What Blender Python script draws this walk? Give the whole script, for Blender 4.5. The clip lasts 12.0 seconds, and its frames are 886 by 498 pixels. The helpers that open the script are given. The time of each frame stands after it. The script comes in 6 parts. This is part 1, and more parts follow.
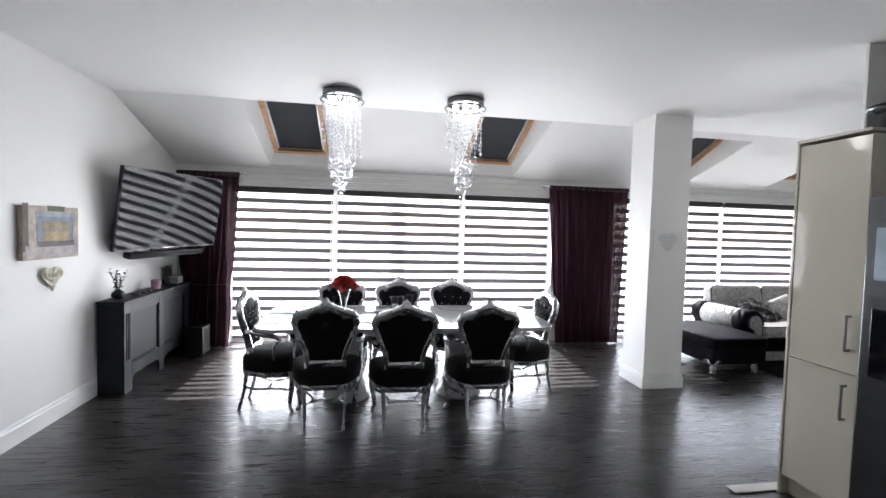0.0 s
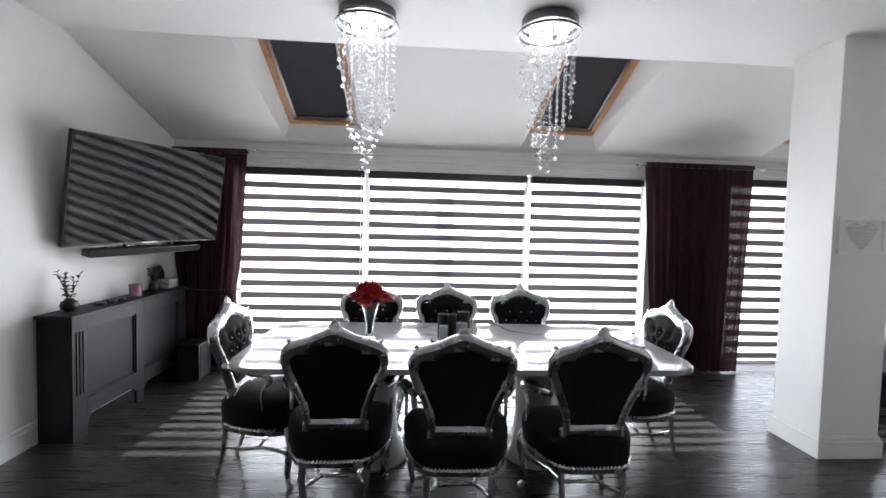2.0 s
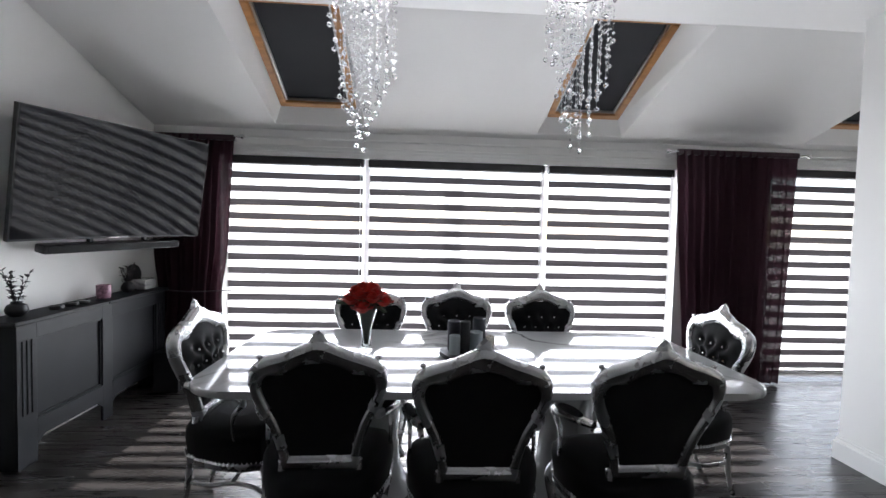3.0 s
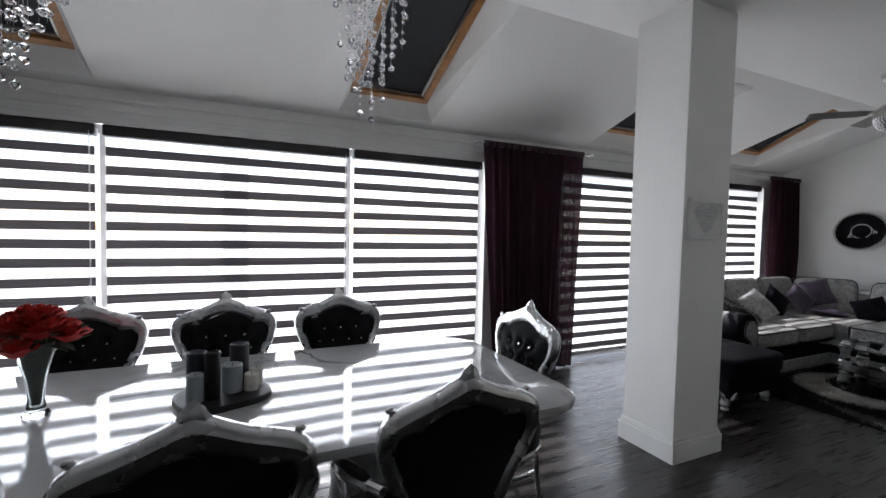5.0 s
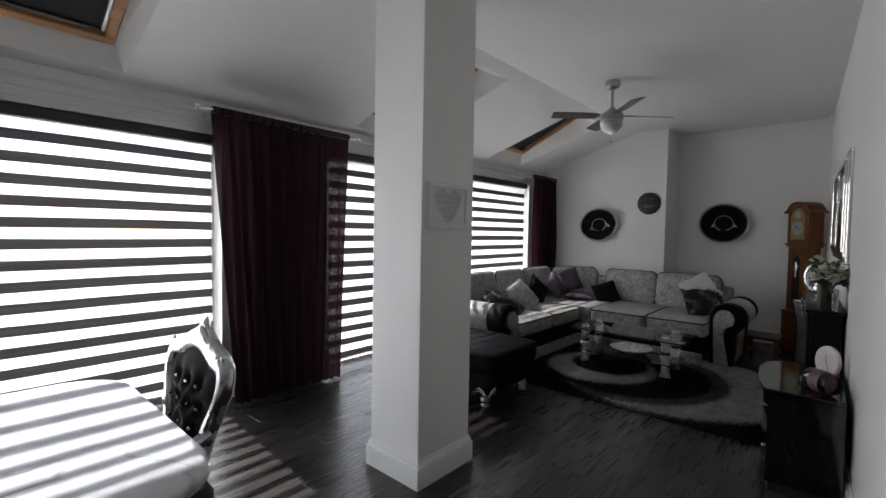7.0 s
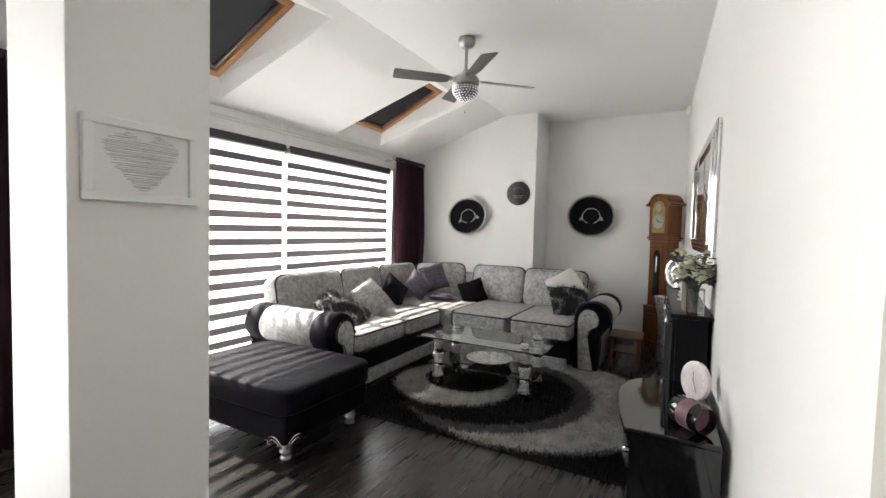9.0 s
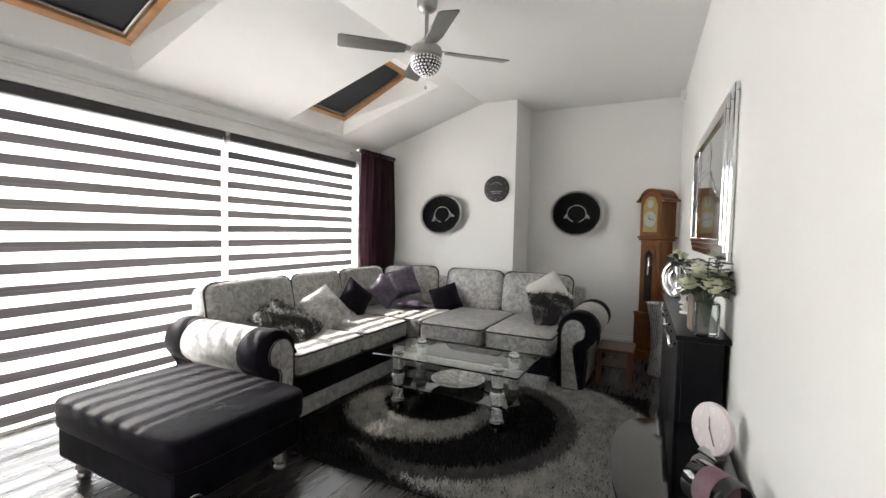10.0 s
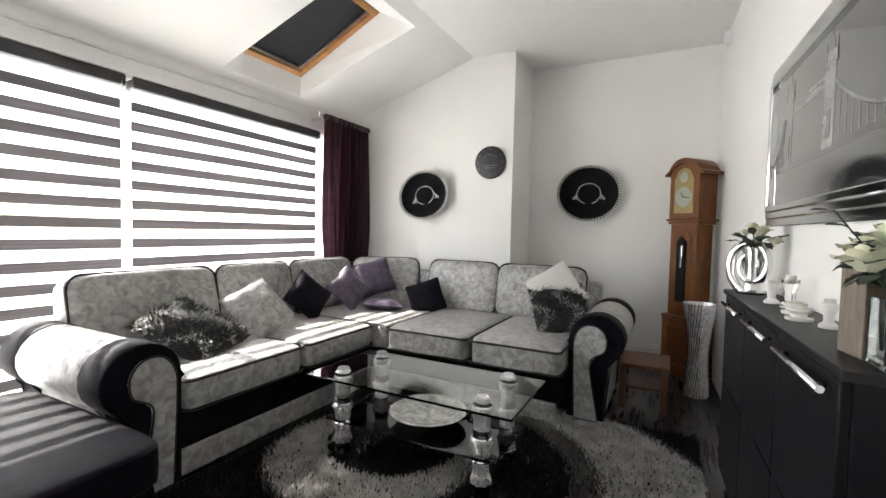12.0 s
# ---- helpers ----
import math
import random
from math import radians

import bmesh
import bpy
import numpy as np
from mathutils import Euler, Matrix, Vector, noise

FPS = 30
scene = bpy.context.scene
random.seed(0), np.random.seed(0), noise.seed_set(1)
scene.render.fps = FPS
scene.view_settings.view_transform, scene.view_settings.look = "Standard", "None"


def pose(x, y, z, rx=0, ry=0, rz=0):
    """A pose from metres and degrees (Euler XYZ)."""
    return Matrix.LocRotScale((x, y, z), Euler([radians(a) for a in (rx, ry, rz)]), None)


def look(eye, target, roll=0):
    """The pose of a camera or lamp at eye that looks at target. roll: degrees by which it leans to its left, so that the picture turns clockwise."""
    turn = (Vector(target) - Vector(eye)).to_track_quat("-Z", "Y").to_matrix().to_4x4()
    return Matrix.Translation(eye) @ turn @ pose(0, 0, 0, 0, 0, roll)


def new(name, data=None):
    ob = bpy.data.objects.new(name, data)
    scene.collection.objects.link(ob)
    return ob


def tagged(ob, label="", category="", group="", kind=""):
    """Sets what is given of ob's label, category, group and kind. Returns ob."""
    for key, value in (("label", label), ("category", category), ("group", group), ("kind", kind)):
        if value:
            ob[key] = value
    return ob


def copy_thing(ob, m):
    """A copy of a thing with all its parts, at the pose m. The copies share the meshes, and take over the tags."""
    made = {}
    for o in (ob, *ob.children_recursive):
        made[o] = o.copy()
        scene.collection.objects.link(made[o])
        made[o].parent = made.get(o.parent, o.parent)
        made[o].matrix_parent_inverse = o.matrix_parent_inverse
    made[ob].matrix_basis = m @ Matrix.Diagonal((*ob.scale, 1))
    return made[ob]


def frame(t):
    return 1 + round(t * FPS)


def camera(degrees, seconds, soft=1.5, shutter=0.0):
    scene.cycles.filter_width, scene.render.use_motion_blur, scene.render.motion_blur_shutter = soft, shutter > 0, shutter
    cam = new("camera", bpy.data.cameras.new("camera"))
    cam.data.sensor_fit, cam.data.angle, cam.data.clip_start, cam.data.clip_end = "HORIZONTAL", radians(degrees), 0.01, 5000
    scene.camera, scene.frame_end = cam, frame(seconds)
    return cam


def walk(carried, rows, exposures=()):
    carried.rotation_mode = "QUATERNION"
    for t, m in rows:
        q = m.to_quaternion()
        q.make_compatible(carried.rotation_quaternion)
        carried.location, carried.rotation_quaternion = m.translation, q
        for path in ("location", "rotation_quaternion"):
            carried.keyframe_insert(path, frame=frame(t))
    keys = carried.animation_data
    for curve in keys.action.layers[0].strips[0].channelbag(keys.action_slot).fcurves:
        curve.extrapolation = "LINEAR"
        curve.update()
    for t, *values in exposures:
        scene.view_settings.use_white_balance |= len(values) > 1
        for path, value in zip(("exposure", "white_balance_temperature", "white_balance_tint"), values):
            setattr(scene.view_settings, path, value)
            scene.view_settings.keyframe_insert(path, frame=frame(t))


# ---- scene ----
cam = camera(90.0, 12.0)
PATH = [
    (0, (0.224, 0.291, 1.55), (0.549, 2.262, 1.463), 1.6),
    (0.5, (0.243, 0.639, 1.547), (0.496, 2.621, 1.448), 1.6),
    (1, (0.256, 1.013, 1.519), (0.446, 3.001, 1.423), 1.6),
    (1.5, (0.245, 1.319, 1.478), (0.414, 3.31, 1.387), 1.6),
    (2, (0.259, 1.617, 1.457), (0.395, 3.61, 1.365), 1.5),
    (2.5, (0.255, 1.862, 1.44), (0.371, 3.857, 1.346), 1.5),
    (2.7, (0.247, 1.952, 1.422), (0.36, 3.947, 1.332), 1.5),
    (4.3, (0.437, 2.417, 1.369), (0.868, 4.368, 1.281), 1.4),
    (4.5, (0.468, 2.465, 1.376), (1.027, 4.383, 1.286), 1.5),
    (5, (0.571, 2.565, 1.384), (1.432, 4.368, 1.295), 1.3),
    (5.5, (0.711, 2.636, 1.363), (1.786, 4.321, 1.284), 1.3),
    (6, (0.91, 2.69, 1.364), (2.161, 4.249, 1.281), 1.2),
    (6.5, (1.123, 2.715, 1.355), (2.503, 4.16, 1.273), 1.2),
    (7, (1.36, 2.741, 1.347), (2.856, 4.066, 1.266), 1.0),
    (9, (2.394, 2.826, 1.301), (4.152, 3.776, 1.211), 1.5),
    (9.5, (2.678, 2.851, 1.304), (4.448, 3.777, 1.213), 1.3),
    (10, (2.966, 2.906, 1.295), (4.747, 3.81, 1.208), 1.3),
    (10.5, (3.212, 2.944, 1.292), (5.0, 3.836, 1.204), 1.3),
    (11, (3.465, 2.981, 1.267), (5.253, 3.873, 1.176), 1.2),
    (11.5, (3.687, 3.062, 1.225), (5.472, 3.961, 1.133), 1.3),
    (12, (3.885, 3.158, 1.141), (5.663, 4.07, 1.055), 1.3),
]
EXPOSURES = [(0, 2.42, 6170, 12), (1.5, 2.24, 6150, 12), (2.7, 1.96, 6150, 12), (4.5, 1.44, 6150, 12), (5.5, 1.04, 6150, 12), (7.2, 1.14, 6380, 12), (8.8, 2.58, 6750, 10), (10, 2.63, 6750, 10), (11, 2.70, 6750, 10), (12.0, 2.88, 6700, 10)]
walk(cam, [(t, look(eye, target, roll)) for t, eye, target, roll in PATH], EXPOSURES)

# ---- world, sun and large lights ----
world = bpy.data.worlds.new("sky")
scene.world = world
world.use_nodes = True
wn = world.node_tree
sky = wn.nodes.new("ShaderNodeTexSky")
sky.sky_type, sky.sun_disc = "NISHITA", False
SUN_ELEV, SUN_AZ = 44.0, 3.5  # degrees above the horizon; east of the window wall's outward normal
sky.sun_elevation, sky.sun_rotation = radians(SUN_ELEV), radians(SUN_AZ)
wn.nodes["Background"].inputs["Strength"].default_value = 0.10
wn.links.new(sky.outputs[0], wn.nodes["Background"].inputs["Color"])

sun = new("sun", bpy.data.lights.new("sun", "SUN"))
sun.data.energy, sun.data.angle, sun.data.color = 5.0, radians(0.6), (1.0, 0.96, 0.90)
sun_from = Vector((math.sin(radians(SUN_AZ)) * math.cos(radians(SUN_ELEV)), math.cos(radians(SUN_AZ)) * math.cos(radians(SUN_ELEV)), math.sin(radians(SUN_ELEV))))
sun.matrix_world = look(sun_from * 30, (0, 0, 0))


def window_light(x0, x1, z0, z1, y, power, spread, fall=18.0, rows=4):
    """Daylight standing in the opening of a window, in rows that lean down as light from the sky does."""
    h = (z1 - z0) / rows
    for k in range(rows):
        z = z0 + h * (k + 0.5)
        ob = new("window_daylight", bpy.data.lights.new("window_daylight", "AREA"))
        ob.data.shape, ob.data.size, ob.data.size_y, ob.data.energy = "RECTANGLE", x1 - x0, h * 0.96, power / rows
        ob.data.color, ob.data.spread = (0.96, 0.98, 1.0), radians(spread)
        ob.matrix_world = look(((x0 + x1) / 2, y, z), ((x0 + x1) / 2, y - 1, z - math.tan(radians(fall))))


DAYLIGHT = 24.0  # watts per square metre of opening
window_light(-1.52, 2.74, 0.06, 2.04, 6.375, DAYLIGHT * 8.4 / 4, 132, 4.0)
window_light(3.74, 7.27, 0.06, 2.04, 6.375, DAYLIGHT * 4.1 / 4, 164, 14.0)


# ---- materials ----
def material(name, color, rough=0.5, metal=0.0, vary=0.08, scale=6.0, fine=60.0, bump=0.05, dist=0.01, sheen=0.0, coat=0.0, spec=0.5, stretch=(1, 1, 1), rough_vary=0.0):
    """A surface with variation at two scales, in its object's own coordinates."""
    m = bpy.data.materials.new(name)
    m.use_nodes = True
    n, l = m.node_tree.nodes, m.node_tree.links
    b = n["Principled BSDF"]
    tc, mp = n.new("ShaderNodeTexCoord"), n.new("ShaderNodeMapping")
    mp.inputs["Scale"].default_value = stretch
    l.new(tc.outputs["Object"], mp.inputs["Vector"])
    big, small = n.new("ShaderNodeTexNoise"), n.new("ShaderNodeTexNoise")
    for node, sc, det in ((big, scale, 4), (small, fine, 3)):
        node.inputs["Scale"].default_value, node.inputs["Detail"].default_value = sc, det
        l.new(mp.outputs[0], node.inputs["Vector"])
    mix = n.new("ShaderNodeMath")
    mix.operation = "MULTIPLY_ADD"
    l.new(small.outputs["Fac"], mix.inputs[0])
    mix.inputs[1].default_value = 0.4
    l.new(big.outputs["Fac"], mix.inputs[2])
    ramp = n.new("ShaderNodeValToRGB")
    ramp.color_ramp.elements[0].position, ramp.color_ramp.elements[1].position = 0.45, 0.95
    lo = [max(0.0, c * (1 - vary)) for c in color[:3]]
    hi = [min(1.0, c * (1 + vary)) for c in color[:3]]
    ramp.color_ramp.elements[0].color, ramp.color_ramp.elements[1].color = (*lo, 1), (*hi, 1)
    l.new(mix.outputs[0], ramp.inputs[0])
    l.new(ramp.outputs[0], b.inputs["Base Color"])
    b.inputs["Roughness"].default_value, b.inputs["Metallic"].default_value = rough, metal
    if rough_vary:
        rr = n.new("ShaderNodeMapRange")
        rr.inputs["To Min"].default_value, rr.inputs["To Max"].default_value = max(0.02, rough - rough_vary), rough + rough_vary
        l.new(big.outputs["Fac"], rr.inputs["Value"])
        l.new(rr.outputs[0], b.inputs["Roughness"])
    b.inputs["Specular IOR Level"].default_value = spec
    b.inputs["Sheen Weight"].default_value, b.inputs["Sheen Roughness"].default_value = sheen, 0.4
    b.inputs["Coat Weight"].default_value, b.inputs["Coat Roughness"].default_value = coat, 0.06
    if bump:
        bp = n.new("ShaderNodeBump")
        bp.inputs["Strength"].default_value, bp.inputs["Distance"].default_value = bump, dist
        l.new(mix.outputs[0], bp.inputs["Height"])
        l.new(bp.outputs[0], b.inputs["Normal"])
    return m


WALL = material("wall_paint", (0.80, 0.795, 0.78), 0.55, vary=0.02, scale=1.3, fine=220, bump=0.04, dist=0.002)
CEILING = material("ceiling_paint", (0.80, 0.795, 0.785), 0.7, vary=0.02, scale=0.9, fine=160, bump=0.04, dist=0.002)
GLOSS = material("gloss_white_paint", (0.80, 0.80, 0.79), 0.3, vary=0.02, scale=3, bump=0.02, dist=0.002)
UPVC = material("white_upvc", (0.82, 0.82, 0.82), 0.35, vary=0.02, bump=0.0)
OUTSIDE = material("pale_paving", (0.45, 0.44, 0.42), 0.8, vary=0.15, scale=2, fine=30, bump=0.1)
RENDERED = material("exterior_render", (0.6, 0.58, 0.55), 0.85, vary=0.1)
PINE = material("varnished_pine", (0.42, 0.20, 0.07), 0.35, vary=0.25, scale=4, fine=30, bump=0.05, dist=0.003, stretch=(1, 6, 6))
NAVY = material("blackout_blind", (0.018, 0.019, 0.024), 0.75, vary=0.12, scale=2, fine=200, bump=0.06, dist=0.001)
CHROME = material("chrome", (0.82, 0.82, 0.83), 0.10, 1.0, vary=0.03, bump=0.0)
NICKEL = material("brushed_nickel", (0.40, 0.39, 0.375), 0.28, 1.0, vary=0.06, scale=8, fine=160, bump=0.03, dist=0.001)
BLACK = material("black_plastic", (0.012, 0.012, 0.013), 0.35, vary=0.1, bump=0.02)
BLACK_GLOSS = material("black_gloss_lacquer", (0.006, 0.006, 0.007), 0.06, vary=0.1, scale=3, bump=0.01, dist=0.001, coat=0.5)


def plank_floor():
    m = material("dark_wood_laminate", (0.023, 0.020, 0.019), 0.28, vary=0.30, scale=5, fine=28, bump=0.016, dist=0.0015, stretch=(0.6, 9, 9), rough_vary=0.05)
    n, l = m.node_tree.nodes, m.node_tree.links
    info, hsv = n.new("ShaderNodeObjectInfo"), n.new("ShaderNodeHueSaturation")
    rr = n.new("ShaderNodeMapRange")
    rr.inputs["To Min"].default_value, rr.inputs["To Max"].default_value = 0.6, 1.5
    l.new(info.outputs["Random"], rr.inputs["Value"])
    l.new(rr.outputs[0], hsv.inputs["Value"])
    ramp = next(x for x in n if x.bl_idname == "ShaderNodeValToRGB")
    l.new(ramp.outputs[0], hsv.inputs["Color"])
    l.new(hsv.outputs[0], n["Principled BSDF"].inputs["Base Color"])
    return m


FLOOR = plank_floor()
JOINT = material("floor_joint", (0.008, 0.007, 0.007), 0.6, vary=0.2)
TILE = material("pale_floor_tile", (0.50, 0.46, 0.42), 0.3, vary=0.08)


def sheer_cloth(name, color, clear, scatter, grain=(1, 1, 1), spread=(0.85, 1.1)):
    """Thin cloth: part of the light goes straight through, part is scattered through it, the rest comes back."""
    m = bpy.data.materials.new(name)
    m.use_nodes = True
    n, l = m.node_tree.nodes, m.node_tree.links
    n.remove(n["Principled BSDF"])
    tc, wv = n.new("ShaderNodeTexCoord"), n.new("ShaderNodeTexNoise")
    wv.inputs["Scale"].default_value = 90
    mp = n.new("ShaderNodeMapping")
    mp.inputs["Scale"].default_value = grain
    l.new(tc.outputs["Object"], mp.inputs["Vector"])
    l.new(mp.outputs[0], wv.inputs["Vector"])
    tr, tl, df = n.new("ShaderNodeBsdfTransparent"), n.new("ShaderNodeBsdfTranslucent"), n.new("ShaderNodeBsdfDiffuse")
    hs = n.new("ShaderNodeMapRange")
    hs.inputs["To Min"].default_value, hs.inputs["To Max"].default_value = spread
    l.new(wv.outputs["Fac"], hs.inputs["Value"])
    mc = n.new("ShaderNodeMix")
    mc.data_type, mc.blend_type = "RGBA", "MULTIPLY"
    mc.inputs[0].default_value = 1.0
    mc.inputs[6].default_value = (*color, 1)
    l.new(hs.outputs[0], mc.inputs[7])
    for s in (tl, df):
        l.new(mc.outputs[2], s.inputs["Color"])
    a, b = n.new("ShaderNodeMixShader"), n.new("ShaderNodeMixShader")
    a.inputs[0].default_value, b.inputs[0].default_value = scatter, clear
    l.new(df.outputs[0], a.inputs[1]), l.new(tl.outputs[0], a.inputs[2])
    l.new(a.outputs[0], b.inputs[1]), l.new(tr.outputs[0], b.inputs[2])
    l.new(b.outputs[0], n["Material Output"].inputs["Surface"])
    return m


SHEER = sheer_cloth("sheer_blind_cloth", (0.85, 0.85, 0.84), 0.58, 0.6)
BAND = sheer_cloth("dark_blind_cloth", (0.055, 0.050, 0.053), 0.0, 0.12, (0.006, 1, 2.2), (0.35, 1.6))
CURTAIN = sheer_cloth("plum_curtain_cloth", (0.042, 0.019, 0.026), 0.02, 0.30)


def clear_glass(name, tint=(1, 1, 1), rough=0.0, ior=1.45):
    m = bpy.data.materials.new(name)
    m.use_nodes = True
    b = m.node_tree.nodes["Principled BSDF"]
    b.inputs["Base Color"].default_value = (*tint, 1)
    b.inputs["Transmission Weight"].default_value, b.inputs["Roughness"].default_value, b.inputs["IOR"].default_value = 1.0, rough, ior
    return m


PANE = clear_glass("window_glass", ior=1.05)


# ---- mesh helpers ----
def thing(name, m, label, category, group="", kind=""):
    ob = new(name)
    ob.empty_display_size = 0.1
    ob.matrix_world = m
    return tagged(ob, label, category, group, kind)


def mesh_of(name, bm, mat, smooth=True):
    me = bpy.data.meshes.new(name)
    bmesh.ops.recalc_face_normals(bm, faces=bm.faces)
    bm.to_mesh(me)
    bm.free()
    for mm in mat if isinstance(mat, (list, tuple)) else (mat,):
        me.materials.append(mm)
    if smooth:
        me.polygons.foreach_set("use_smooth", [True] * len(me.polygons))
        me.set_sharp_from_angle(angle=radians(38))
        # broad flat faces keep their own normal beside rounded edges
        areas = sorted(p.area for p in me.polygons)
        limit = 12 * areas[len(areas) // 2] if areas else 0
        for p in me.polygons:
            if p.loop_total > 6 or (p.area > limit and max(abs(c) for c in p.normal) > 0.9999):
                p.use_smooth = False
    return me


def part(name, bm, mat, parent, label="", m=None, smooth=True):
    ob = new(name, mesh_of(name, bm, mat, smooth))
    ob.parent = parent
    if m is not None:
        ob.matrix_local = m
    return tagged(ob, label)


def again(ob, m, parent=None):
    """The same piece once more under its thing."""
    o = new(ob.name.split(".")[0], ob.data)
    o.parent = parent or ob.parent
    o.matrix_local = m
    return o


def solid(name, bm, mat, label, category, kind="structure", m=None, smooth=False):
    ob = new(name, mesh_of(name, bm, mat, smooth))
    if m is not None:
        ob.matrix_world = m
    return tagged(ob, label, category, "", kind)


def box(bm, x0, x1, y0, y1, z0, z1, bevel=0.0, seg=2, m=None):
    vs = [bm.verts.new((x, y, z)) for x in (x0, x1) for y in (y0, y1) for z in (z0, z1)]
    fs = [bm.faces.new([vs[i] for i in q]) for q in ((0, 1, 3, 2), (4, 6, 7, 5), (0, 4, 5, 1), (2, 3, 7, 6), (0, 2, 6, 4), (1, 5, 7, 3))]
    geom = vs
    if bevel:
        es = list({e for f in fs for e in f.edges})
        r = bmesh.ops.bevel(bm, geom=es, offset=bevel, segments=seg, profile=0.5, affect="EDGES")
        geom = list({v for f in r["faces"] for v in f.verts} | {v for v in vs if v.is_valid})
    if m is not None:
        bmesh.ops.transform(bm, matrix=m, verts=geom)
    return geom


def boxed(*a, **k):
    bm = bmesh.new()
    box(bm, *a, **k)
    return bm


def prism(bm, pts, a0, a1, axis="y", bevel=0.0, seg=2):
    """A flat outline drawn out along an axis. axis y: outline in x, z; x: in y, z; z: in x, y."""
    def at(p, a):
        return {"y": (p[0], a, p[1]), "x": (a, p[0], p[1]), "z": (p[0], p[1], a)}[axis]
    lo, hi = [bm.verts.new(at(p, a0)) for p in pts], [bm.verts.new(at(p, a1)) for p in pts]
    n = len(pts)
    f0, f1 = bm.faces.new(lo), bm.faces.new(hi[::-1])
    for i in range(n):
        bm.faces.new((lo[i], hi[i], hi[(i + 1) % n], lo[(i + 1) % n]))
    if bevel:
        bmesh.ops.bevel(bm, geom=list(set(f0.edges) | set(f1.edges)), offset=bevel, segments=seg, profile=0.5, affect="EDGES")
    return bm


def lathe(bm, prof, seg=24, cx=0.0, cy=0.0, cz=0.0, sx=1.0, sy=1.0):
    rings = []
    for r, z in prof:
        if r < 1e-5:
            rings.append([bm.verts.new((cx, cy, cz + z))])
        else:
            rings.append([bm.verts.new((cx + sx * r * math.cos(2 * math.pi * i / seg), cy + sy * r * math.sin(2 * math.pi * i / seg), cz + z)) for i in range(seg)])
    for a, b in zip(rings, rings[1:]):
        for i in range(seg):
            j = (i + 1) % seg
            if len(a) == 1 and len(b) == 1:
                continue
            if len(a) == 1:
                bm.faces.new((a[0], b[i], b[j]))
            elif len(b) == 1:
                bm.faces.new((a[i], a[j], b[0]))
            else:
                bm.faces.new((a[i], a[j], b[j], b[i]))
    for ring, turn in ((rings[0], -1), (rings[-1], 1)):
        if len(ring) > 1:
            bm.faces.new(ring[::turn])
    return bm


def tube(bm, pts, radii, seg=8, closed=False, flat=1.0):
    """A round bar along a line of points."""
    pts = [Vector(p) for p in pts]
    if not isinstance(radii, (list, tuple)):
        radii = [radii] * len(pts)
    n, rings, up = len(pts), [], None
    for i, p in enumerate(pts):
        d = (pts[(i + 1) % n] - pts[i - 1]) if closed else (pts[min(i + 1, n - 1)] - pts[max(i - 1, 0)])
        d.normalize()
        if up is None:
            up = Vector((0, 0, 1)) if abs(d.z) < 0.8 else Vector((1, 0, 0))
        side = d.cross(up).normalized()
        up = side.cross(d).normalized()
        rings.append([bm.verts.new(p + radii[i] * (math.cos(2 * math.pi * k / seg) * side + flat * math.sin(2 * math.pi * k / seg) * up)) for k in range(seg)])
    for i in range(n if closed else n - 1):
        a, b = rings[i], rings[(i + 1) % n]
        for k in range(seg):
            bm.faces.new((a[k], a[(k + 1) % seg], b[(k + 1) % seg], b[k]))
    if not closed:
        bm.faces.new(rings[0][::-1]), bm.faces.new(rings[-1])
    return bm


def curve_pts(ctrl, n=8):
    """A smooth line through control points (Catmull-Rom)."""
    c = [Vector(p) for p in ctrl]
    c = [c[0] * 2 - c[1], *c, c[-1] * 2 - c[-2]]
    out = []
    for i in range(1, len(c) - 2):
        for k in range(n):
            t = k / n
            out.append(0.5 * (2 * c[i] + (c[i + 1] - c[i - 1]) * t + (2 * c[i - 1] - 5 * c[i] + 4 * c[i + 1] - c[i + 2]) * t * t + (3 * c[i] - c[i - 1] - 3 * c[i + 1] + c[i + 2]) * t ** 3))
    return out + [c[-2]]


# ---- the setting ----
H, KINK_Y, EAVE_Y, EAVE_Z, WIN_Y = 2.75, 4.85, 6.27, 2.28, 6.27
SLOPE = (EAVE_Z - H) / (EAVE_Y - KINK_Y)
LEFT_X, BREAST_X, BREAST_Y, FAR_X = -2.15, 7.74, 4.45, 8.30
HEAD_Z = 2.06  # top of the window openings
BACK_Y = -2.6
RW_A, RW_B = (3.18, 2.59), (8.55, 2.83)  # living-room face of the wall towards the kitchen


def slope_z(y):
    return H + (y - KINK_Y) * SLOPE


def wall_box(name, label, *dims):
    return solid(name, boxed(*dims), WALL, label, "wall")


wall_box("wall_west", "white painted plaster wall behind the television", LEFT_X - 0.2, LEFT_X, 3.30, WIN_Y, 0, 3.2)
wall_box("wall_west_hall", "white painted plaster wall, set back", LEFT_X - 1.6, LEFT_X - 1.4, BACK_Y, 3.30, 0, 3.2)
wall_box("wall_west_return", "white painted return of plaster wall", LEFT_X - 1.6, LEFT_X - 0.2, 3.30, 3.50, 0, 3.2)
wall_box("wall_south", "white painted plaster wall of the kitchen", LEFT_X - 1.6, 8.5, BACK_Y - 0.2, BACK_Y, 0, 3.2)
wall_box("wall_east", "white painted plaster wall beside the chimney breast", FAR_X, FAR_X + 0.2, 2.4, BREAST_Y, 0, 3.2)
wall_box("chimney_breast", "white painted chimney breast", BREAST_X, FAR_X + 0.2, BREAST_Y, WIN_Y, 0, 3.2)
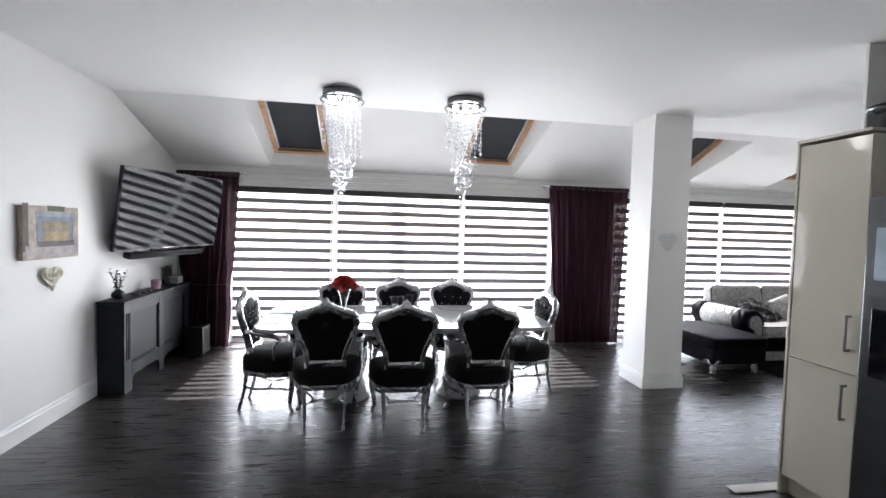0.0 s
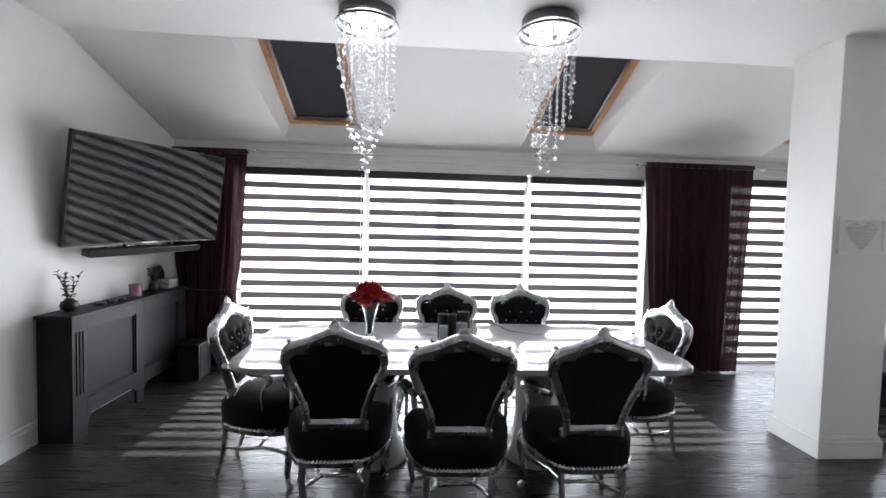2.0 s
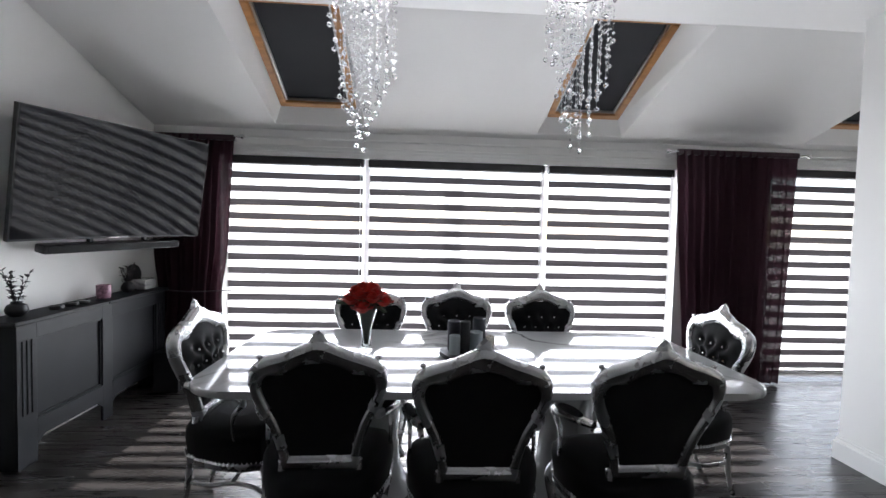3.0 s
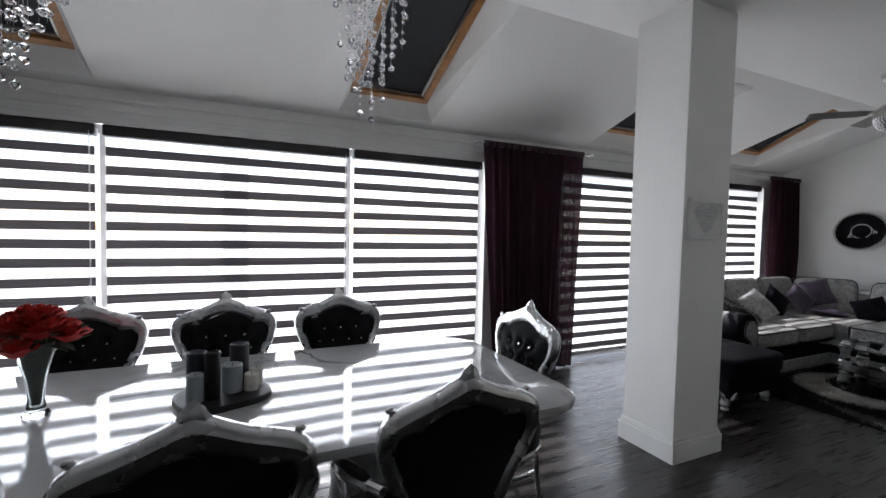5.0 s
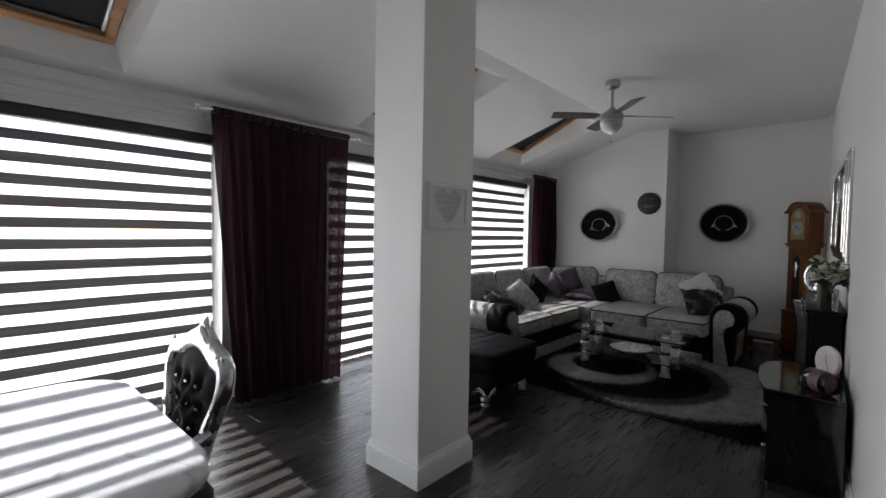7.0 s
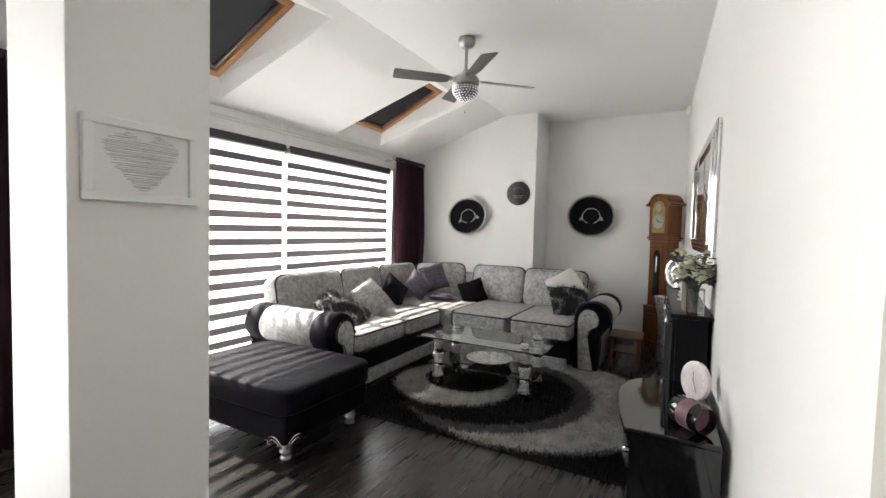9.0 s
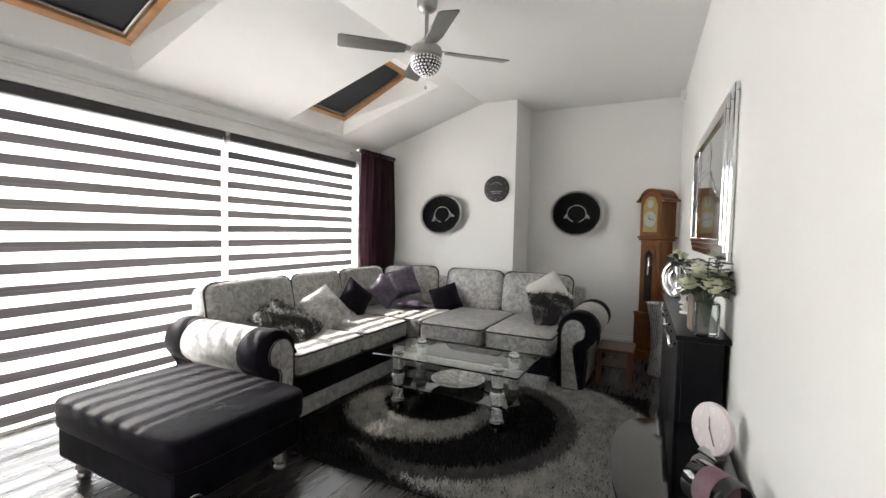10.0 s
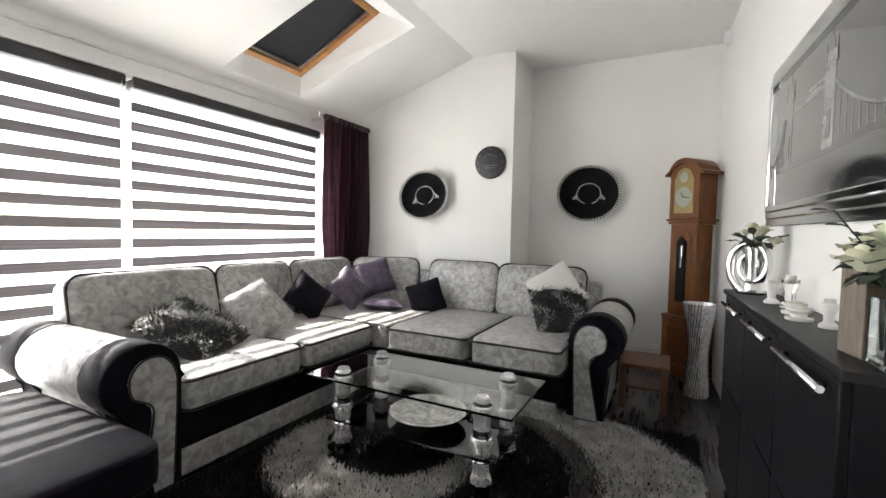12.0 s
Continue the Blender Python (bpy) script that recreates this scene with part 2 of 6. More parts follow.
wall_box("wall_kitchen_east", "white painted plaster wall behind the kitchen units", 3.34, 3.5, BACK_Y, 2.3, 0, 3.2)
bm = bmesh.new()
prism(bm, [RW_A, RW_B, (8.55, 2.42), (3.34, 2.40), (3.34, 2.572), (3.18, 2.572)], 0, 3.2, "z")
solid("wall_living_south", bm, WALL, "white painted plaster wall with a mirror", "wall")

# the window wall: piers, head and upstand round two openings
OPEN = [(-1.56, 2.78), (3.72, 7.30)]
T = 0.28
bm = bmesh.new()
xs = [LEFT_X - 0.2, OPEN[0][0], OPEN[0][1], OPEN[1][0], OPEN[1][1], FAR_X + 0.2]
for a, b in ((xs[0], xs[1]), (xs[2], xs[3]), (xs[4], xs[5])):
    box(bm, a, b, WIN_Y, WIN_Y + T, 0, 2.6)
for a, b in OPEN:
    box(bm, a, b, WIN_Y, WIN_Y + T, HEAD_Z, 2.6)
solid("wall_north", bm, WALL, "white painted wall with two wide glazed openings", "wall")

# skylights: (x0, x1) of the frames, which lie above the slope in splayed wells
SKY = [(-0.97, -0.31), (1.41, 2.075), (4.02, 4.66), (6.17, 6.81)]
FR_Y1, FR_Z1, FR_RISE = 6.10, 2.455, -0.47
TOPS = [5.12, 5.12, 5.27, 5.27]  # upper ends of the frames
WELL_TOPS, WELL_Y1, WELL_DX = [4.86, 4.86, 4.98, 4.98], 6.17, 0.07


def frame_z(y):
    return FR_Z1 + (y - FR_Y1) * FR_RISE


def slope_sheet():
    bm = bmesh.new()
    edges = [LEFT_X - 0.2] + [v for a, b in SKY for v in (a - WELL_DX, b + WELL_DX)] + [FAR_X + 0.2]
    def quad(x0, x1, y0, y1):
        p = [(x0, y0), (x1, y0), (x1, y1), (x0, y1)]
        lo = [bm.verts.new((x, y, slope_z(y))) for x, y in p]
        bm.faces.new(lo)
    quad(edges[0], edges[-1], WELL_Y1, EAVE_Y + 0.02)
    for i in range(0, len(edges), 2):
        quad(edges[i], edges[i + 1], KINK_Y, WELL_Y1)
    for (a, b), w0, f0 in zip(SKY, WELL_TOPS, TOPS):
        quad(a - WELL_DX, b + WELL_DX, KINK_Y, w0)
        lo = [(a - WELL_DX, w0, slope_z(w0)), (b + WELL_DX, w0, slope_z(w0)), (b + WELL_DX, WELL_Y1, slope_z(WELL_Y1)), (a - WELL_DX, WELL_Y1, slope_z(WELL_Y1))]
        hi = [(a, f0, frame_z(f0)), (b, f0, frame_z(f0)), (b, FR_Y1, FR_Z1), (a, FR_Y1, FR_Z1)]
        lo, hi = [bm.verts.new(v) for v in lo], [bm.verts.new(v) for v in hi]
        for k in range(4):
            bm.faces.new((lo[k], lo[(k + 1) % 4], hi[(k + 1) % 4], hi[k]))
    # the roof above it closes the place
    y0, y1 = KINK_Y - 0.1, EAVE_Y + 0.5
    top = [bm.verts.new((x, y, slope_z(y) + 0.45)) for x, y in ((edges[0], y0), (edges[-1], y0), (edges[-1], y1), (edges[0], y1))]
    bm.faces.new(top)
    return bm


solid("ceiling_slope", slope_sheet(), CEILING, "white sloping plaster ceiling with skylight wells", "ceiling")
solid("ceiling", boxed(LEFT_X - 1.6, FAR_X + 0.3, BACK_Y - 0.2, KINK_Y, H, H + 0.6), CEILING, "flat white plaster ceiling", "ceiling")


def skylight(i, x0, x1):
    FR_Y0, FR_Z0 = TOPS[i], frame_z(TOPS[i])
    t = thing("skylight", Matrix.Identity(4), "pine-framed roof window with a drawn navy blackout blind", "skylight", "roof windows", "structure")
    ly = math.hypot(FR_Y1 - FR_Y0, FR_Z1 - FR_Z0)
    ang = math.atan2(FR_Z1 - FR_Z0, FR_Y1 - FR_Y0)
    base = Matrix.Translation((x0, FR_Y0, FR_Z0)) @ Matrix.Rotation(ang, 4, "X")
    w, f = x1 - x0, 0.055
    for nm, d in (("frame_top", (0, w, 0, f)), ("frame_bottom", (0, w, ly - f, ly)), ("frame_side", (0, f, f, ly - f)), ("frame_side", (w - f, w, f, ly - f))):
        part(nm, boxed(*d, -0.012, 0.07, bevel=0.006), PINE, t, "varnished pine frame", base)
    for nm, d in (("guide_rail", (f, f + 0.02, f, ly - f)), ("guide_rail", (w - f - 0.02, w - f, f, ly - f)), ("bottom_bar", (f + 0.02, w - f - 0.02, ly - f - 0.022, ly - f))):
        part(nm, boxed(*d, 0.012, 0.03, bevel=0.003), NICKEL, t, "pale aluminium blind rail", base)
    bm = bmesh.new()
    n = 14
    cells = [[bm.verts.new((f + 0.02 + (w - 2 * f - 0.04) * a / 3, f + (ly - 2 * f) * b / n, 0.03 + 0.002 * math.sin(b * 1.9 + a))) for a in range(4)] for b in range(n + 1)]
    for b in range(n):
        for a in range(3):
            bm.faces.new((cells[b][a], cells[b][a + 1], cells[b + 1][a + 1], cells[b + 1][a]))
    part("blackout_blind", bm, NAVY, t, "dark navy blackout cloth", base)
    part("glazing", boxed(f, w - f, f, ly - f, 0.055, 0.062), PANE, t, "", base)


for i, (a, b) in enumerate(SKY):
    skylight(i, a, b)


# window frames with panes
def window(name, x0, x1, mullions, stiles=()):
    t = thing(name, Matrix.Identity(4), "white plastic framed glazing from floor to head", "window", "", "structure")
    y0, y1, f = 6.42, 6.49, 0.06
    part("frame_head", boxed(x0, x1, y0, y1, HEAD_Z - f, HEAD_Z, bevel=0.006), UPVC, t)
    part("frame_sill", boxed(x0, x1, y0, y1, 0.0, f, bevel=0.006), UPVC, t)
    posts = [x0, *mullions, x1]
    for k, x in enumerate(posts):
        a = x if k == 0 else x - f if k == len(posts) - 1 else x - f / 2
        part("mullion", boxed(a, a + f, y0, y1, f, HEAD_Z - f, bevel=0.006), UPVC, t)
    for x in stiles:
        for a, b, d in ((x - 0.09, x - 0.003, 0.0), (x + 0.003, x + 0.09, 0.025)):
            part("meeting_stile", boxed(a, b, y0 + d, y1 + d, f, HEAD_Z - f, bevel=0.006), UPVC, t)
    for a, b in zip(posts, posts[1:]):
        p = part("pane", boxed(a + 0.03, b - 0.03, 6.452, 6.458, f, HEAD_Z - f), PANE, t)
        p.visible_shadow = False


window("window_1", *OPEN[0], [-0.235, 1.475], [0.605])
window("window_2", *OPEN[1], [5.51])
# moulded trim over the openings, three steps
for k, (a, b, up) in enumerate(((-1.62, 2.84, 0.015), (3.66, 7.36, 0.06))):
    bm = bmesh.new()
    prism(bm, [(WIN_Y, 2.02), (WIN_Y - 0.035, 2.02), (WIN_Y - 0.035, 2.055), (WIN_Y - 0.022, 2.06), (WIN_Y - 0.026, 2.085), (WIN_Y - 0.014, 2.09), (WIN_Y - 0.018, 2.115), (WIN_Y, 2.125)], a, b, "x")
    solid("trim_head_%d" % (k + 1), bm, GLOSS, "white stepped moulding over the blinds", "trim", m=Matrix.Translation((0, 0, up)))
bm = bmesh.new()
prism(bm, [(WIN_Y, 2.19), (WIN_Y - 0.012, 2.19), (WIN_Y - 0.016, 2.20), (WIN_Y - 0.008, 2.212), (WIN_Y, 2.215)], LEFT_X, BREAST_X, "x")
solid("trim_cornice", bm, GLOSS, "thin white picture moulding under the slope", "trim")


# baseboards with a stepped top
def baseboard(name, p, q, h=0.15, d=0.02):
    p, q = Vector((*p, 0)), Vector((*q, 0))
    v = (q - p)
    bm = bmesh.new()
    prism(bm, [(0, 0), (d, 0), (d, h - 0.035), (d * 0.6, h - 0.025), (d * 0.55, h - 0.008), (d * 0.25, h), (0, h)], 0, v.length, "x")
    m = Matrix.Translation(p) @ Matrix.Rotation(math.atan2(v.y, v.x), 4, "Z")
    return solid(name, bm, GLOSS, "white gloss baseboard with moulded top", "baseboard", m=m)


baseboard("baseboard_west", (LEFT_X, WIN_Y), (LEFT_X, 3.32))
baseboard("baseboard_west_end", (LEFT_X + 0.02, 3.30), (LEFT_X - 1.4, 3.30))
for ob in (bpy.data.objects["baseboard_west"],):
    ob.matrix_world = Matrix.Translation((LEFT_X, WIN_Y, 0)) @ Matrix.Rotation(radians(-90), 4, "Z")
baseboard("baseboard_east", (FAR_X, BREAST_Y), (FAR_X, 2.83))
bpy.data.objects["baseboard_east"].matrix_world = Matrix.Translation((FAR_X, 2.83, 0)) @ Matrix.Rotation(radians(90), 4, "Z")
bpy.data.objects["baseboard_west_end"].matrix_world = Matrix.Translation((LEFT_X + 0.02, 3.30, 0)) @ Matrix.Rotation(radians(180), 4, "Z")
baseboard("baseboard_breast", (BREAST_X, BREAST_Y), (BREAST_X, WIN_Y))
baseboard("baseboard_living", RW_A, RW_B)

# the column
CX0, CX1, CY0, CY1 = 2.975, 3.395, 4.32, 4.70
solid("column", boxed(CX0, CX1, CY0, CY1, 0, H, bevel=0.004), WALL, "square white plastered column", "column")
bm = bmesh.new()
for h0, h1, d in ((0, 0.115, 0.02), (0.115, 0.135, 0.012), (0.135, 0.15, 0.006)):
    box(bm, CX0 - d, CX1 + d, CY0 - d, CY1 + d, h0, h1, bevel=0.003)
solid("baseboard_column", bm, GLOSS, "white gloss baseboard round the column", "baseboard")

# outside
solid("ground", boxed(-60, 60, WIN_Y + T, 90, -0.25, -0.12), OUTSIDE, "pale paved ground outside the windows", "ground")


# ---- blinds and curtains ----
PERIOD, DARK = 0.127, 0.062


def zebra_blind(x0, x1, top=2.035, bottom=0.05, first=0.066):
    t = thing("zebra_blind", pose((x0 + x1) / 2, 6.30, bottom), "day and night roller blind with charcoal and sheer stripes", "blind", "window blinds")
    w = (x1 - x0) / 2
    h = top - bottom
    part("cassette", boxed(-w, w, -0.045, 0.05, h - 0.075, h, bevel=0.012), BLIND_BOX, t, "charcoal fabric-covered cassette")
    part("bottom_bar", boxed(-w, w, -0.012, 0.012, 0.0, 0.022, bevel=0.005), UPVC, t, "white bottom bar")
    z = h - 0.075
    k = 0
    while z > 0.03:
        for hh, nm, mat in ((PERIOD - DARK if k else first, "sheer_strip", SHEER), (DARK, "dark_strip", BAND)):
            z1 = max(0.022, z - hh)
            bm = bmesh.new()
            n = 10
            sag = 0.004 * math.sin(k * 1.7 + x0)
            rows = []
            for b in range(3):
                zz = z + (z1 - z) * b / 2
                rows.append([bm.verts.new((-w + 0.01 + (2 * w - 0.02) * a / n, 0.004 * math.sin(zz * 5 + a * 0.6) + (0.004 if nm == "dark_strip" else 0), zz + sag * math.sin(math.pi * a / n))) for a in range(n + 1)])
            for b in range(2):
                for a in range(n):
                    bm.faces.new((rows[b][a], rows[b][a + 1], rows[b + 1][a + 1], rows[b + 1][a]))
            part(nm, bm, mat, t)
            z = z1
            if z <= 0.023:
                break
        k += 1
    bm = bmesh.new()
    tube(bm, [(w - 0.03, -0.05, h - 0.05), (w - 0.03, -0.05, 0.7), (w - 0.03, -0.03, 0.7), (w - 0.03, -0.03, h - 0.05)], 0.0015, 5)
    part("bead_chain", bm, UPVC, t)
    return t


BLIND_BOX = material("charcoal_blind_cassette", (0.045, 0.042, 0.045), 0.7, vary=0.15, fine=200)
for a, b in ((-1.515, -0.255), (-0.215, 1.455), (1.495, 2.735), (3.75, 5.49), (5.53, 7.235)):
    zebra_blind(a, b, *((2.035, 0.05, 0.066) if a < 3 else (2.08, 0.05, 0.077)))


def curtain(x0, x1, top, bottom, y, folds, tie=None, seed=0, x0b=None, x1b=None):
    """A hanging curtain, gathered in folds, drawn in a little at the tie."""
    rnd = random.Random(seed)
    ph = [rnd.uniform(-0.5, 0.5) for _ in range(folds + 2)]
    am = [rnd.uniform(0.6, 1.2) for _ in range(folds + 2)]
    x0b, x1b = x0 if x0b is None else x0b, x1 if x1b is None else x1b
    t = thing("curtain", pose((x0 + x1) / 2, y, bottom), "plum voile curtain gathered in soft folds", "curtain", "window curtains")
    cx, h = (x0 + x1) / 2, top - bottom
    bm = bmesh.new()
    nu, nv, rows = folds * 8, 26, []
    for j in range(nv + 1):
        v = j / nv
        pinch = 1 - (0.0 if tie is None else 0.10 * math.exp(-((v - tie) / 0.10) ** 2))
        e0, e1 = x0b + (x0 - x0b) * v, x1b + (x1 - x1b) * v
        row = []
        for i in range(nu + 1):
            u = i / nu
            f = u * folds
            k = int(f)
            depth = 0.036 * am[k] * (0.55 + 0.45 * (1 - v) ** 0.5) if v < 0.97 else 0.020
            yy = depth * math.sin(2 * math.pi * f + ph[k] * v * 0.8) + 0.012 * math.sin(3.1 * u + 4 * v)
            xx = (e0 + e1) / 2 + (u - 0.5) * (e1 - e0) * pinch + 0.010 * math.sin(2 * math.pi * f * 0.5 + 5 * v)
            row.append(bm.verts.new((xx - cx, yy, v * h)))
        rows.append(row)
    for j in range(nv):
        for i in range(nu):
            bm.faces.new((rows[j][i], rows[j][i + 1], rows[j + 1][i + 1], rows[j + 1][i]))
    part("cloth", bm, CURTAIN, t)
    part("header_tape", boxed(x0 - cx, x1 - cx, -0.022, 0.022, h - 0.045, h + 0.005, bevel=0.008), CURTAIN_HEAD, t, "dense plum heading tape")
    if tie is not None:
        bm = bmesh.new()
        tube(bm, [(x0 - cx - 0.02, -0.05, tie * h + 0.02), (0, -0.062, tie * h), (x1 - cx + 0.01, -0.05, tie * h + 0.02)], 0.006, 6)
        part("tieback", bm, CURTAIN_HEAD, t, "thin twisted cord tieback")
    return t


CURTAIN_HEAD = material("dense_plum_cloth", (0.035, 0.016, 0.022), 0.85, vary=0.2, fine=120, sheen=0.3)
curtain(2.630, 3.80, 2.192, 0.015, 6.06, 15, None, 2, 2.79, 3.72)
curtain(-2.09, -1.375, 2.180, 0.015, 6.12, 10, 0.36, 3, -2.07, -1.50)
curtain(7.06, 7.735, 2.188, 0.015, 6.05, 10, 0.36, 4)


def curtain_pole(x0, x1, ends, py=6.14):
    t = thing("curtain_pole", pose((x0 + x1) / 2, py, 2.172), "slim chrome curtain pole with ball finials", "curtain pole", "curtain poles")
    w = (x1 - x0) / 2
    bm = bmesh.new()
    tube(bm, [(-w, 0, 0), (w, 0, 0)], 0.0095, 10)
    part("rod", bm, CHROME, t)
    for s in ends:
        bm = bmesh.new()
        lathe(bm, [(0.0, -0.035), (0.010, -0.034), (0.012, -0.026), (0.009, -0.022), (0.018, -0.012), (0.023, 0.002), (0.018, 0.016), (0.006, 0.022), (0.0, 0.023)], 14)
        part("finial", bm, CHROME, t, "chrome ball finial", Matrix.Translation((s * w, 0, 0)) @ Matrix.Rotation(radians(90 * s), 4, "Y"))
        bm = bmesh.new()
        tube(bm, [(s * (w - 0.12), 0, 0), (s * (w - 0.12), 0.09, -0.005), (s * (w - 0.12), WIN_Y - py - 0.002, -0.005)], [0.008, 0.007, 0.02], 8)
        part("bracket", bm, CHROME, t)


curtain_pole(2.535, 3.90, (-1, 1), 6.05)
curtain_pole(-2.09, -1.31, (1,), 6.11)
curtain_pole(7.0, 7.735, (-1,), 6.05)


# ---- dining end ----
SILVER = material("silver_leaf", (0.62, 0.62, 0.63), 0.27, 1.0, vary=0.12, scale=9, fine=120, bump=0.10, dist=0.002, rough_vary=0.06)
VELVET = material("black_velvet", (0.008, 0.008, 0.009), 0.85, vary=0.35, scale=5, fine=150, bump=0.1, dist=0.002, sheen=0.10, spec=0.2)
STUD = material("crystal_stud", (0.9, 0.9, 0.92), 0.05, 1.0, vary=0.02, bump=0)


def marble():
    m = material("white_marble", (0.48, 0.48, 0.482), 0.05, vary=0.08, scale=3, fine=30, bump=0.0, coat=0.5)
    n, l = m.node_tree.nodes, m.node_tree.links
    tc = next(x for x in n if x.bl_idname == "ShaderNodeTexCoord")
    base = next(x for x in n if x.bl_idname == "ShaderNodeValToRGB")
    warp = n.new("ShaderNodeTexNoise")
    warp.inputs["Scale"].default_value, warp.inputs["Detail"].default_value, warp.inputs["Distortion"].default_value = 1.4, 8, 1.6
    l.new(tc.outputs["Object"], warp.inputs["Vector"])
    vein = n.new("ShaderNodeValToRGB")
    e = vein.color_ramp.elements
    e[0].position, e[0].color, e[1].position, e[1].color = 0.465, (1, 1, 1, 1), 0.535, (1, 1, 1, 1)
    mid = vein.color_ramp.elements.new(0.50)
    mid.color = (0.16, 0.16, 0.17, 1)
    l.new(warp.outputs["Fac"], vein.inputs[0])
    mx = n.new("ShaderNodeMix")
    mx.data_type, mx.blend_type = "RGBA", "MULTIPLY"
    mask = n.new("ShaderNodeTexNoise")
    mask.inputs["Scale"].default_value = 1.1
    l.new(tc.outputs["Object"], mask.inputs["Vector"])
    mr = n.new("ShaderNodeMapRange")
    mr.inputs["From Min"].default_value, mr.inputs["From Max"].default_value = 0.42, 0.62
    l.new(mask.outputs["Fac"], mr.inputs["Value"])
    l.new(mr.outputs[0], mx.inputs[0])
    l.new(base.outputs[0], mx.inputs[6]), l.new(vein.outputs[0], mx.inputs[7])
    l.new(mx.outputs[2], n["Principled BSDF"].inputs["Base Color"])
    return m


MARBLE = marble()


def back_outline(s=1.0, inset=0.0):
    """Half of a rococo chair back from the foot of the frame to its crest, then mirrored."""
    half = curve_pts([(0.146, 0.0, 0.0), (0.157, 0, 0.08), (0.185, 0, 0.18), (0.232, 0, 0.285), (0.253, 0, 0.365), (0.240, 0, 0.425), (0.188, 0, 0.462), (0.110, 0, 0.485), (0.048, 0, 0.515), (0.0, 0, 0.537)], 3)
    pts = [(p.x, p.z) for p in half]
    if inset:
        inner = curve_pts([(0.112, 0, 0.060), (0.126, 0, 0.13), (0.152, 0, 0.215), (0.192, 0, 0.30), (0.204, 0, 0.352), (0.184, 0, 0.392), (0.126, 0, 0.396), (0.075, 0, 0.424), (0.030, 0, 0.438), (0.0, 0, 0.440)], 3)
        pts = [(p.x, p.z) for p in inner]
    return [(x, z) for x, z in pts] + [(-x, z) for x, z in reversed(pts[:-1])]


def ring(bm, outer, inner, y0, y1, bulge=0.010, steps=12):
    """A closed moulding between two outlines, rounded in section."""
    n, loops = len(outer), []
    cy, hy = (y0 + y1) / 2, (y1 - y0) / 2 + bulge
    for k in range(steps):
        a = 2 * math.pi * (k + 0.5) / steps
        w = 0.5 + 0.5 * math.copysign(abs(math.cos(a)) ** 0.7, math.cos(a))
        y = cy + hy * math.copysign(abs(math.sin(a)) ** 0.8, math.sin(a))
        loops.append([bm.verts.new((o[0] * w + i[0] * (1 - w), y, o[1] * w + i[1] * (1 - w))) for o, i in zip(outer, inner)])
    for p, q in zip(loops, loops[1:] + loops[:1]):
        for i in range(n):
            j = (i + 1) % n
            bm.faces.new((p[i], p[j], q[j], q[i]))


def dome(bm, outline, y, depth, cx=0.0, cz=0.24, steps=4, dimples=()):
    """A padded panel over an outline, swelling towards -y or +y."""
    loops = []
    for k in range(steps + 1):
        f = 1 - k / (steps + 0.6)
        d = depth * (1 - f ** 2.2)
        lp = []
        for x, z in outline:
            px, pz = cx + (x - cx) * f, cz + (z - cz) * f
            dd = d
            for ux, uz in dimples:
                dd -= depth * 0.9 * math.exp(-((px - ux) ** 2 + (pz - uz) ** 2) / 0.0007)
            lp.append(bm.verts.new((px, y + dd, pz)))
        loops.append(lp)
    n = len(outline)
    for a, b in zip(loops, loops[1:]):
        for i in range(n):
            bm.faces.new((a[i], a[(i + 1) % n], b[(i + 1) % n], b[i]))
    bm.faces.new(loops[-1])
    bm.faces.new(loops[0][::-1])


def bead_row(bm, pts, r):
    for p in pts:
        bmesh.ops.create_icosphere(bm, subdivisions=1, radius=r, matrix=Matrix.Translation(p))


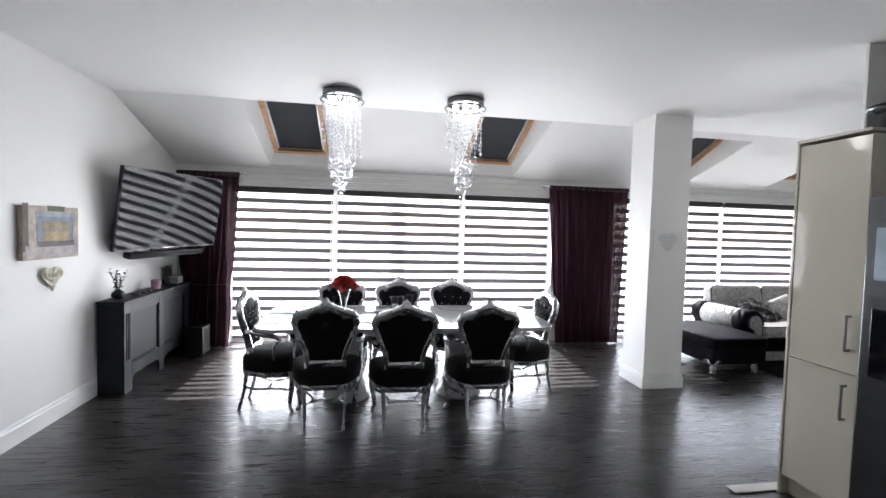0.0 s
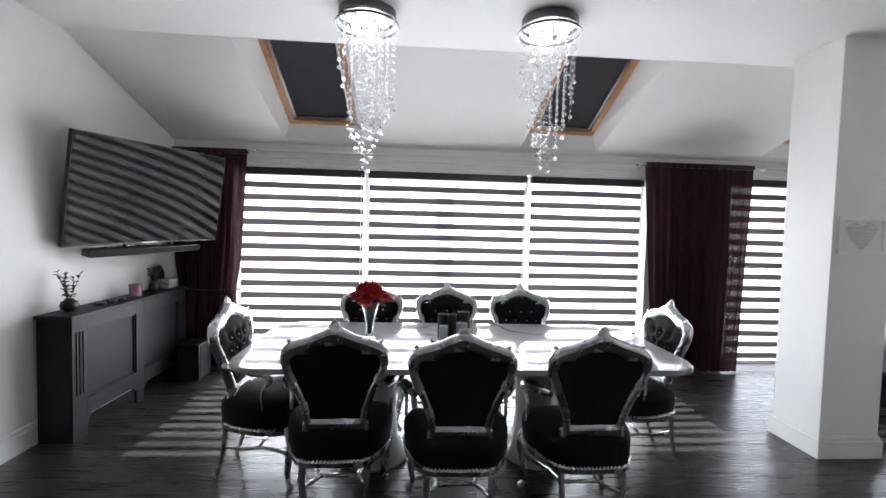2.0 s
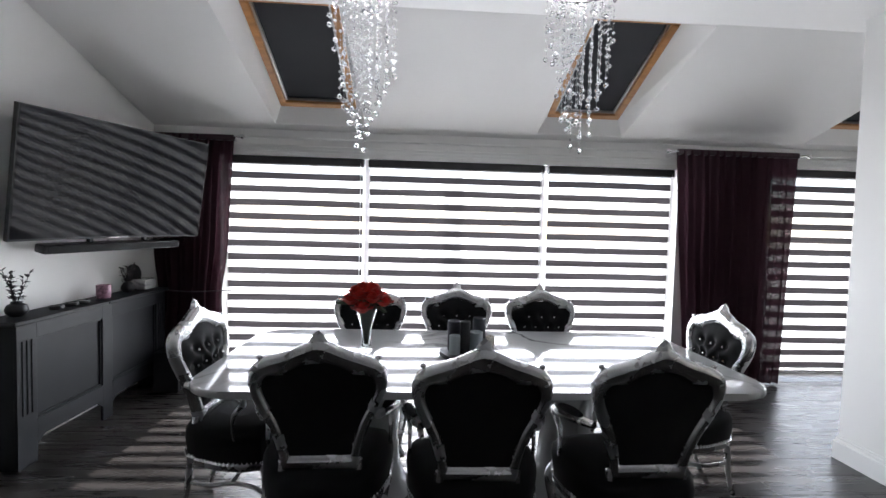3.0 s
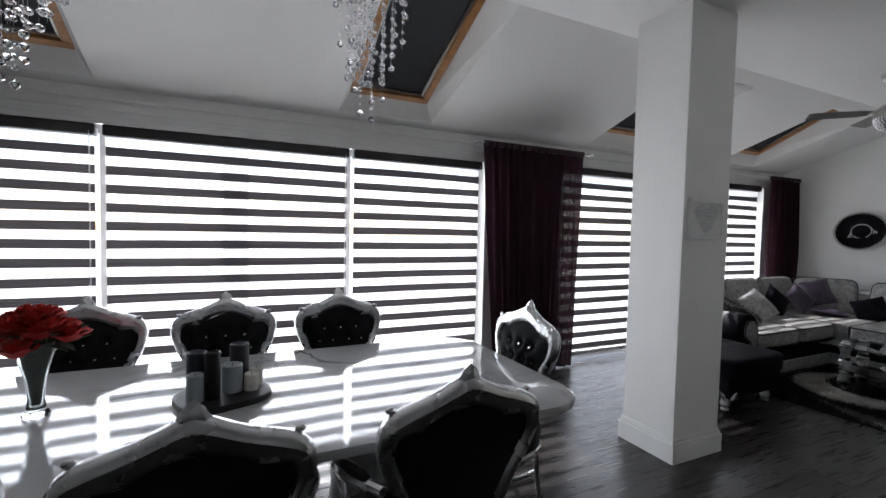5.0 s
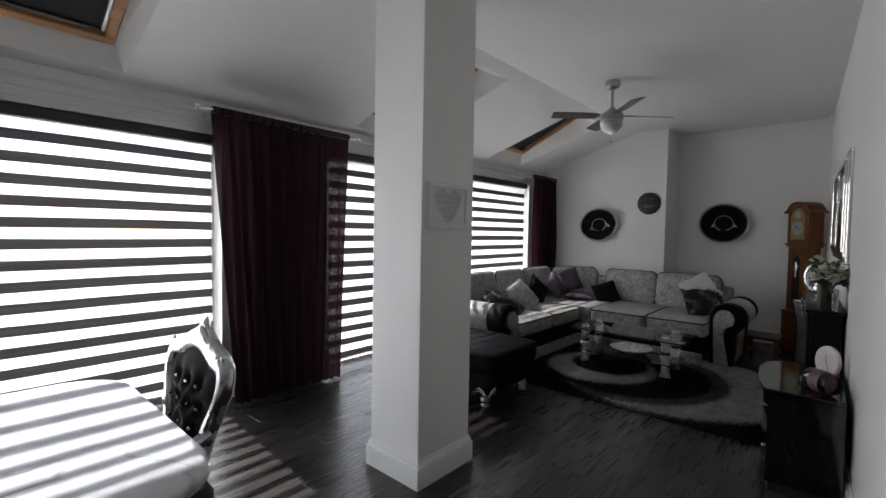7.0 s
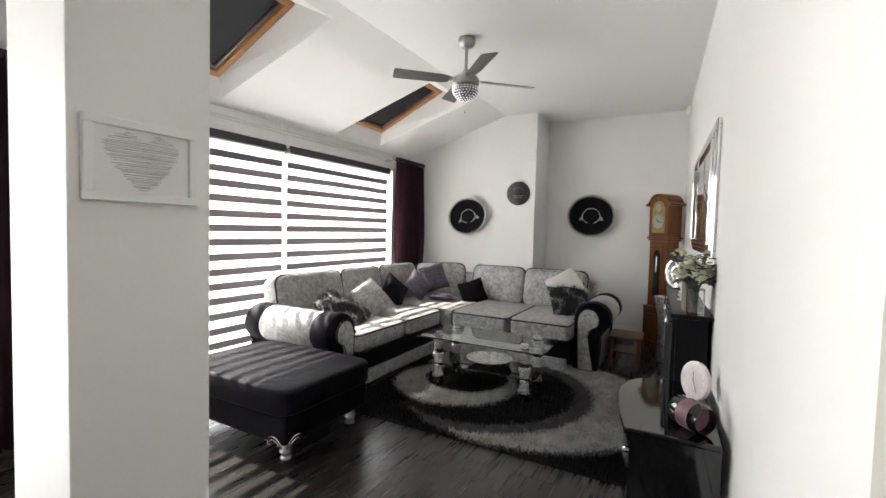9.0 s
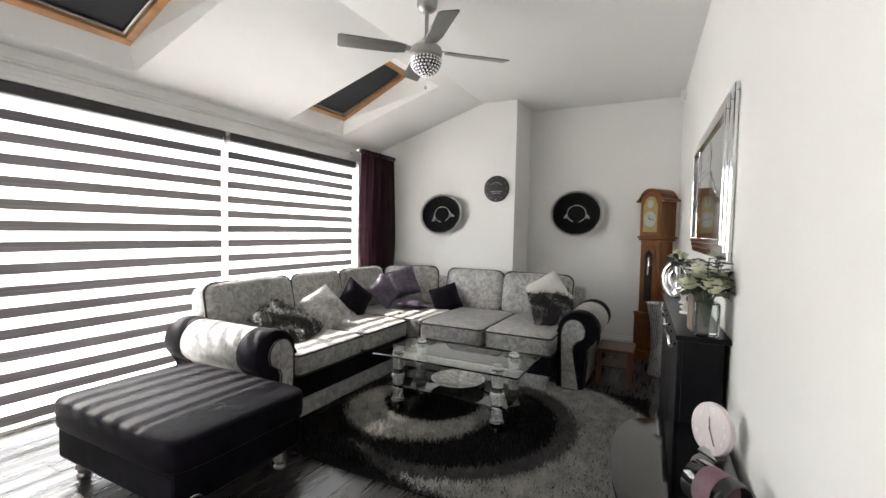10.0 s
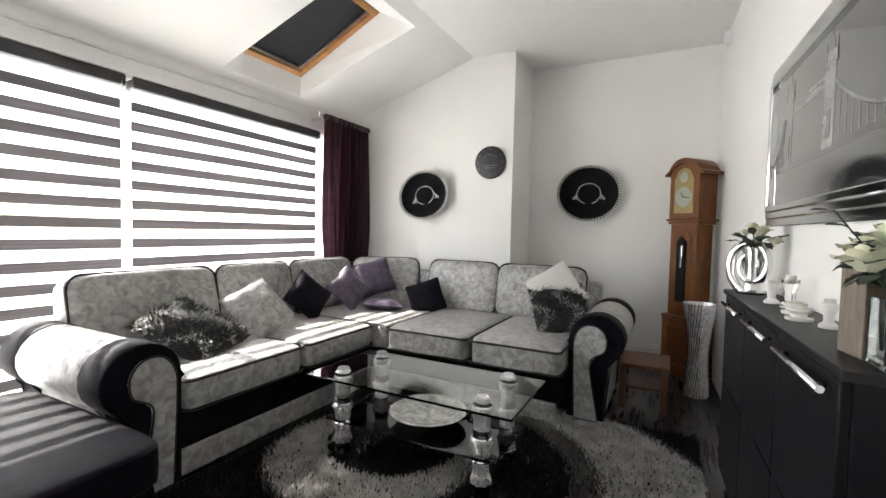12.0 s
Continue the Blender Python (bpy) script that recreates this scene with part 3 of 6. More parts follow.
def dining_chair(m):
    t = thing("dining_chair", m, "silver-leaf rococo armchair upholstered in black velvet", "chair", "chairs round the dining table")
    lean = Matrix.Translation((0, -0.135, 0.468)) @ Matrix.Rotation(radians(10), 4, "X")
    bm = bmesh.new()
    ring(bm, back_outline(), back_outline(inset=1), -0.018, 0.018)
    # carved swags along the crest and a shell at the top
    for k in range(22):
        a = k / 21 * 2 - 1
        x = 0.215 * a
        z = 0.455 + 0.052 * (1 - abs(a)) ** 1.4 + 0.010 * math.cos(k * 2.4)
        for y, q in ((0.020, 0.9),):
            bmesh.ops.create_icosphere(bm, subdivisions=2, radius=q * (0.011 + 0.005 * ((k * 7) % 3) / 2), matrix=Matrix.Translation((x, y, z - 0.016)) @ Matrix.Diagonal((1.3, 0.6, 1.0, 1)))
    lathe(bm, [(0, -0.03), (0.028, -0.02), (0.034, 0.0), (0.022, 0.025), (0.0, 0.045)], 8, 0, 0, 0.522, 1.0, 0.55)
    frame_ob = part("back_frame", bm, SILVER, t, "carved silver-leaf back frame", lean)
    bm = bmesh.new()
    dome(bm, [(x * 1.02, z * 1.0) for x, z in back_outline(inset=1)], -0.010, -0.010)
    part("back_cover", bm, VELVET, t, "plain black velvet back", lean)
    tufts = [(ux, uz) for r, uz in enumerate((0.12, 0.19, 0.26, 0.33)) for ux in ((-0.09, 0.0, 0.09) if r % 2 else (-0.12, -0.045, 0.045, 0.12)) if abs(ux) < 0.13 + 0.15 * uz]
    bm = bmesh.new()
    dome(bm, [(x * 1.02, z) for x, z in back_outline(inset=1)], 0.010, 0.034, steps=9, dimples=tufts)
    pad = part("back_pad", bm, VELVET, t, "buttoned black velvet pad", lean)
    bm = bmesh.new()
    bmesh.ops.create_icosphere(bm, subdivisions=1, radius=0.0075)
    button = part("crystal_button", bm, STUD, pad, "crystal button", Matrix.Translation((tufts[0][0], 0.034, tufts[0][1])))
    for ux, uz in tufts[1:]:
        again(button, Matrix.Translation((ux, 0.034, uz)))
    # seat
    seat = [(-0.13, -0.195), (0.0, -0.20), (0.13, -0.195), (0.178, -0.165), (0.222, -0.09), (0.258, 0.02), (0.268, 0.12), (0.248, 0.195), (0.15, 0.238), (0.0, 0.252), (-0.15, 0.238), (-0.248, 0.195), (-0.268, 0.12), (-0.258, 0.02), (-0.222, -0.09), (-0.178, -0.165)]
    bm = bmesh.new()
    loops = []
    for z, f in ((0.335, 1.0), (0.40, 1.03), (0.44, 1.02), (0.465, 0.95), (0.482, 0.75), (0.490, 0.4)):
        loops.append([bm.verts.new((x * f, y * f, z)) for x, y in seat])
    for a, b in zip(loops, loops[1:]):
        for i in range(len(seat)):
            bm.faces.new((a[i], a[(i + 1) % len(seat)], b[(i + 1) % len(seat)], b[i]))
    bm.faces.new(loops[0][::-1]), bm.faces.new(loops[-1])
    cushion = part("seat", bm, VELVET, t, "thick black velvet seat")
    bm = bmesh.new()
    per = [Vector((x * 1.03, y * 1.03, 0.345)) for x, y in seat]
    row = []
    for a, b in zip(per, per[1:] + per[:1]):
        n = max(2, int((b - a).length / 0.018))
        row += [a.lerp(b, k / n) for k in range(n)]
    for p in row:
        bmesh.ops.create_cone(bm, cap_ends=True, segments=5, radius1=0.0055, radius2=0.002, depth=0.006, matrix=Matrix.Translation(p))
    part("nailhead_trim", bm, SILVER, cushion, "silver nailheads")
    bm = bmesh.new()
    loops = [[bm.verts.new((x * f, y * f, z)) for x, y in seat] for z, f in ((0.300, 0.97), (0.305, 1.02), (0.330, 1.035), (0.338, 0.99))]
    for a, b in zip(loops, loops[1:]):
        for i in range(len(seat)):
            bm.faces.new((a[i], a[(i + 1) % len(seat)], b[(i + 1) % len(seat)], b[i]))
    bm.faces.new(loops[0][::-1]), bm.faces.new(loops[-1])
    part("seat_rail", bm, SILVER, t, "moulded silver seat rail")
    for s in (-1, 1):
        bm = bmesh.new()
        tube(bm, curve_pts([(s * 0.140, -0.142, 0.50), (s * 0.146, -0.150, 0.40), (s * 0.155, -0.165, 0.28), (s * 0.148, -0.185, 0.14), (s * 0.142, -0.222, 0.012), (s * 0.142, -0.226, 0.0)], 4), [0.020] * 6 + [0.019, 0.018, 0.017, 0.016, 0.015, 0.014, 0.0135, 0.013, 0.013, 0.014, 0.014, 0.013, 0.013, 0.013, 0.013], 8)
        part("rear_leg", bm, SILVER, t)
        bm = bmesh.new()
        line = curve_pts([(s * 0.225, 0.205, 0.335), (s * 0.250, 0.228, 0.27), (s * 0.236, 0.215, 0.16), (s * 0.222, 0.205, 0.06), (s * 0.240, 0.225, 0.012), (s * 0.240, 0.228, 0.0)], 4)
        tube(bm, line, [0.030 - 0.016 * min(1, k / 14) + (0.006 if k > 15 else 0) for k in range(len(line))], 8)
        part("front_leg", bm, SILVER, t)
        bm = bmesh.new()
        line = curve_pts([(s * 0.150, -0.178, 0.19), (s * 0.135, -0.08, 0.165), (s * 0.10, 0.0, 0.155), (s * 0.14, 0.11, 0.165), (s * 0.232, 0.205, 0.19)], 5)
        tube(bm, line, 0.011, 7)
        part("stretcher", bm, SILVER, t)
        bm = bmesh.new()
        line = curve_pts([(s * 0.215, -0.150, 0.675), (s * 0.250, -0.06, 0.665), (s * 0.275, 0.03, 0.655), (s * 0.280, 0.10, 0.645), (s * 0.272, 0.125, 0.610), (s * 0.262, 0.085, 0.560), (s * 0.262, 0.075, 0.49), (s * 0.258, 0.095, 0.40), (s * 0.250, 0.11, 0.34)], 4)
        tube(bm, line, [0.015 + 0.007 * math.sin(k * 0.19) for k in range(len(line))], 8)
        arm = part("arm", bm, SILVER, t, "scrolled silver arm")
        bm = bmesh.new()
        tube(bm, curve_pts([(s * 0.240, -0.085, 0.684), (s * 0.262, -0.02, 0.684), (s * 0.276, 0.055, 0.672)], 4), [0.012, 0.016, 0.018, 0.019, 0.019, 0.018, 0.016, 0.014, 0.010], 8)
        part("arm_pad", bm, VELVET, arm, "black velvet arm pad")
    bm = bmesh.new()
    tube(bm, [(-0.10, 0.0, 0.155), (0.10, 0.0, 0.155)], 0.011, 7)
    part("stretcher", bm, SILVER, t)
    return t


chair = dining_chair(pose(-0.100, 3.905, 0, 0, 0, 2))
for p in (pose(0.505, 3.815, 0, 0, 0, -1), pose(1.150, 3.825, 0, 0, 0, 1), pose(-0.055, 4.985, 0, 0, 0, 181), pose(0.540, 4.975, 0, 0, 0, 179), pose(1.145, 4.975, 0, 0, 0, 180),
          pose(-0.605, 4.30, 0, 0, 0, -92), pose(1.765, 4.45, 0, 0, 0, 91)):
    copy_thing(chair, p)


def rounded(x, y, r, n=8):
    out = []
    for cx, cy, a0 in ((x - r, y - r, 0), (-x + r, y - r, 90), (-x + r, -y + r, 180), (x - r, -y + r, 270)):
        out += [(cx + r * math.cos(radians(a0 + 90 * k / n)), cy + r * math.sin(radians(a0 + 90 * k / n))) for k in range(n + 1)]
    return out


def dining_table():
    t = thing("dining_table", pose(0.570, 4.350, 0), "long white marble dining table on two flared pedestals", "table")
    bm = bmesh.new()
    prism(bm, rounded(1.245, 0.545, 0.17), 0.720, 0.750, "z", 0.010, 3)
    part("tabletop", bm, MARBLE, t, "polished white marble top with grey veins")
    bm = bmesh.new()
    prism(bm, rounded(1.05, 0.36, 0.12), 0.665, 0.719, "z", 0.004, 1)
    part("apron", bm, MARBLE, t)
    for x in (-0.53, 0.515):
        bm = bmesh.new()
        lathe(bm, [(0.205, 0.0), (0.212, 0.012), (0.205, 0.045), (0.180, 0.075), (0.150, 0.16), (0.135, 0.30), (0.140, 0.44), (0.165, 0.56), (0.205, 0.64), (0.215, 0.664)], 36, x, 0.055)
        part("pedestal", bm, MARBLE, t, "flared marble pedestal")


dining_table()

# pendants
BULB = bpy.data.materials.new("lit_bulb")
BULB.use_nodes = True
BULB.node_tree.nodes["Principled BSDF"].inputs["Emission Color"].default_value = (1.0, 0.95, 0.88, 1)
BULB.node_tree.nodes["Principled BSDF"].inputs["Emission Strength"].default_value = 2.5
CRYSTAL = clear_glass("cut_crystal", (0.97, 0.98, 1.0), 0.0, 1.55)
PLATE = material("dark_chrome", (0.16, 0.16, 0.17), 0.15, 1.0, vary=0.1, bump=0)


def crystal_pendant(x, y, seed):
    rnd = random.Random(seed)
    t = thing("crystal_pendant", pose(x, y, H), "chrome ceiling light with a spiral of crystal drops, lit", "pendant light", "crystal lights over the table")
    bm = bmesh.new()
    lathe(bm, [(0, 0), (0.165, 0), (0.172, -0.006), (0.172, -0.050), (0.165, -0.056), (0, -0.056)], 40)
    plate = part("ceiling_plate", bm, PLATE, t, "round dark chrome plate")
    bm = bmesh.new()
    tube(bm, [(0.186 * math.cos(2 * math.pi * k / 40), 0.186 * math.sin(2 * math.pi * k / 40), -0.085) for k in range(40)], 0.008, 6, closed=True)
    part("ring", bm, PLATE, t, "dark chrome ring")
    for k in range(6):
        a = k * math.pi / 3 + 0.3
        bm = bmesh.new()
        lathe(bm, [(0.0, 0.012), (0.022, 0.012), (0.024, 0.0), (0.020, -0.014), (0.014, -0.016), (0.0, -0.014)], 12, 0.105 * math.cos(a), 0.105 * math.sin(a), -0.060)
        part("bulb", bm, BULB, plate, "lit bulb")
    n = 46
    for k in range(n):
        f = (k + 0.5) / n
        r = 0.178 * math.sqrt(f)
        a = k * 2.39996
        length = 0.34 + 0.63 * (1 - (r / 0.182)) ** 0.8 + rnd.uniform(-0.03, 0.03)
        if r > 0.12:
            length = 0.22 + 0.36 * (0.5 + 0.5 * math.sin(a + 0.6)) + rnd.uniform(-0.02, 0.02)
        px, py = r * math.cos(a), r * math.sin(a)
        bm = bmesh.new()
        tube(bm, [(px, py, -0.055), (px * 0.97, py * 0.97, -0.055 - length)], 0.0006, 3)
        z, i = -0.10 - rnd.uniform(0, 0.03), 0
        while z > -0.055 - length:
            last = z - 0.05 < -0.055 - length
            rad = 0.0150 if last else rnd.choice((0.0060, 0.0075, 0.0095))
            bmesh.ops.create_icosphere(bm, subdivisions=1, radius=rad, matrix=Matrix.Translation((px, py, z)))
            z -= rnd.uniform(0.030, 0.052)
            i += 1
        part("crystal_strand", bm, CRYSTAL, t, smooth=False)
    lamp = new("pendant_light", bpy.data.lights.new("pendant_light", "POINT"))
    lamp.data.energy, lamp.data.shadow_soft_size, lamp.data.color = 0.4, 0.07, (1.0, 0.95, 0.88)
    lamp.location = (x, y, H - 0.13)
    return t


crystal_pendant(-0.045, 4.37, 11)
crystal_pendant(1.065, 4.345, 12)

# television on its wall arm
SCREEN = material("dark_glass_screen", (0.008, 0.008, 0.010), 0.05, vary=0.05, bump=0, spec=0.16)
tv_bl, tv_br, tv_tl = Vector((-2.070, 4.725, 1.262)), Vector((-1.630, 5.995, 1.287)), Vector((-1.950, 4.653, 2.045))
tu = (tv_br - tv_bl).normalized()
tvv = (tv_tl - tv_bl)
tv_up = (tvv - tu * tvv.dot(tu)).normalized()
tv_n = tu.cross(tv_up)  # away from the wall
TVM = Matrix((tu, tv_up, tv_n)).transposed().to_4x4()
TVM.translation = tv_bl
TW, TH, TV_SAG = 1.345, 0.79, 0.028


def television():
    t = thing("television", TVM, "large curved black television on a swing arm, off", "television")
    def bowed(u0, u1, v0, v1, z0, z1):
        """A slab that follows the concave bow of the screen."""
        bm = bmesh.new()
        n, loops = 28, []
        for k in range(n + 1):
            u = u0 + (u1 - u0) * k / n
            s = -TV_SAG * (1 - (2 * u / TW - 1) ** 2)
            loops.append([bm.verts.new((u, v, s + z)) for v, z in ((v0, z0), (v1, z0), (v1, z1), (v0, z1))])
        for a, b in zip(loops, loops[1:]):
            for i in range(4):
                bm.faces.new((a[i], a[(i + 1) % 4], b[(i + 1) % 4], b[i]))
        bm.faces.new(loops[0]), bm.faces.new(loops[-1][::-1])
        return bm
    part("casing", bowed(0, TW, 0, TH, -0.04, -0.004), BLACK, t, "black plastic casing")
    part("screen", bowed(0.008, TW - 0.008, 0.014, TH - 0.008, -0.006, 0.0), SCREEN, t, "dark reflective curved screen")
    part("badge", boxed(TW / 2 - 0.07, TW / 2 + 0.07, 0.003, 0.010, -TV_SAG - 0.004, -TV_SAG + 0.0015), NICKEL, t)
    part("back_cover", boxed(0.35, TW - 0.35, 0.12, 0.58, -TV_SAG - 0.075, -TV_SAG - 0.030, bevel=0.01), BLACK, t)
    part("mount_plate", boxed(TW / 2 - 0.2, TW / 2 + 0.2, 0.25, 0.50, -TV_SAG - 0.095, -TV_SAG - 0.073, bevel=0.004), BLACK, t)


television()
arm = thing("tv_wall_arm", pose(LEFT_X, 5.13, 1.64), "black steel swing arm on the wall", "wall bracket")
part("wall_plate", boxed(0, 0.02, -0.06, 0.06, -0.18, 0.18, bevel=0.003), BLACK, arm)
bm = bmesh.new()
tube(bm, [(0.02, 0, 0), (0.09, 0.18, 0), (0.17, 0.24, 0.0)], 0.02, 8)
part("elbow_arm", bm, BLACK, arm)
bar = thing("sound_bar", TVM @ Matrix.Translation((0.18, -0.085, -0.05)), "slim black sound bar under the television", "sound bar")
part("body", boxed(0, 0.98, 0, 0.058, -0.03, 0.06, bevel=0.012), BLACK, bar)
part("grille", boxed(0.02, 0.96, 0.008, 0.050, 0.058, 0.064, bevel=0.003), material("speaker_cloth", (0.02, 0.02, 0.021), 0.9, fine=300, bump=0.2), bar, "black cloth grille")
for x in (0.3, 0.7):
    part("hanger", boxed(x, x + 0.02, 0.04, 0.30, -0.022, 0.012), BLACK, bar)
    bm = bmesh.new()
    p = bar.matrix_world.inverted() @ Vector((LEFT_X + 0.002, 4.95 + x, 1.24))
    tube(bm, [(x + 0.01, 0.03, -0.02), tuple(p)], 0.008, 6)
    part("wall_stay", bm, BLACK, bar)

# radiator cover
CHAR = material("charcoal_eggshell_paint", (0.009, 0.010, 0.013), 0.5, vary=0.12, scale=4, fine=70, bump=0.05, dist=0.002, spec=0.25)
CHAR_IN = material("charcoal_panel", (0.008, 0.009, 0.012), 0.55, vary=0.12, scale=5, fine=120, bump=0.06, dist=0.002, spec=0.25)


def radiator_cover(y0, y1):
    t = thing("radiator_cover", pose(LEFT_X + 0.021, y0, 0), "charcoal painted radiator cover with panelled front", "radiator cover")
    L, D, Hh = y1 - y0, 0.20, 0.812
    part("end_panel", boxed(0, D, 0, 0.022, 0, Hh, bevel=0.002), CHAR, t)
    part("end_panel", boxed(0, D, L - 0.022, L, 0, Hh, bevel=0.002), CHAR, t)
    for a, b in ((-0.025, L * 0.5 - 0.002), (L * 0.5 + 0.002, L + 0.02)):
        part("top_board", boxed(-0.0, D + 0.035, a, b, Hh, Hh + 0.025, bevel=0.006), CHAR, t, "charcoal top board")
    for y, w in ((0.0, 0.13), (L / 2 - 0.05, 0.10), (L - 0.13, 0.13)):
        bm = bmesh.new()
        box(bm, D, D + 0.018, y, y + w, 0, Hh, bevel=0.002)
        p = part("stile", bm, CHAR, t)
        if y == 0.0 or y > L / 2:
            for k in range(3):
                bm = bmesh.new()
                tube(bm, [(D + 0.018, y + 0.035 + 0.03 * k, 0.30), (D + 0.018, y + 0.035 + 0.03 * k, 0.72)], 0.006, 6)
                part("flute", bm, CHAR_IN, p)
    for a, b in ((0.13, L / 2 - 0.05), (L / 2 + 0.05, L - 0.13)):
        part("top_rail", boxed(D, D + 0.018, a, b, 0.72, Hh, bevel=0.002), CHAR, t)
        bm = bmesh.new()
        prism(bm, [(a, 0.10), (a + 0.05, 0.14), (b - 0.05, 0.14), (b, 0.10), (b, 0.25), (a, 0.25)], D, D + 0.018, "x")
        part("bottom_rail", bm, CHAR, t)
        part("panel", boxed(D - 0.012, D - 0.002, a, b, 0.25, 0.72), CHAR_IN, t, "recessed charcoal panel")
        bm = bmesh.new()
        for y2, z2, y3, z3 in ((a, 0.25, b, 0.262), (a, 0.708, b, 0.72), (a, 0.262, a + 0.012, 0.708), (b - 0.012, 0.262, b, 0.708)):
            box(bm, D - 0.002, D + 0.008, y2, y3, z2, z3)
        part("panel_bead", bm, CHAR, t, smooth=False)


radiator_cover(4.585, 6.01)


# ---- living end: seating ----
def crushed_velvet(name, dark, light):
    m = material(name, light, 0.5, vary=0.1, scale=18, fine=70, bump=0.40, dist=0.005, sheen=0.06, spec=0.7)
    n, l = m.node_tree.nodes, m.node_tree.links
    b = n["Principled BSDF"]
    tc = next(x for x in n if x.bl_idname == "ShaderNodeTexCoord")
    nz = n.new("ShaderNodeTexNoise")
    nz.inputs["Scale"].default_value, nz.inputs["Detail"].default_value, nz.inputs["Distortion"].default_value = 22, 8, 0.9
    l.new(tc.outputs["Object"], nz.inputs["Vector"])
    rp = n.new("ShaderNodeValToRGB")
    rp.color_ramp.elements[0].position, rp.color_ramp.elements[1].position = 0.34, 0.66
    rp.color_ramp.elements[0].color, rp.color_ramp.elements[1].color = (*dark, 1), (*light, 1)
    l.new(nz.outputs["Fac"], rp.inputs[0])
    l.new(rp.outputs[0], b.inputs["Base Color"])
    rr = n.new("ShaderNodeMapRange")
    rr.inputs["To Min"].default_value, rr.inputs["To Max"].default_value = 0.24, 0.52
    l.new(nz.outputs["Fac"], rr.inputs["Value"])
    l.new(rr.outputs[0], b.inputs["Roughness"])
    return m


CRUSH = crushed_velvet("silver_crushed_velvet", (0.19, 0.186, 0.182), (0.42, 0.412, 0.40))
CRUSH_BLACK = material("black_crushed_velvet", (0.0060, 0.0050, 0.0085), 0.65, vary=0.6, scale=7, fine=30, bump=0.3, dist=0.006, sheen=0.012, spec=0.07)
PLUM = crushed_velvet("purple_crushed_velvet", (0.022, 0.015, 0.030), (0.080, 0.057, 0.098))
PIPING = material("black_piping", (0.008, 0.008, 0.008), 0.7, vary=0.1, bump=0)
WHITE_SATIN = material("pale_satin", (0.55, 0.54, 0.52), 0.4, vary=0.08, scale=10, bump=0.1)


def sgn_pow(v, e):
    return math.copysign(abs(v) ** e, v)


def puff(bm, cx, cy, cz, sx, sy, sz, e=0.28, seg=28, rows=14, m=None):
    """A rounded block of stuffing; sx, sy, sz are half sizes."""
    grid = []
    for j in range(rows + 1):
        v = -math.pi / 2 + math.pi * j / rows
        cv, sv = sgn_pow(math.cos(v), e), sgn_pow(math.sin(v), e)
        if j in (0, rows):
            grid.append([Vector((0, 0, sz * sv))])
            continue
        grid.append([Vector((sx * cv * sgn_pow(math.cos(2 * math.pi * i / seg), e), sy * cv * sgn_pow(math.sin(2 * math.pi * i / seg), e), sz * sv)) for i in range(seg)])
    vs = []
    for rowv in grid:
        out = []
        for p in rowv:
            # a little swelling in the middle of the faces
            k = 1 + 0.05 * (1 - (p.x / sx) ** 2) * (1 - (p.y / sy) ** 2)
            q = Vector((p.x, p.y, p.z * k)) + Vector((cx, cy, cz))
            out.append(bm.verts.new(m @ q if m is not None else q))
        vs.append(out)
    for a, b in zip(vs, vs[1:]):
        for i in range(seg):
            j = (i + 1) % seg
            if len(a) == 1:
                bm.faces.new((a[0], b[j], b[i]))
            elif len(b) == 1:
                bm.faces.new((a[i], a[j], b[0]))
            else:
                bm.faces.new((a[i], a[j], b[j], b[i]))
    return bm


def loop_piping(bm, sx, sy, z, r, rad=0.05, m=None):
    pts = [Vector((x, y, z)) for x, y in rounded(sx, sy, rad, 5)]
    tube(bm, [m @ p for p in pts] if m is not None else pts, r, 5, closed=True)


def seat_cushion(parent, cx, cy, cz, sx, sy, sz):
    bm = bmesh.new()
    puff(bm, cx, cy, cz, sx, sy, sz, 0.22)
    c = part("seat_cushion", bm, CRUSH, parent)
    bm = bmesh.new()
    for s in (-1, 1):
        loop_piping(bm, sx * 0.985, sy * 0.985, s * sz * 0.78, 0.008, 0.04, Matrix.Translation((cx, cy, cz)))
    part("piping", bm, PIPING, c, "black piping")
    return c


def back_cushion(parent, m, w, h, d):
    """Its face looks along -y of m; its foot is at m's origin."""
    bm = bmesh.new()
    turn = m @ Matrix.Rotation(radians(90), 4, "X")
    puff(bm, 0, h / 2, 0, w / 2, h / 2, d / 2, 0.30, m=turn)
    c = part("back_cushion", bm, CRUSH, parent)
    bm = bmesh.new()
    pts = [(x * (1.0), y + h / 2) for x, y in rounded(w / 2 * 0.985, h / 2 * 0.985, 0.075, 6)]
    tube(bm, [turn @ Vector((x, y, d / 2 * 0.62)) for x, y in pts], 0.009, 5, closed=True)
    part("piping", bm, PIPING, c, "black piping")
    return c


def arm_profile(n=14):
    """Section of a rolled arm: x outwards from the seat, z up."""
    pts = [(0.0, 0.03), (0.0, 0.47)]
    cx, cz, r = 0.155, 0.505, 0.155
    for k in range(n + 1):
        a = radians(190 - 250 * k / n)
        pts.append((cx + r * math.cos(a), cz + r * 0.93 * math.sin(a)))
    pts += [(0.215, 0.36), (0.205, 0.03)]
    return pts


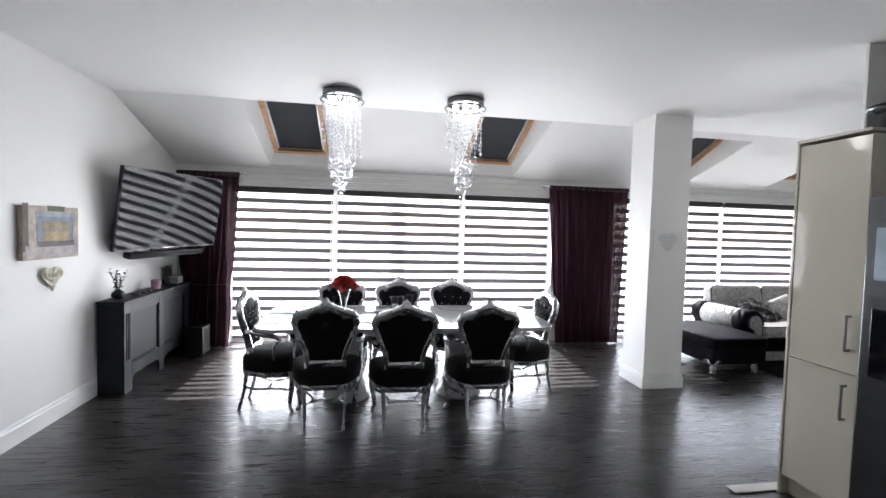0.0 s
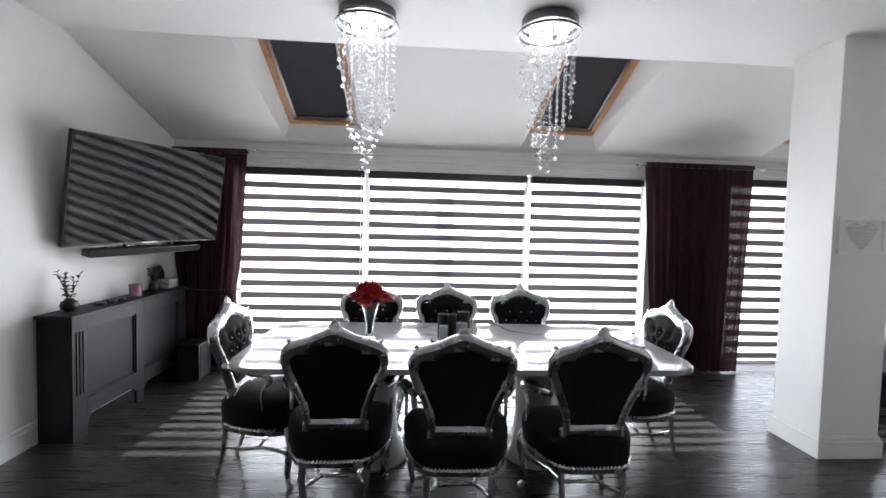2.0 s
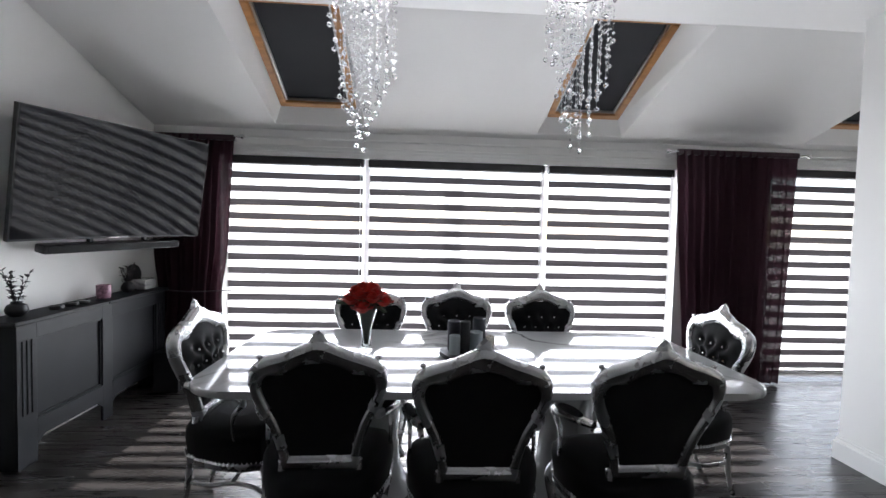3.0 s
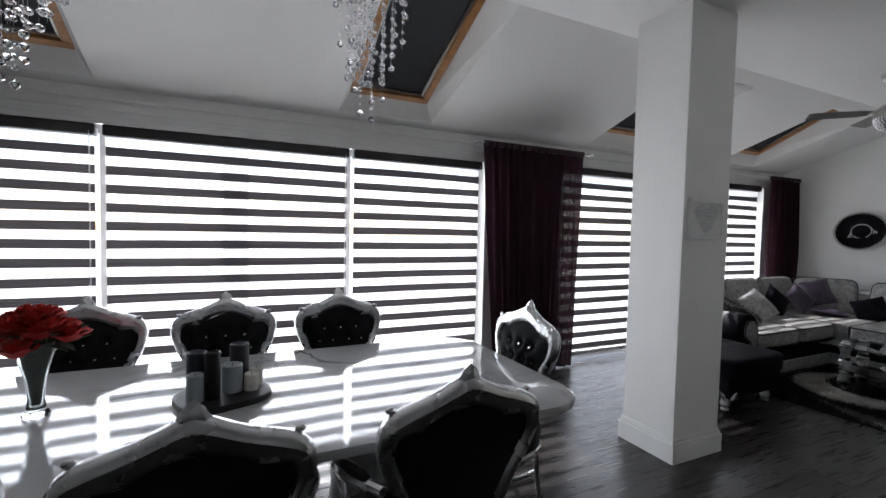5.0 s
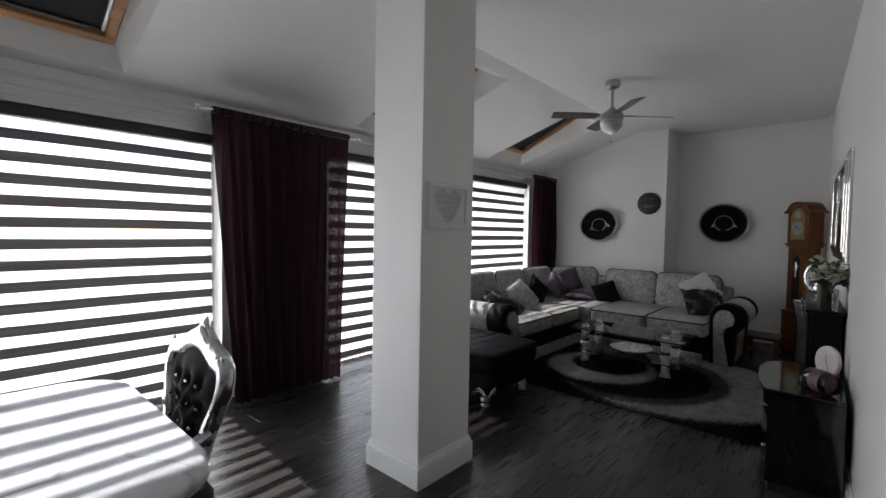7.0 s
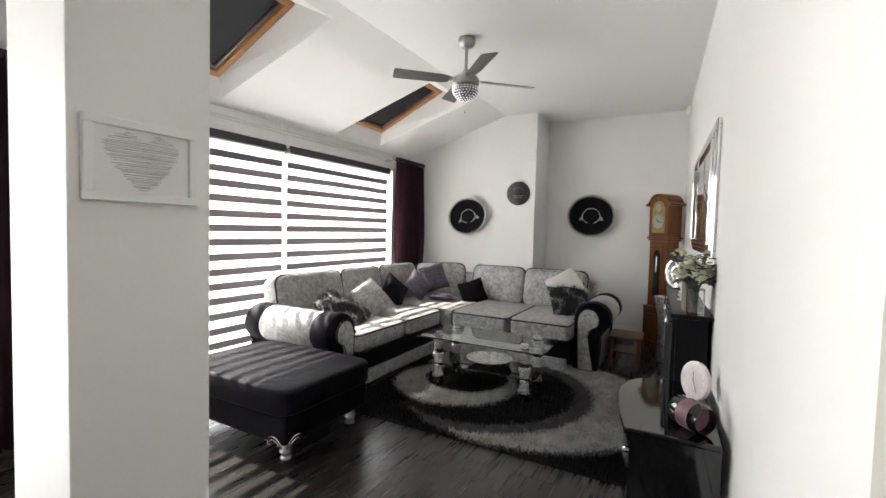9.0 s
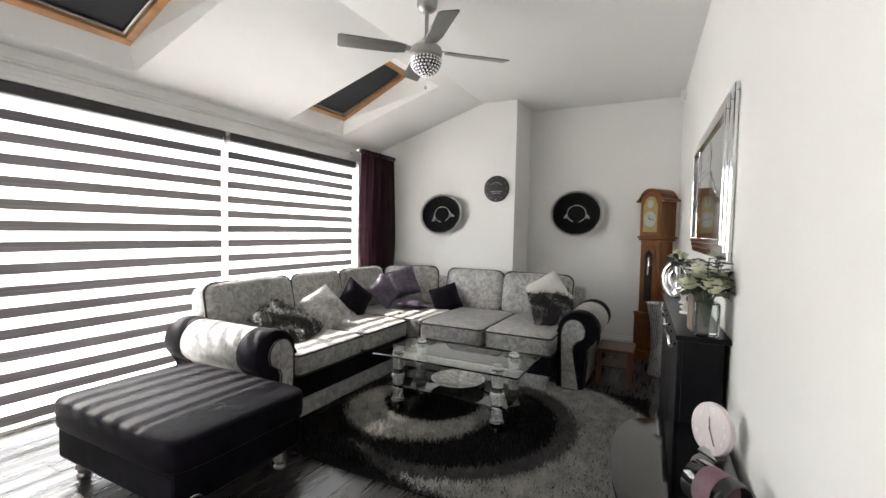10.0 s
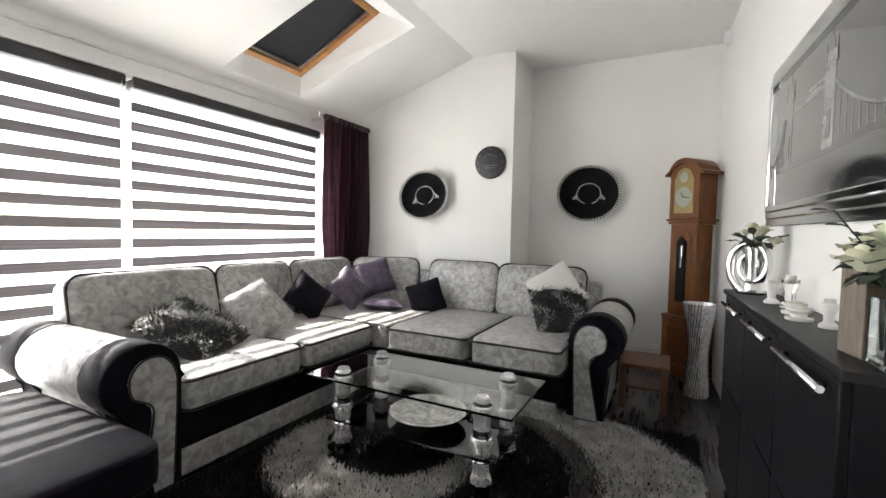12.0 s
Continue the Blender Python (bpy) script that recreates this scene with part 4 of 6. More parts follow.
def sofa_arm(parent, m):
    """m: local x outwards, local y towards the front end of the arm (0) and back (negative)."""
    def piece(name, mat, y0, y1, grow, label):
        bm = bmesh.new()
        cx, cz = 0.12, 0.35
        prism(bm, [(cx + (x - cx) * grow, cz + (z - cz) * (grow if z > 0.2 else 1)) for x, z in arm_profile()], y0, y1, "y", 0.012, 2)
        bmesh.ops.transform(bm, matrix=m, verts=bm.verts)
        return part(name, bm, mat, parent, label)
    a = piece("arm", CRUSH, -0.72, -0.16, 1.0, "rolled silver velvet arm")
    piece("arm_band", CRUSH_BLACK, -0.17, 0.0, 1.03, "black velvet band round the front of the arm")
    piece("arm_band", CRUSH_BLACK, -0.88, -0.71, 1.02, "black velvet band round the back of the arm")
    outline = curve_pts([(0.045, 0, 0.03), (0.035, 0, 0.25), (0.030, 0, 0.40), (0.035, 0, 0.52), (0.085, 0, 0.590), (0.165, 0, 0.592), (0.215, 0, 0.53), (0.205, 0, 0.45), (0.150, 0, 0.415), (0.125, 0, 0.37), (0.140, 0, 0.25), (0.165, 0, 0.12), (0.180, 0, 0.03)], 3)
    bm = bmesh.new()
    prism(bm, [(p.x, p.z) for p in outline], -0.002, 0.016, "y", 0.006, 2)
    bmesh.ops.transform(bm, matrix=m, verts=bm.verts)
    f = part("scroll_facing", bm, CRUSH, parent, "silver velvet scroll facing")
    bm = bmesh.new()
    tube(bm, [m @ Vector((p.x, 0.014, p.z)) for p in outline], 0.005, 5, closed=True)
    part("piping", bm, PIPING, f, "black piping")


def corner_sofa():
    t = thing("corner_sofa", Matrix.Identity(4), "silver crushed velvet corner sofa with black trim and scroll arms", "sofa")
    # frame: window run and far run
    part("base", boxed(4.90, 7.60, 5.06, 6.02, 0.13, 0.32, bevel=0.02), CRUSH_BLACK, t, "black velvet base")
    part("base", boxed(6.48, 7.60, 3.70, 5.10, 0.13, 0.318, bevel=0.02), CRUSH_BLACK, t, "black velvet base")
    part("plinth", boxed(5.00, 6.47, 5.045, 5.10, 0.02, 0.135, bevel=0.008), CRUSH, t, "silver velvet plinth band")
    part("plinth", boxed(6.465, 6.52, 3.72, 5.12, 0.02, 0.135, bevel=0.008), CRUSH, t, "silver velvet plinth band")
    part("plinth", boxed(5.0, 7.58, 5.9, 6.0, 0.0, 0.135), PIPING, t)
    part("plinth", boxed(7.48, 7.58, 3.7, 5.9, 0.0, 0.135), PIPING, t)
    part("back_frame", boxed(5.06, 7.62, 5.86, 6.04, 0.30, 0.74, bevel=0.05), CRUSH, t)
    part("back_frame", boxed(7.44, 7.62, 3.62, 5.90, 0.30, 0.76, bevel=0.04), CRUSH, t)
    for x0, x1 in ((5.07, 5.79), (5.79, 6.46)):
        seat_cushion(t, (x0 + x1) / 2, 5.42, 0.385, (x1 - x0) / 2 - 0.003, 0.42, 0.085)
    # corner seat with a chamfered front
    bm = bmesh.new()
    prism(bm, [(6.465, 5.02), (6.44, 4.96), (6.44, 4.90), (7.45, 4.90), (7.45, 5.86), (6.465, 5.86)], 0.30, 0.468, "z", 0.028, 3)
    part("seat_cushion", bm, CRUSH, t)
    for y0, y1 in ((4.27, 4.90), (3.68, 4.27)):
        seat_cushion(t, 6.90, (y0 + y1) / 2, 0.385, 0.50, (y1 - y0) / 2 - 0.003, 0.085)
    for x, w in ((5.375, 0.82), (6.10, 0.64), (6.79, 0.74)):
        back_cushion(t, pose(x, 5.80, 0.43, -12, 0, random.uniform(-1, 1)), w, 0.44, 0.22)
    back_cushion(t, pose(7.30, 5.50, 0.43, -12, 0, -62), 0.62, 0.44, 0.22)
    for y, w in ((4.75, 0.66), (4.07, 0.72)):
        back_cushion(t, pose(7.38, y, 0.43, -12, 0, -90), w, 0.44, 0.22)
    # window-run arm: outwards is -x, its front looks along -y; far-run arm: outwards is -y, its front looks along -x
    sofa_arm(t, Matrix(((-1, 0, 0, 5.06), (0, -1, 0, 5.02), (0, 0, 1, 0), (0, 0, 0, 1))))
    sofa_arm(t, Matrix(((0, -1, 0, 6.60), (-1, 0, 0, 3.68), (0, 0, 1, 0), (0, 0, 0, 1))))


corner_sofa()


def scatter_cushion(name, m, w, d, mat, label, tassel=False, spin=0):
    m = m @ pose(0, 0, 0, 0, 0, spin)
    t = thing(name, m, label, "cushion", "scatter cushions")
    bm = bmesh.new()
    n = 14
    def sheet(s):
        g = []
        for j in range(n + 1):
            row = []
            for i in range(n + 1):
                u, v = 2 * i / n - 1, 2 * j / n - 1
                pinch = 1 - 0.06 * ((1 - abs(u)) * abs(v) ** 4 + (1 - abs(v)) * abs(u) ** 4)
                th = d / 2 * ((1 - abs(u) ** 2.6) * (1 - abs(v) ** 2.6)) ** 0.55
                th *= 1 + 0.10 * math.sin(5 * u + 3 * v)
                row.append(bm.verts.new((w / 2 * u * pinch, w / 2 * v * pinch, s * th)))
            g.append(row)
        for j in range(n):
            for i in range(n):
                bm.faces.new((g[j][i], g[j][i + 1], g[j + 1][i + 1], g[j + 1][i]))
        return g
    a, b = sheet(1), sheet(-1)
    bmesh.ops.remove_doubles(bm, verts=bm.verts, dist=0.0008)
    body = part("cover", bm, mat, t)
    if tassel:
        rnd = random.Random(5)
        bm1, bm2 = bmesh.new(), bmesh.new()
        for k in range(1500):
            u, v = rnd.uniform(-1, 1), rnd.uniform(-1, 1)
            th = d / 2 * ((1 - abs(u) ** 2.6) * (1 - abs(v) ** 2.6)) ** 0.55
            p = Vector((w / 2 * u, w / 2 * v, th * 0.96))
            q = p + Vector((rnd.uniform(-0.035, 0.035), rnd.uniform(-0.035, 0.035), rnd.uniform(0.008, 0.03)))
            s = Vector((rnd.uniform(-1, 1), rnd.uniform(-1, 1), 0)).normalized() * 0.005
            tgt = bm2 if math.sin(u * 6 + 2 * math.sin(v * 4)) > 0.62 else bm1
            tgt.faces.new((tgt.verts.new(p - s), tgt.verts.new(p + s), tgt.verts.new(q)))
        for bmx, mt, lb in ((bm1, FUR_DARK, "black shaggy pile"), (bm2, FUR_PALE, "pale shaggy pile")):
            o = part("shaggy_pile", bmx, mt, t, lb, smooth=False)
            o["kind"] = "stuff"
    else:
        bm = bmesh.new()
        edge = [(-1 + 2 * k / 12, -1) for k in range(12)] + [(1, -1 + 2 * k / 12) for k in range(12)] + [(1 - 2 * k / 12, 1) for k in range(12)] + [(-1, 1 - 2 * k / 12) for k in range(12)]
        pts = []
        for u, v in edge:
            pinch = 1 - 0.06 * ((1 - abs(u)) * abs(v) ** 4 + (1 - abs(v)) * abs(u) ** 4)
            pts.append((w / 2 * u * pinch, w / 2 * v * pinch, 0))
        tube(bm, pts, 0.0045, 5, closed=True)
        part("seam_piping", bm, mat, body)
    return t


FUR_DARK = material("black_shaggy_pile", (0.008, 0.008, 0.008), 0.6, vary=0.4)
FUR_PALE = material("pale_shaggy_pile", (0.26, 0.255, 0.25), 0.5, vary=0.3)
scatter_cushion("shaggy_cushion", pose(5.38, 5.42, 0.565, 30, 0, 8), 0.46, 0.11, FUR_DARK, "black and grey shaggy cushion slumped on the seat", True, 20)
scatter_cushion("velvet_cushion", pose(5.84, 5.46, 0.615, 52, 0, -14), 0.345, 0.14, CRUSH, "silver crushed velvet cushion propped on a corner", spin=24)
scatter_cushion("black_cushion", pose(6.36, 5.55, 0.625, 66, 0, -10), 0.30, 0.12, CRUSH_BLACK, "black velvet cushion standing on a corner", spin=45)
scatter_cushion("purple_cushion", pose(6.82, 5.54, 0.635, 62, 0, -25), 0.29, 0.11, PLUM, "purple crushed velvet cushion standing on a corner", spin=40)
scatter_cushion("purple_cushion", pose(7.10, 5.48, 0.705, 66, 0, -45), 0.31, 0.11, PLUM, "purple crushed velvet cushion propped in the corner", spin=15)
scatter_cushion("purple_cushion", pose(6.98, 5.30, 0.50, 4, 6, 30), 0.34, 0.09, PLUM, "flat purple velvet cushion lying on the seat")
scatter_cushion("black_cushion", pose(7.14, 4.98, 0.57, 60, 0, -72), 0.29, 0.11, CRUSH_BLACK, "small black cushion leaning on the back", spin=22)
scatter_cushion("shaggy_cushion", pose(6.98, 3.82, 0.61, 48, 0, -75), 0.38, 0.13, FUR_DARK, "black and grey shaggy cushion under a pale one", True, 12)
scatter_cushion("pale_cushion", pose(7.08, 3.88, 0.735, 60, 0, -80), 0.33, 0.13, WHITE_SATIN, "pale satin cushion propped by the arm", spin=35)


def ottoman():
    t = thing("ottoman", pose(4.39, 5.12, 0), "black velvet footstool with chrome feet and chrome rings", "footstool")
    bm = bmesh.new()
    puff(bm, 0, 0, 0.345, 0.380, 0.51, 0.078, 0.2)
    part("cushion", bm, CRUSH_BLACK, t, "black velvet top cushion")
    part("base", boxed(-0.35, 0.35, -0.475, 0.475, 0.11, 0.275, bevel=0.02), CRUSH_BLACK, t)
    for sx in (-1, 1):
        for sy in (-1, 1):
            bm = bmesh.new()
            lathe(bm, [(0.026, 0.11), (0.030, 0.10), (0.026, 0.085), (0.036, 0.06), (0.038, 0.045), (0.030, 0.035), (0.026, 0.02), (0.033, 0.008), (0.031, 0.0)], 18, sx * 0.27, sy * 0.40)
            part("foot", bm, NICKEL, t, "turned chrome foot")
    for r in (0.038, 0.055):
        bm = bmesh.new()
        tube(bm, [(-0.352 - 0.012 * math.sin(math.pi * k / 14), -0.40 + r * math.cos(math.pi * k / 14), 0.10 + 1.1 * r * math.sin(math.pi * k / 14)) for k in range(15)], 0.0042, 7)
        part("chrome_ring", bm, CHROME, t, "curved chrome trim")
        bm = bmesh.new()
        tube(bm, [(-0.28 + r * math.cos(math.pi * k / 14), -0.478 - 0.012 * math.sin(math.pi * k / 14), 0.10 + 1.1 * r * math.sin(math.pi * k / 14)) for k in range(15)], 0.0042, 7)
        part("chrome_ring", bm, CHROME, t, "curved chrome trim")


ottoman()

# rug with a swirl in the pile
PILE_BLACK = material("black_rug_pile", (0.008, 0.008, 0.008), 0.8, vary=0.4, spec=0.2)
PILE_GREY = material("silver_rug_pile", (0.40, 0.388, 0.37), 0.6, vary=0.35, scale=12)
PILE_MID = material("charcoal_rug_pile", (0.085, 0.080, 0.078), 0.7, vary=0.35, scale=12)


def rug():
    x0, x1, y0, y1 = 4.80, 6.70, 2.98, 5.00
    cx, cy = (x0 + x1) / 2, (y0 + y1) / 2
    t = thing("rug", pose(cx, cy, 0), "shaggy black rug with a silver-grey swirl", "rug")
    part("backing", boxed(x0 - cx, x1 - cx, y0 - cy, y1 - cy, 0.0, 0.008, bevel=0.003), PILE_BLACK, t)
    rnd = random.Random(21)
    bms = [bmesh.new() for _ in range(3)]
    for k in range(84000):
        x, y = rnd.uniform(x0, x1), rnd.uniform(y0, y1)
        jx, jy = x + rnd.gauss(0, 0.012), y + rnd.gauss(0, 0.012)
        a = math.hypot(jx - 5.80, jy - 3.85)
        b = math.hypot((jx - 5.72), jy - 4.22)
        c = math.hypot(jx - 5.68, jy - 4.45)
        d = math.hypot(jx - 5.84, jy - 4.42)
        idx = 0
        if a < 1.00 and b > 0.73:
            idx = 1 if a < 0.97 and b > 0.86 else 2
        elif c < 0.52 and d > 0.36:
            idx = 1 if c < 0.50 else 2
        if idx == 0 and rnd.random() < 0.45:
            continue
        h = rnd.uniform(0.018, 0.030)
        p = Vector((x - cx, y - cy, 0.006))
        q = p + Vector((rnd.gauss(0, 0.010), rnd.gauss(0, 0.010), h))
        s = Vector((rnd.uniform(-1, 1), rnd.uniform(-1, 1), 0)).normalized() * 0.0028
        tg = bms[idx]
        v = [tg.verts.new(p - s), tg.verts.new(p + s), tg.verts.new(q + s * 0.7), tg.verts.new(q - s * 0.7)]
        tg.faces.new(v)
    for bmx, mt, nm in zip(bms, (PILE_BLACK, PILE_GREY, PILE_MID), ("black pile", "silver-grey pile", "charcoal pile")):
        o = part("pile", bmx, mt, t, nm, smooth=False)
        o["kind"] = "stuff"


rug()

# coffee table
GLASS = clear_glass("table_glass", (0.93, 0.97, 0.96), 0.0, 1.45)
SMOKED = clear_glass("smoked_glass", (0.10, 0.10, 0.11), 0.0, 1.45)


CRYSTAL_BLOCK = clear_glass("moulded_crystal", (0.95, 0.95, 0.95), 0.04, 1.5)
CRYSTAL_BLOCK.node_tree.nodes["Principled BSDF"].inputs["Transmission Weight"].default_value = 0.74


def coffee_table():
    t = thing("coffee_table", pose(5.755, 4.20, 0.03), "two-tier glass coffee table on stacked crystal legs", "coffee table")
    part("glass_top", boxed(-0.26, 0.26, -0.53, 0.53, 0.378, 0.390, bevel=0.004), GLASS, t, "clear bevelled glass top")
    part("glass_shelf", boxed(-0.20, 0.20, -0.45, 0.45, 0.158, 0.166, bevel=0.003), SMOKED, t, "smoked glass shelf")
    for sx in (-1, 1):
        for sy in (-1, 1):
            leg = new("leg")
            leg.parent = t
            leg.location = (sx * 0.165, sy * 0.37, 0)
            for z0, z1, nm, mat, ra, rb in ((0.0, 0.055, "black_block", BLACK_GLOSS, 0.036, 0.036), (0.055, 0.145, "crystal_block", CRYSTAL_BLOCK, 0.044, 0.032), (0.166, 0.24, "crystal_block", CRYSTAL_BLOCK, 0.032, 0.046), (0.145, 0.158, "chrome_disc", CHROME, 0.038, 0.038), (0.24, 0.252, "chrome_disc", CHROME, 0.040, 0.040), (0.252, 0.280, "black_block", BLACK_GLOSS, 0.037, 0.037), (0.280, 0.370, "crystal_block", CRYSTAL_BLOCK, 0.032, 0.046), (0.370, 0.378, "chrome_disc", CHROME, 0.040, 0.040), (0.390, 0.398, "chrome_disc", CHROME, 0.022, 0.022), (0.398, 0.425, "crystal_block", CRYSTAL_BLOCK, 0.036, 0.026)):
                bm = bmesh.new()
                ra, rb = ra * 1.14, rb * 1.14
                lathe(bm, [(ra * 0.9, z0), (ra, z0 + 0.004), ((ra + rb) / 2 * 0.86, (z0 + z1) / 2), (rb, z1 - 0.004), (rb * 0.9, z1)], 16)
                if nm == "crystal_block":
                    for v in bm.verts:
                        if round(math.degrees(math.atan2(v.co.y, v.co.x)) / 22.5) % 2:
                            v.co.x, v.co.y = v.co.x * 0.84, v.co.y * 0.84
                part(nm, bm, mat, leg, smooth=False)


coffee_table()
MOSAIC = material("mosaic_silver_glaze", (0.50, 0.49, 0.46), 0.22, vary=0.5, scale=30, fine=90, bump=0.3, dist=0.004)
bowl = thing("mosaic_bowl", pose(5.775, 4.19, 0.1965), "shallow silver mosaic bowl on the table's shelf", "bowl")
bm = bmesh.new()
lathe(bm, [(0, 0), (0.055, 0), (0.062, 0.006), (0.12, 0.024), (0.185, 0.050), (0.190, 0.056), (0.183, 0.058), (0.12, 0.034), (0.05, 0.016), (0, 0.014)], 40)
part("dish", bm, MOSAIC, bowl)


# ---- ceiling fan ----
def ceiling_fan():
    t = thing("ceiling_fan", pose(5.48, 4.335, H), "brushed nickel ceiling fan with four grey blades and crystal bowl", "ceiling fan")
    bm = bmesh.new()
    lathe(bm, [(0, 0), (0.062, 0), (0.066, -0.012), (0.062, -0.045), (0.045, -0.066), (0.018, -0.074), (0, -0.074)], 28)
    part("canopy", bm, NICKEL, t)
    bm = bmesh.new()
    tube(bm, [(0, 0, -0.07), (0, 0, -0.26)], 0.0125, 12)
    part("down_rod", bm, NICKEL, t)
    bm = bmesh.new()
    lathe(bm, [(0.020, -0.235), (0.030, -0.250), (0.062, -0.270), (0.098, -0.300), (0.104, -0.330), (0.100, -0.352), (0.090, -0.360), (0, -0.360)], 32)
    part("motor_housing", bm, NICKEL, t)
    blade_bm = bmesh.new()
    prism(blade_bm, [(0.13, -0.040), (0.20, -0.056), (0.54, -0.062), (0.553, -0.050), (0.553, 0.050), (0.54, 0.062), (0.20, 0.056), (0.13, 0.040)], -0.003, 0.003, "z", 0.002, 1)
    first = None
    for k in range(4):
        m = Matrix.Translation((0, 0, -0.315)) @ Matrix.Rotation(radians(-48 + 90 * k), 4, "Z") @ Matrix.Rotation(radians(13), 4, "X")
        if first is None:
            first = part("blade", blade_bm, BLADE, t, "silver-grey blade", m)
            bm = bmesh.new()
            prism(bm, [(0.085, -0.018), (0.15, -0.030), (0.20, -0.030), (0.20, 0.030), (0.15, 0.030), (0.085, 0.018)], 0.003, 0.009, "z", 0.001, 1)
            arm0 = part("blade_arm", bm, NICKEL, first)
            blade0, arm_mesh = first, arm0.data
        else:
            b = again(blade0, m, t)
            b["label"] = "silver-grey blade"
            a = new("blade_arm", arm_mesh)
            a.parent = b
    bowl_ob = None
    bm = bmesh.new()
    lathe(bm, [(0.086, -0.362), (0.088, -0.372), (0.078, -0.41), (0.052, -0.445), (0.0, -0.458)], 24)
    bowl_ob = part("light_bowl", bm, PLATE, t)
    bm = bmesh.new()
    for r, z, n in ((0.094, -0.372, 26), (0.094, -0.390, 26), (0.089, -0.408, 24), (0.080, -0.425, 22), (0.068, -0.440, 18), (0.052, -0.453, 14), (0.034, -0.463, 10), (0.014, -0.470, 5)):
        for k in range(n):
            a = 2 * math.pi * (k + 0.5 * (n % 4 == 2)) / n
            bmesh.ops.create_icosphere(bm, subdivisions=1, radius=0.0088, matrix=Matrix.Translation((r * math.cos(a), r * math.sin(a), z)))
    part("crystal_bead_rows", bm, STUD, bowl_ob, "rows of crystal beads", smooth=False)
    bm = bmesh.new()
    tube(bm, [(0, 0, -0.465), (0, 0, -0.53)], 0.001, 4)
    lathe(bm, [(0, -0.016), (0.007, -0.008), (0.009, 0.0), (0.006, 0.009), (0, 0.012)], 10, 0, 0, -0.545)
    part("pull_chain", bm, CHROME, t)


BLADE = material("silver_grey_blade", (0.21, 0.206, 0.20), 0.32, 0.7, vary=0.15, scale=5, fine=40, bump=0.03, dist=0.002, stretch=(1, 8, 1))
ceiling_fan()

# ---- far walls ----
FELT = material("black_felt", (0.007, 0.007, 0.008), 0.9, vary=0.3, fine=200, bump=0.15, dist=0.002, sheen=0.05, spec=0.15)
BRAID = material("silver_braid", (0.74, 0.73, 0.70), 0.5, 0.1, vary=0.2, fine=200, bump=0.3)


def sombrero(m, rx, rz):
    """Hung by its crown: local z points into the room."""
    t = thing("sombrero", m, "black felt sombrero with silver braid, hung on the wall", "hat", "hats on the wall")
    bm = bmesh.new()
    lathe(bm, [(0.0, 0.075), (0.05, 0.074), (0.088, 0.064), (0.098, 0.050), (0.112, 0.034), (0.16, 0.024), (0.22, 0.028), (0.262, 0.052), (0.280, 0.078), (0.284, 0.080), (0.284, 0.070), (0.262, 0.040), (0.22, 0.012), (0.12, 0.008), (0.09, 0.02), (0, 0.02)], 48, 0, 0, 0, rx / 0.284, rz / 0.284)
    body = part("felt", bm, FELT, t)
    bm = bmesh.new()
    n = 64
    for k in range(n):
        a = 2 * math.pi * k / n
        ca, sa = math.cos(a), math.sin(a)
        p, q = (rx * 0.925 * ca, rz * 0.925 * sa, 0.070), (rx * 1.022 * ca, rz * 1.022 * sa, 0.085)
        tube(bm, [p, q], 0.0066, 5)
    part("edge_stitching", bm, BRAID, body, "silver blanket stitching")
    bm = bmesh.new()
    tube(bm, [(0.104 * rx / 0.284 * math.cos(a), 0.104 * rz / 0.284 * math.sin(a), 0.044) for a in [radians(-72 + 6 * k) for k in range(55)]], 0.0034, 6)
    for s in (-1, 1):
        tube(bm, curve_pts([(s * 0.095, 0.030, 0.045), (s * 0.112, -0.010, 0.036), (s * 0.128, -0.050, 0.032), (s * 0.145, -0.045, 0.034), (s * 0.120, -0.020, 0.037), (s * 0.108, -0.055, 0.036)], 4), 0.0028, 6)
    part("crown_braid", bm, BRAID, body, "silver braid round the crown")
    return t


ON_BREAST = Matrix(((0, 0, -1, BREAST_X - 0.001), (-1, 0, 0, 0), (0, 1, 0, 0), (0, 0, 0, 1)))  # local x: towards -y, local y: up, local z: out of the wall


def on_far_wall(x, y, z, turn=0):
    m = ON_BREAST.copy()
    m.translation = (x, y, z)
    return m @ Matrix.Rotation(radians(turn), 4, "Z")


sombrero(on_far_wall(BREAST_X - 0.002, 5.33, 1.478, 12), 0.275, 0.236)
sombrero(on_far_wall(FAR_X - 0.002, 3.865, 1.515, 0), 0.292, 0.262)


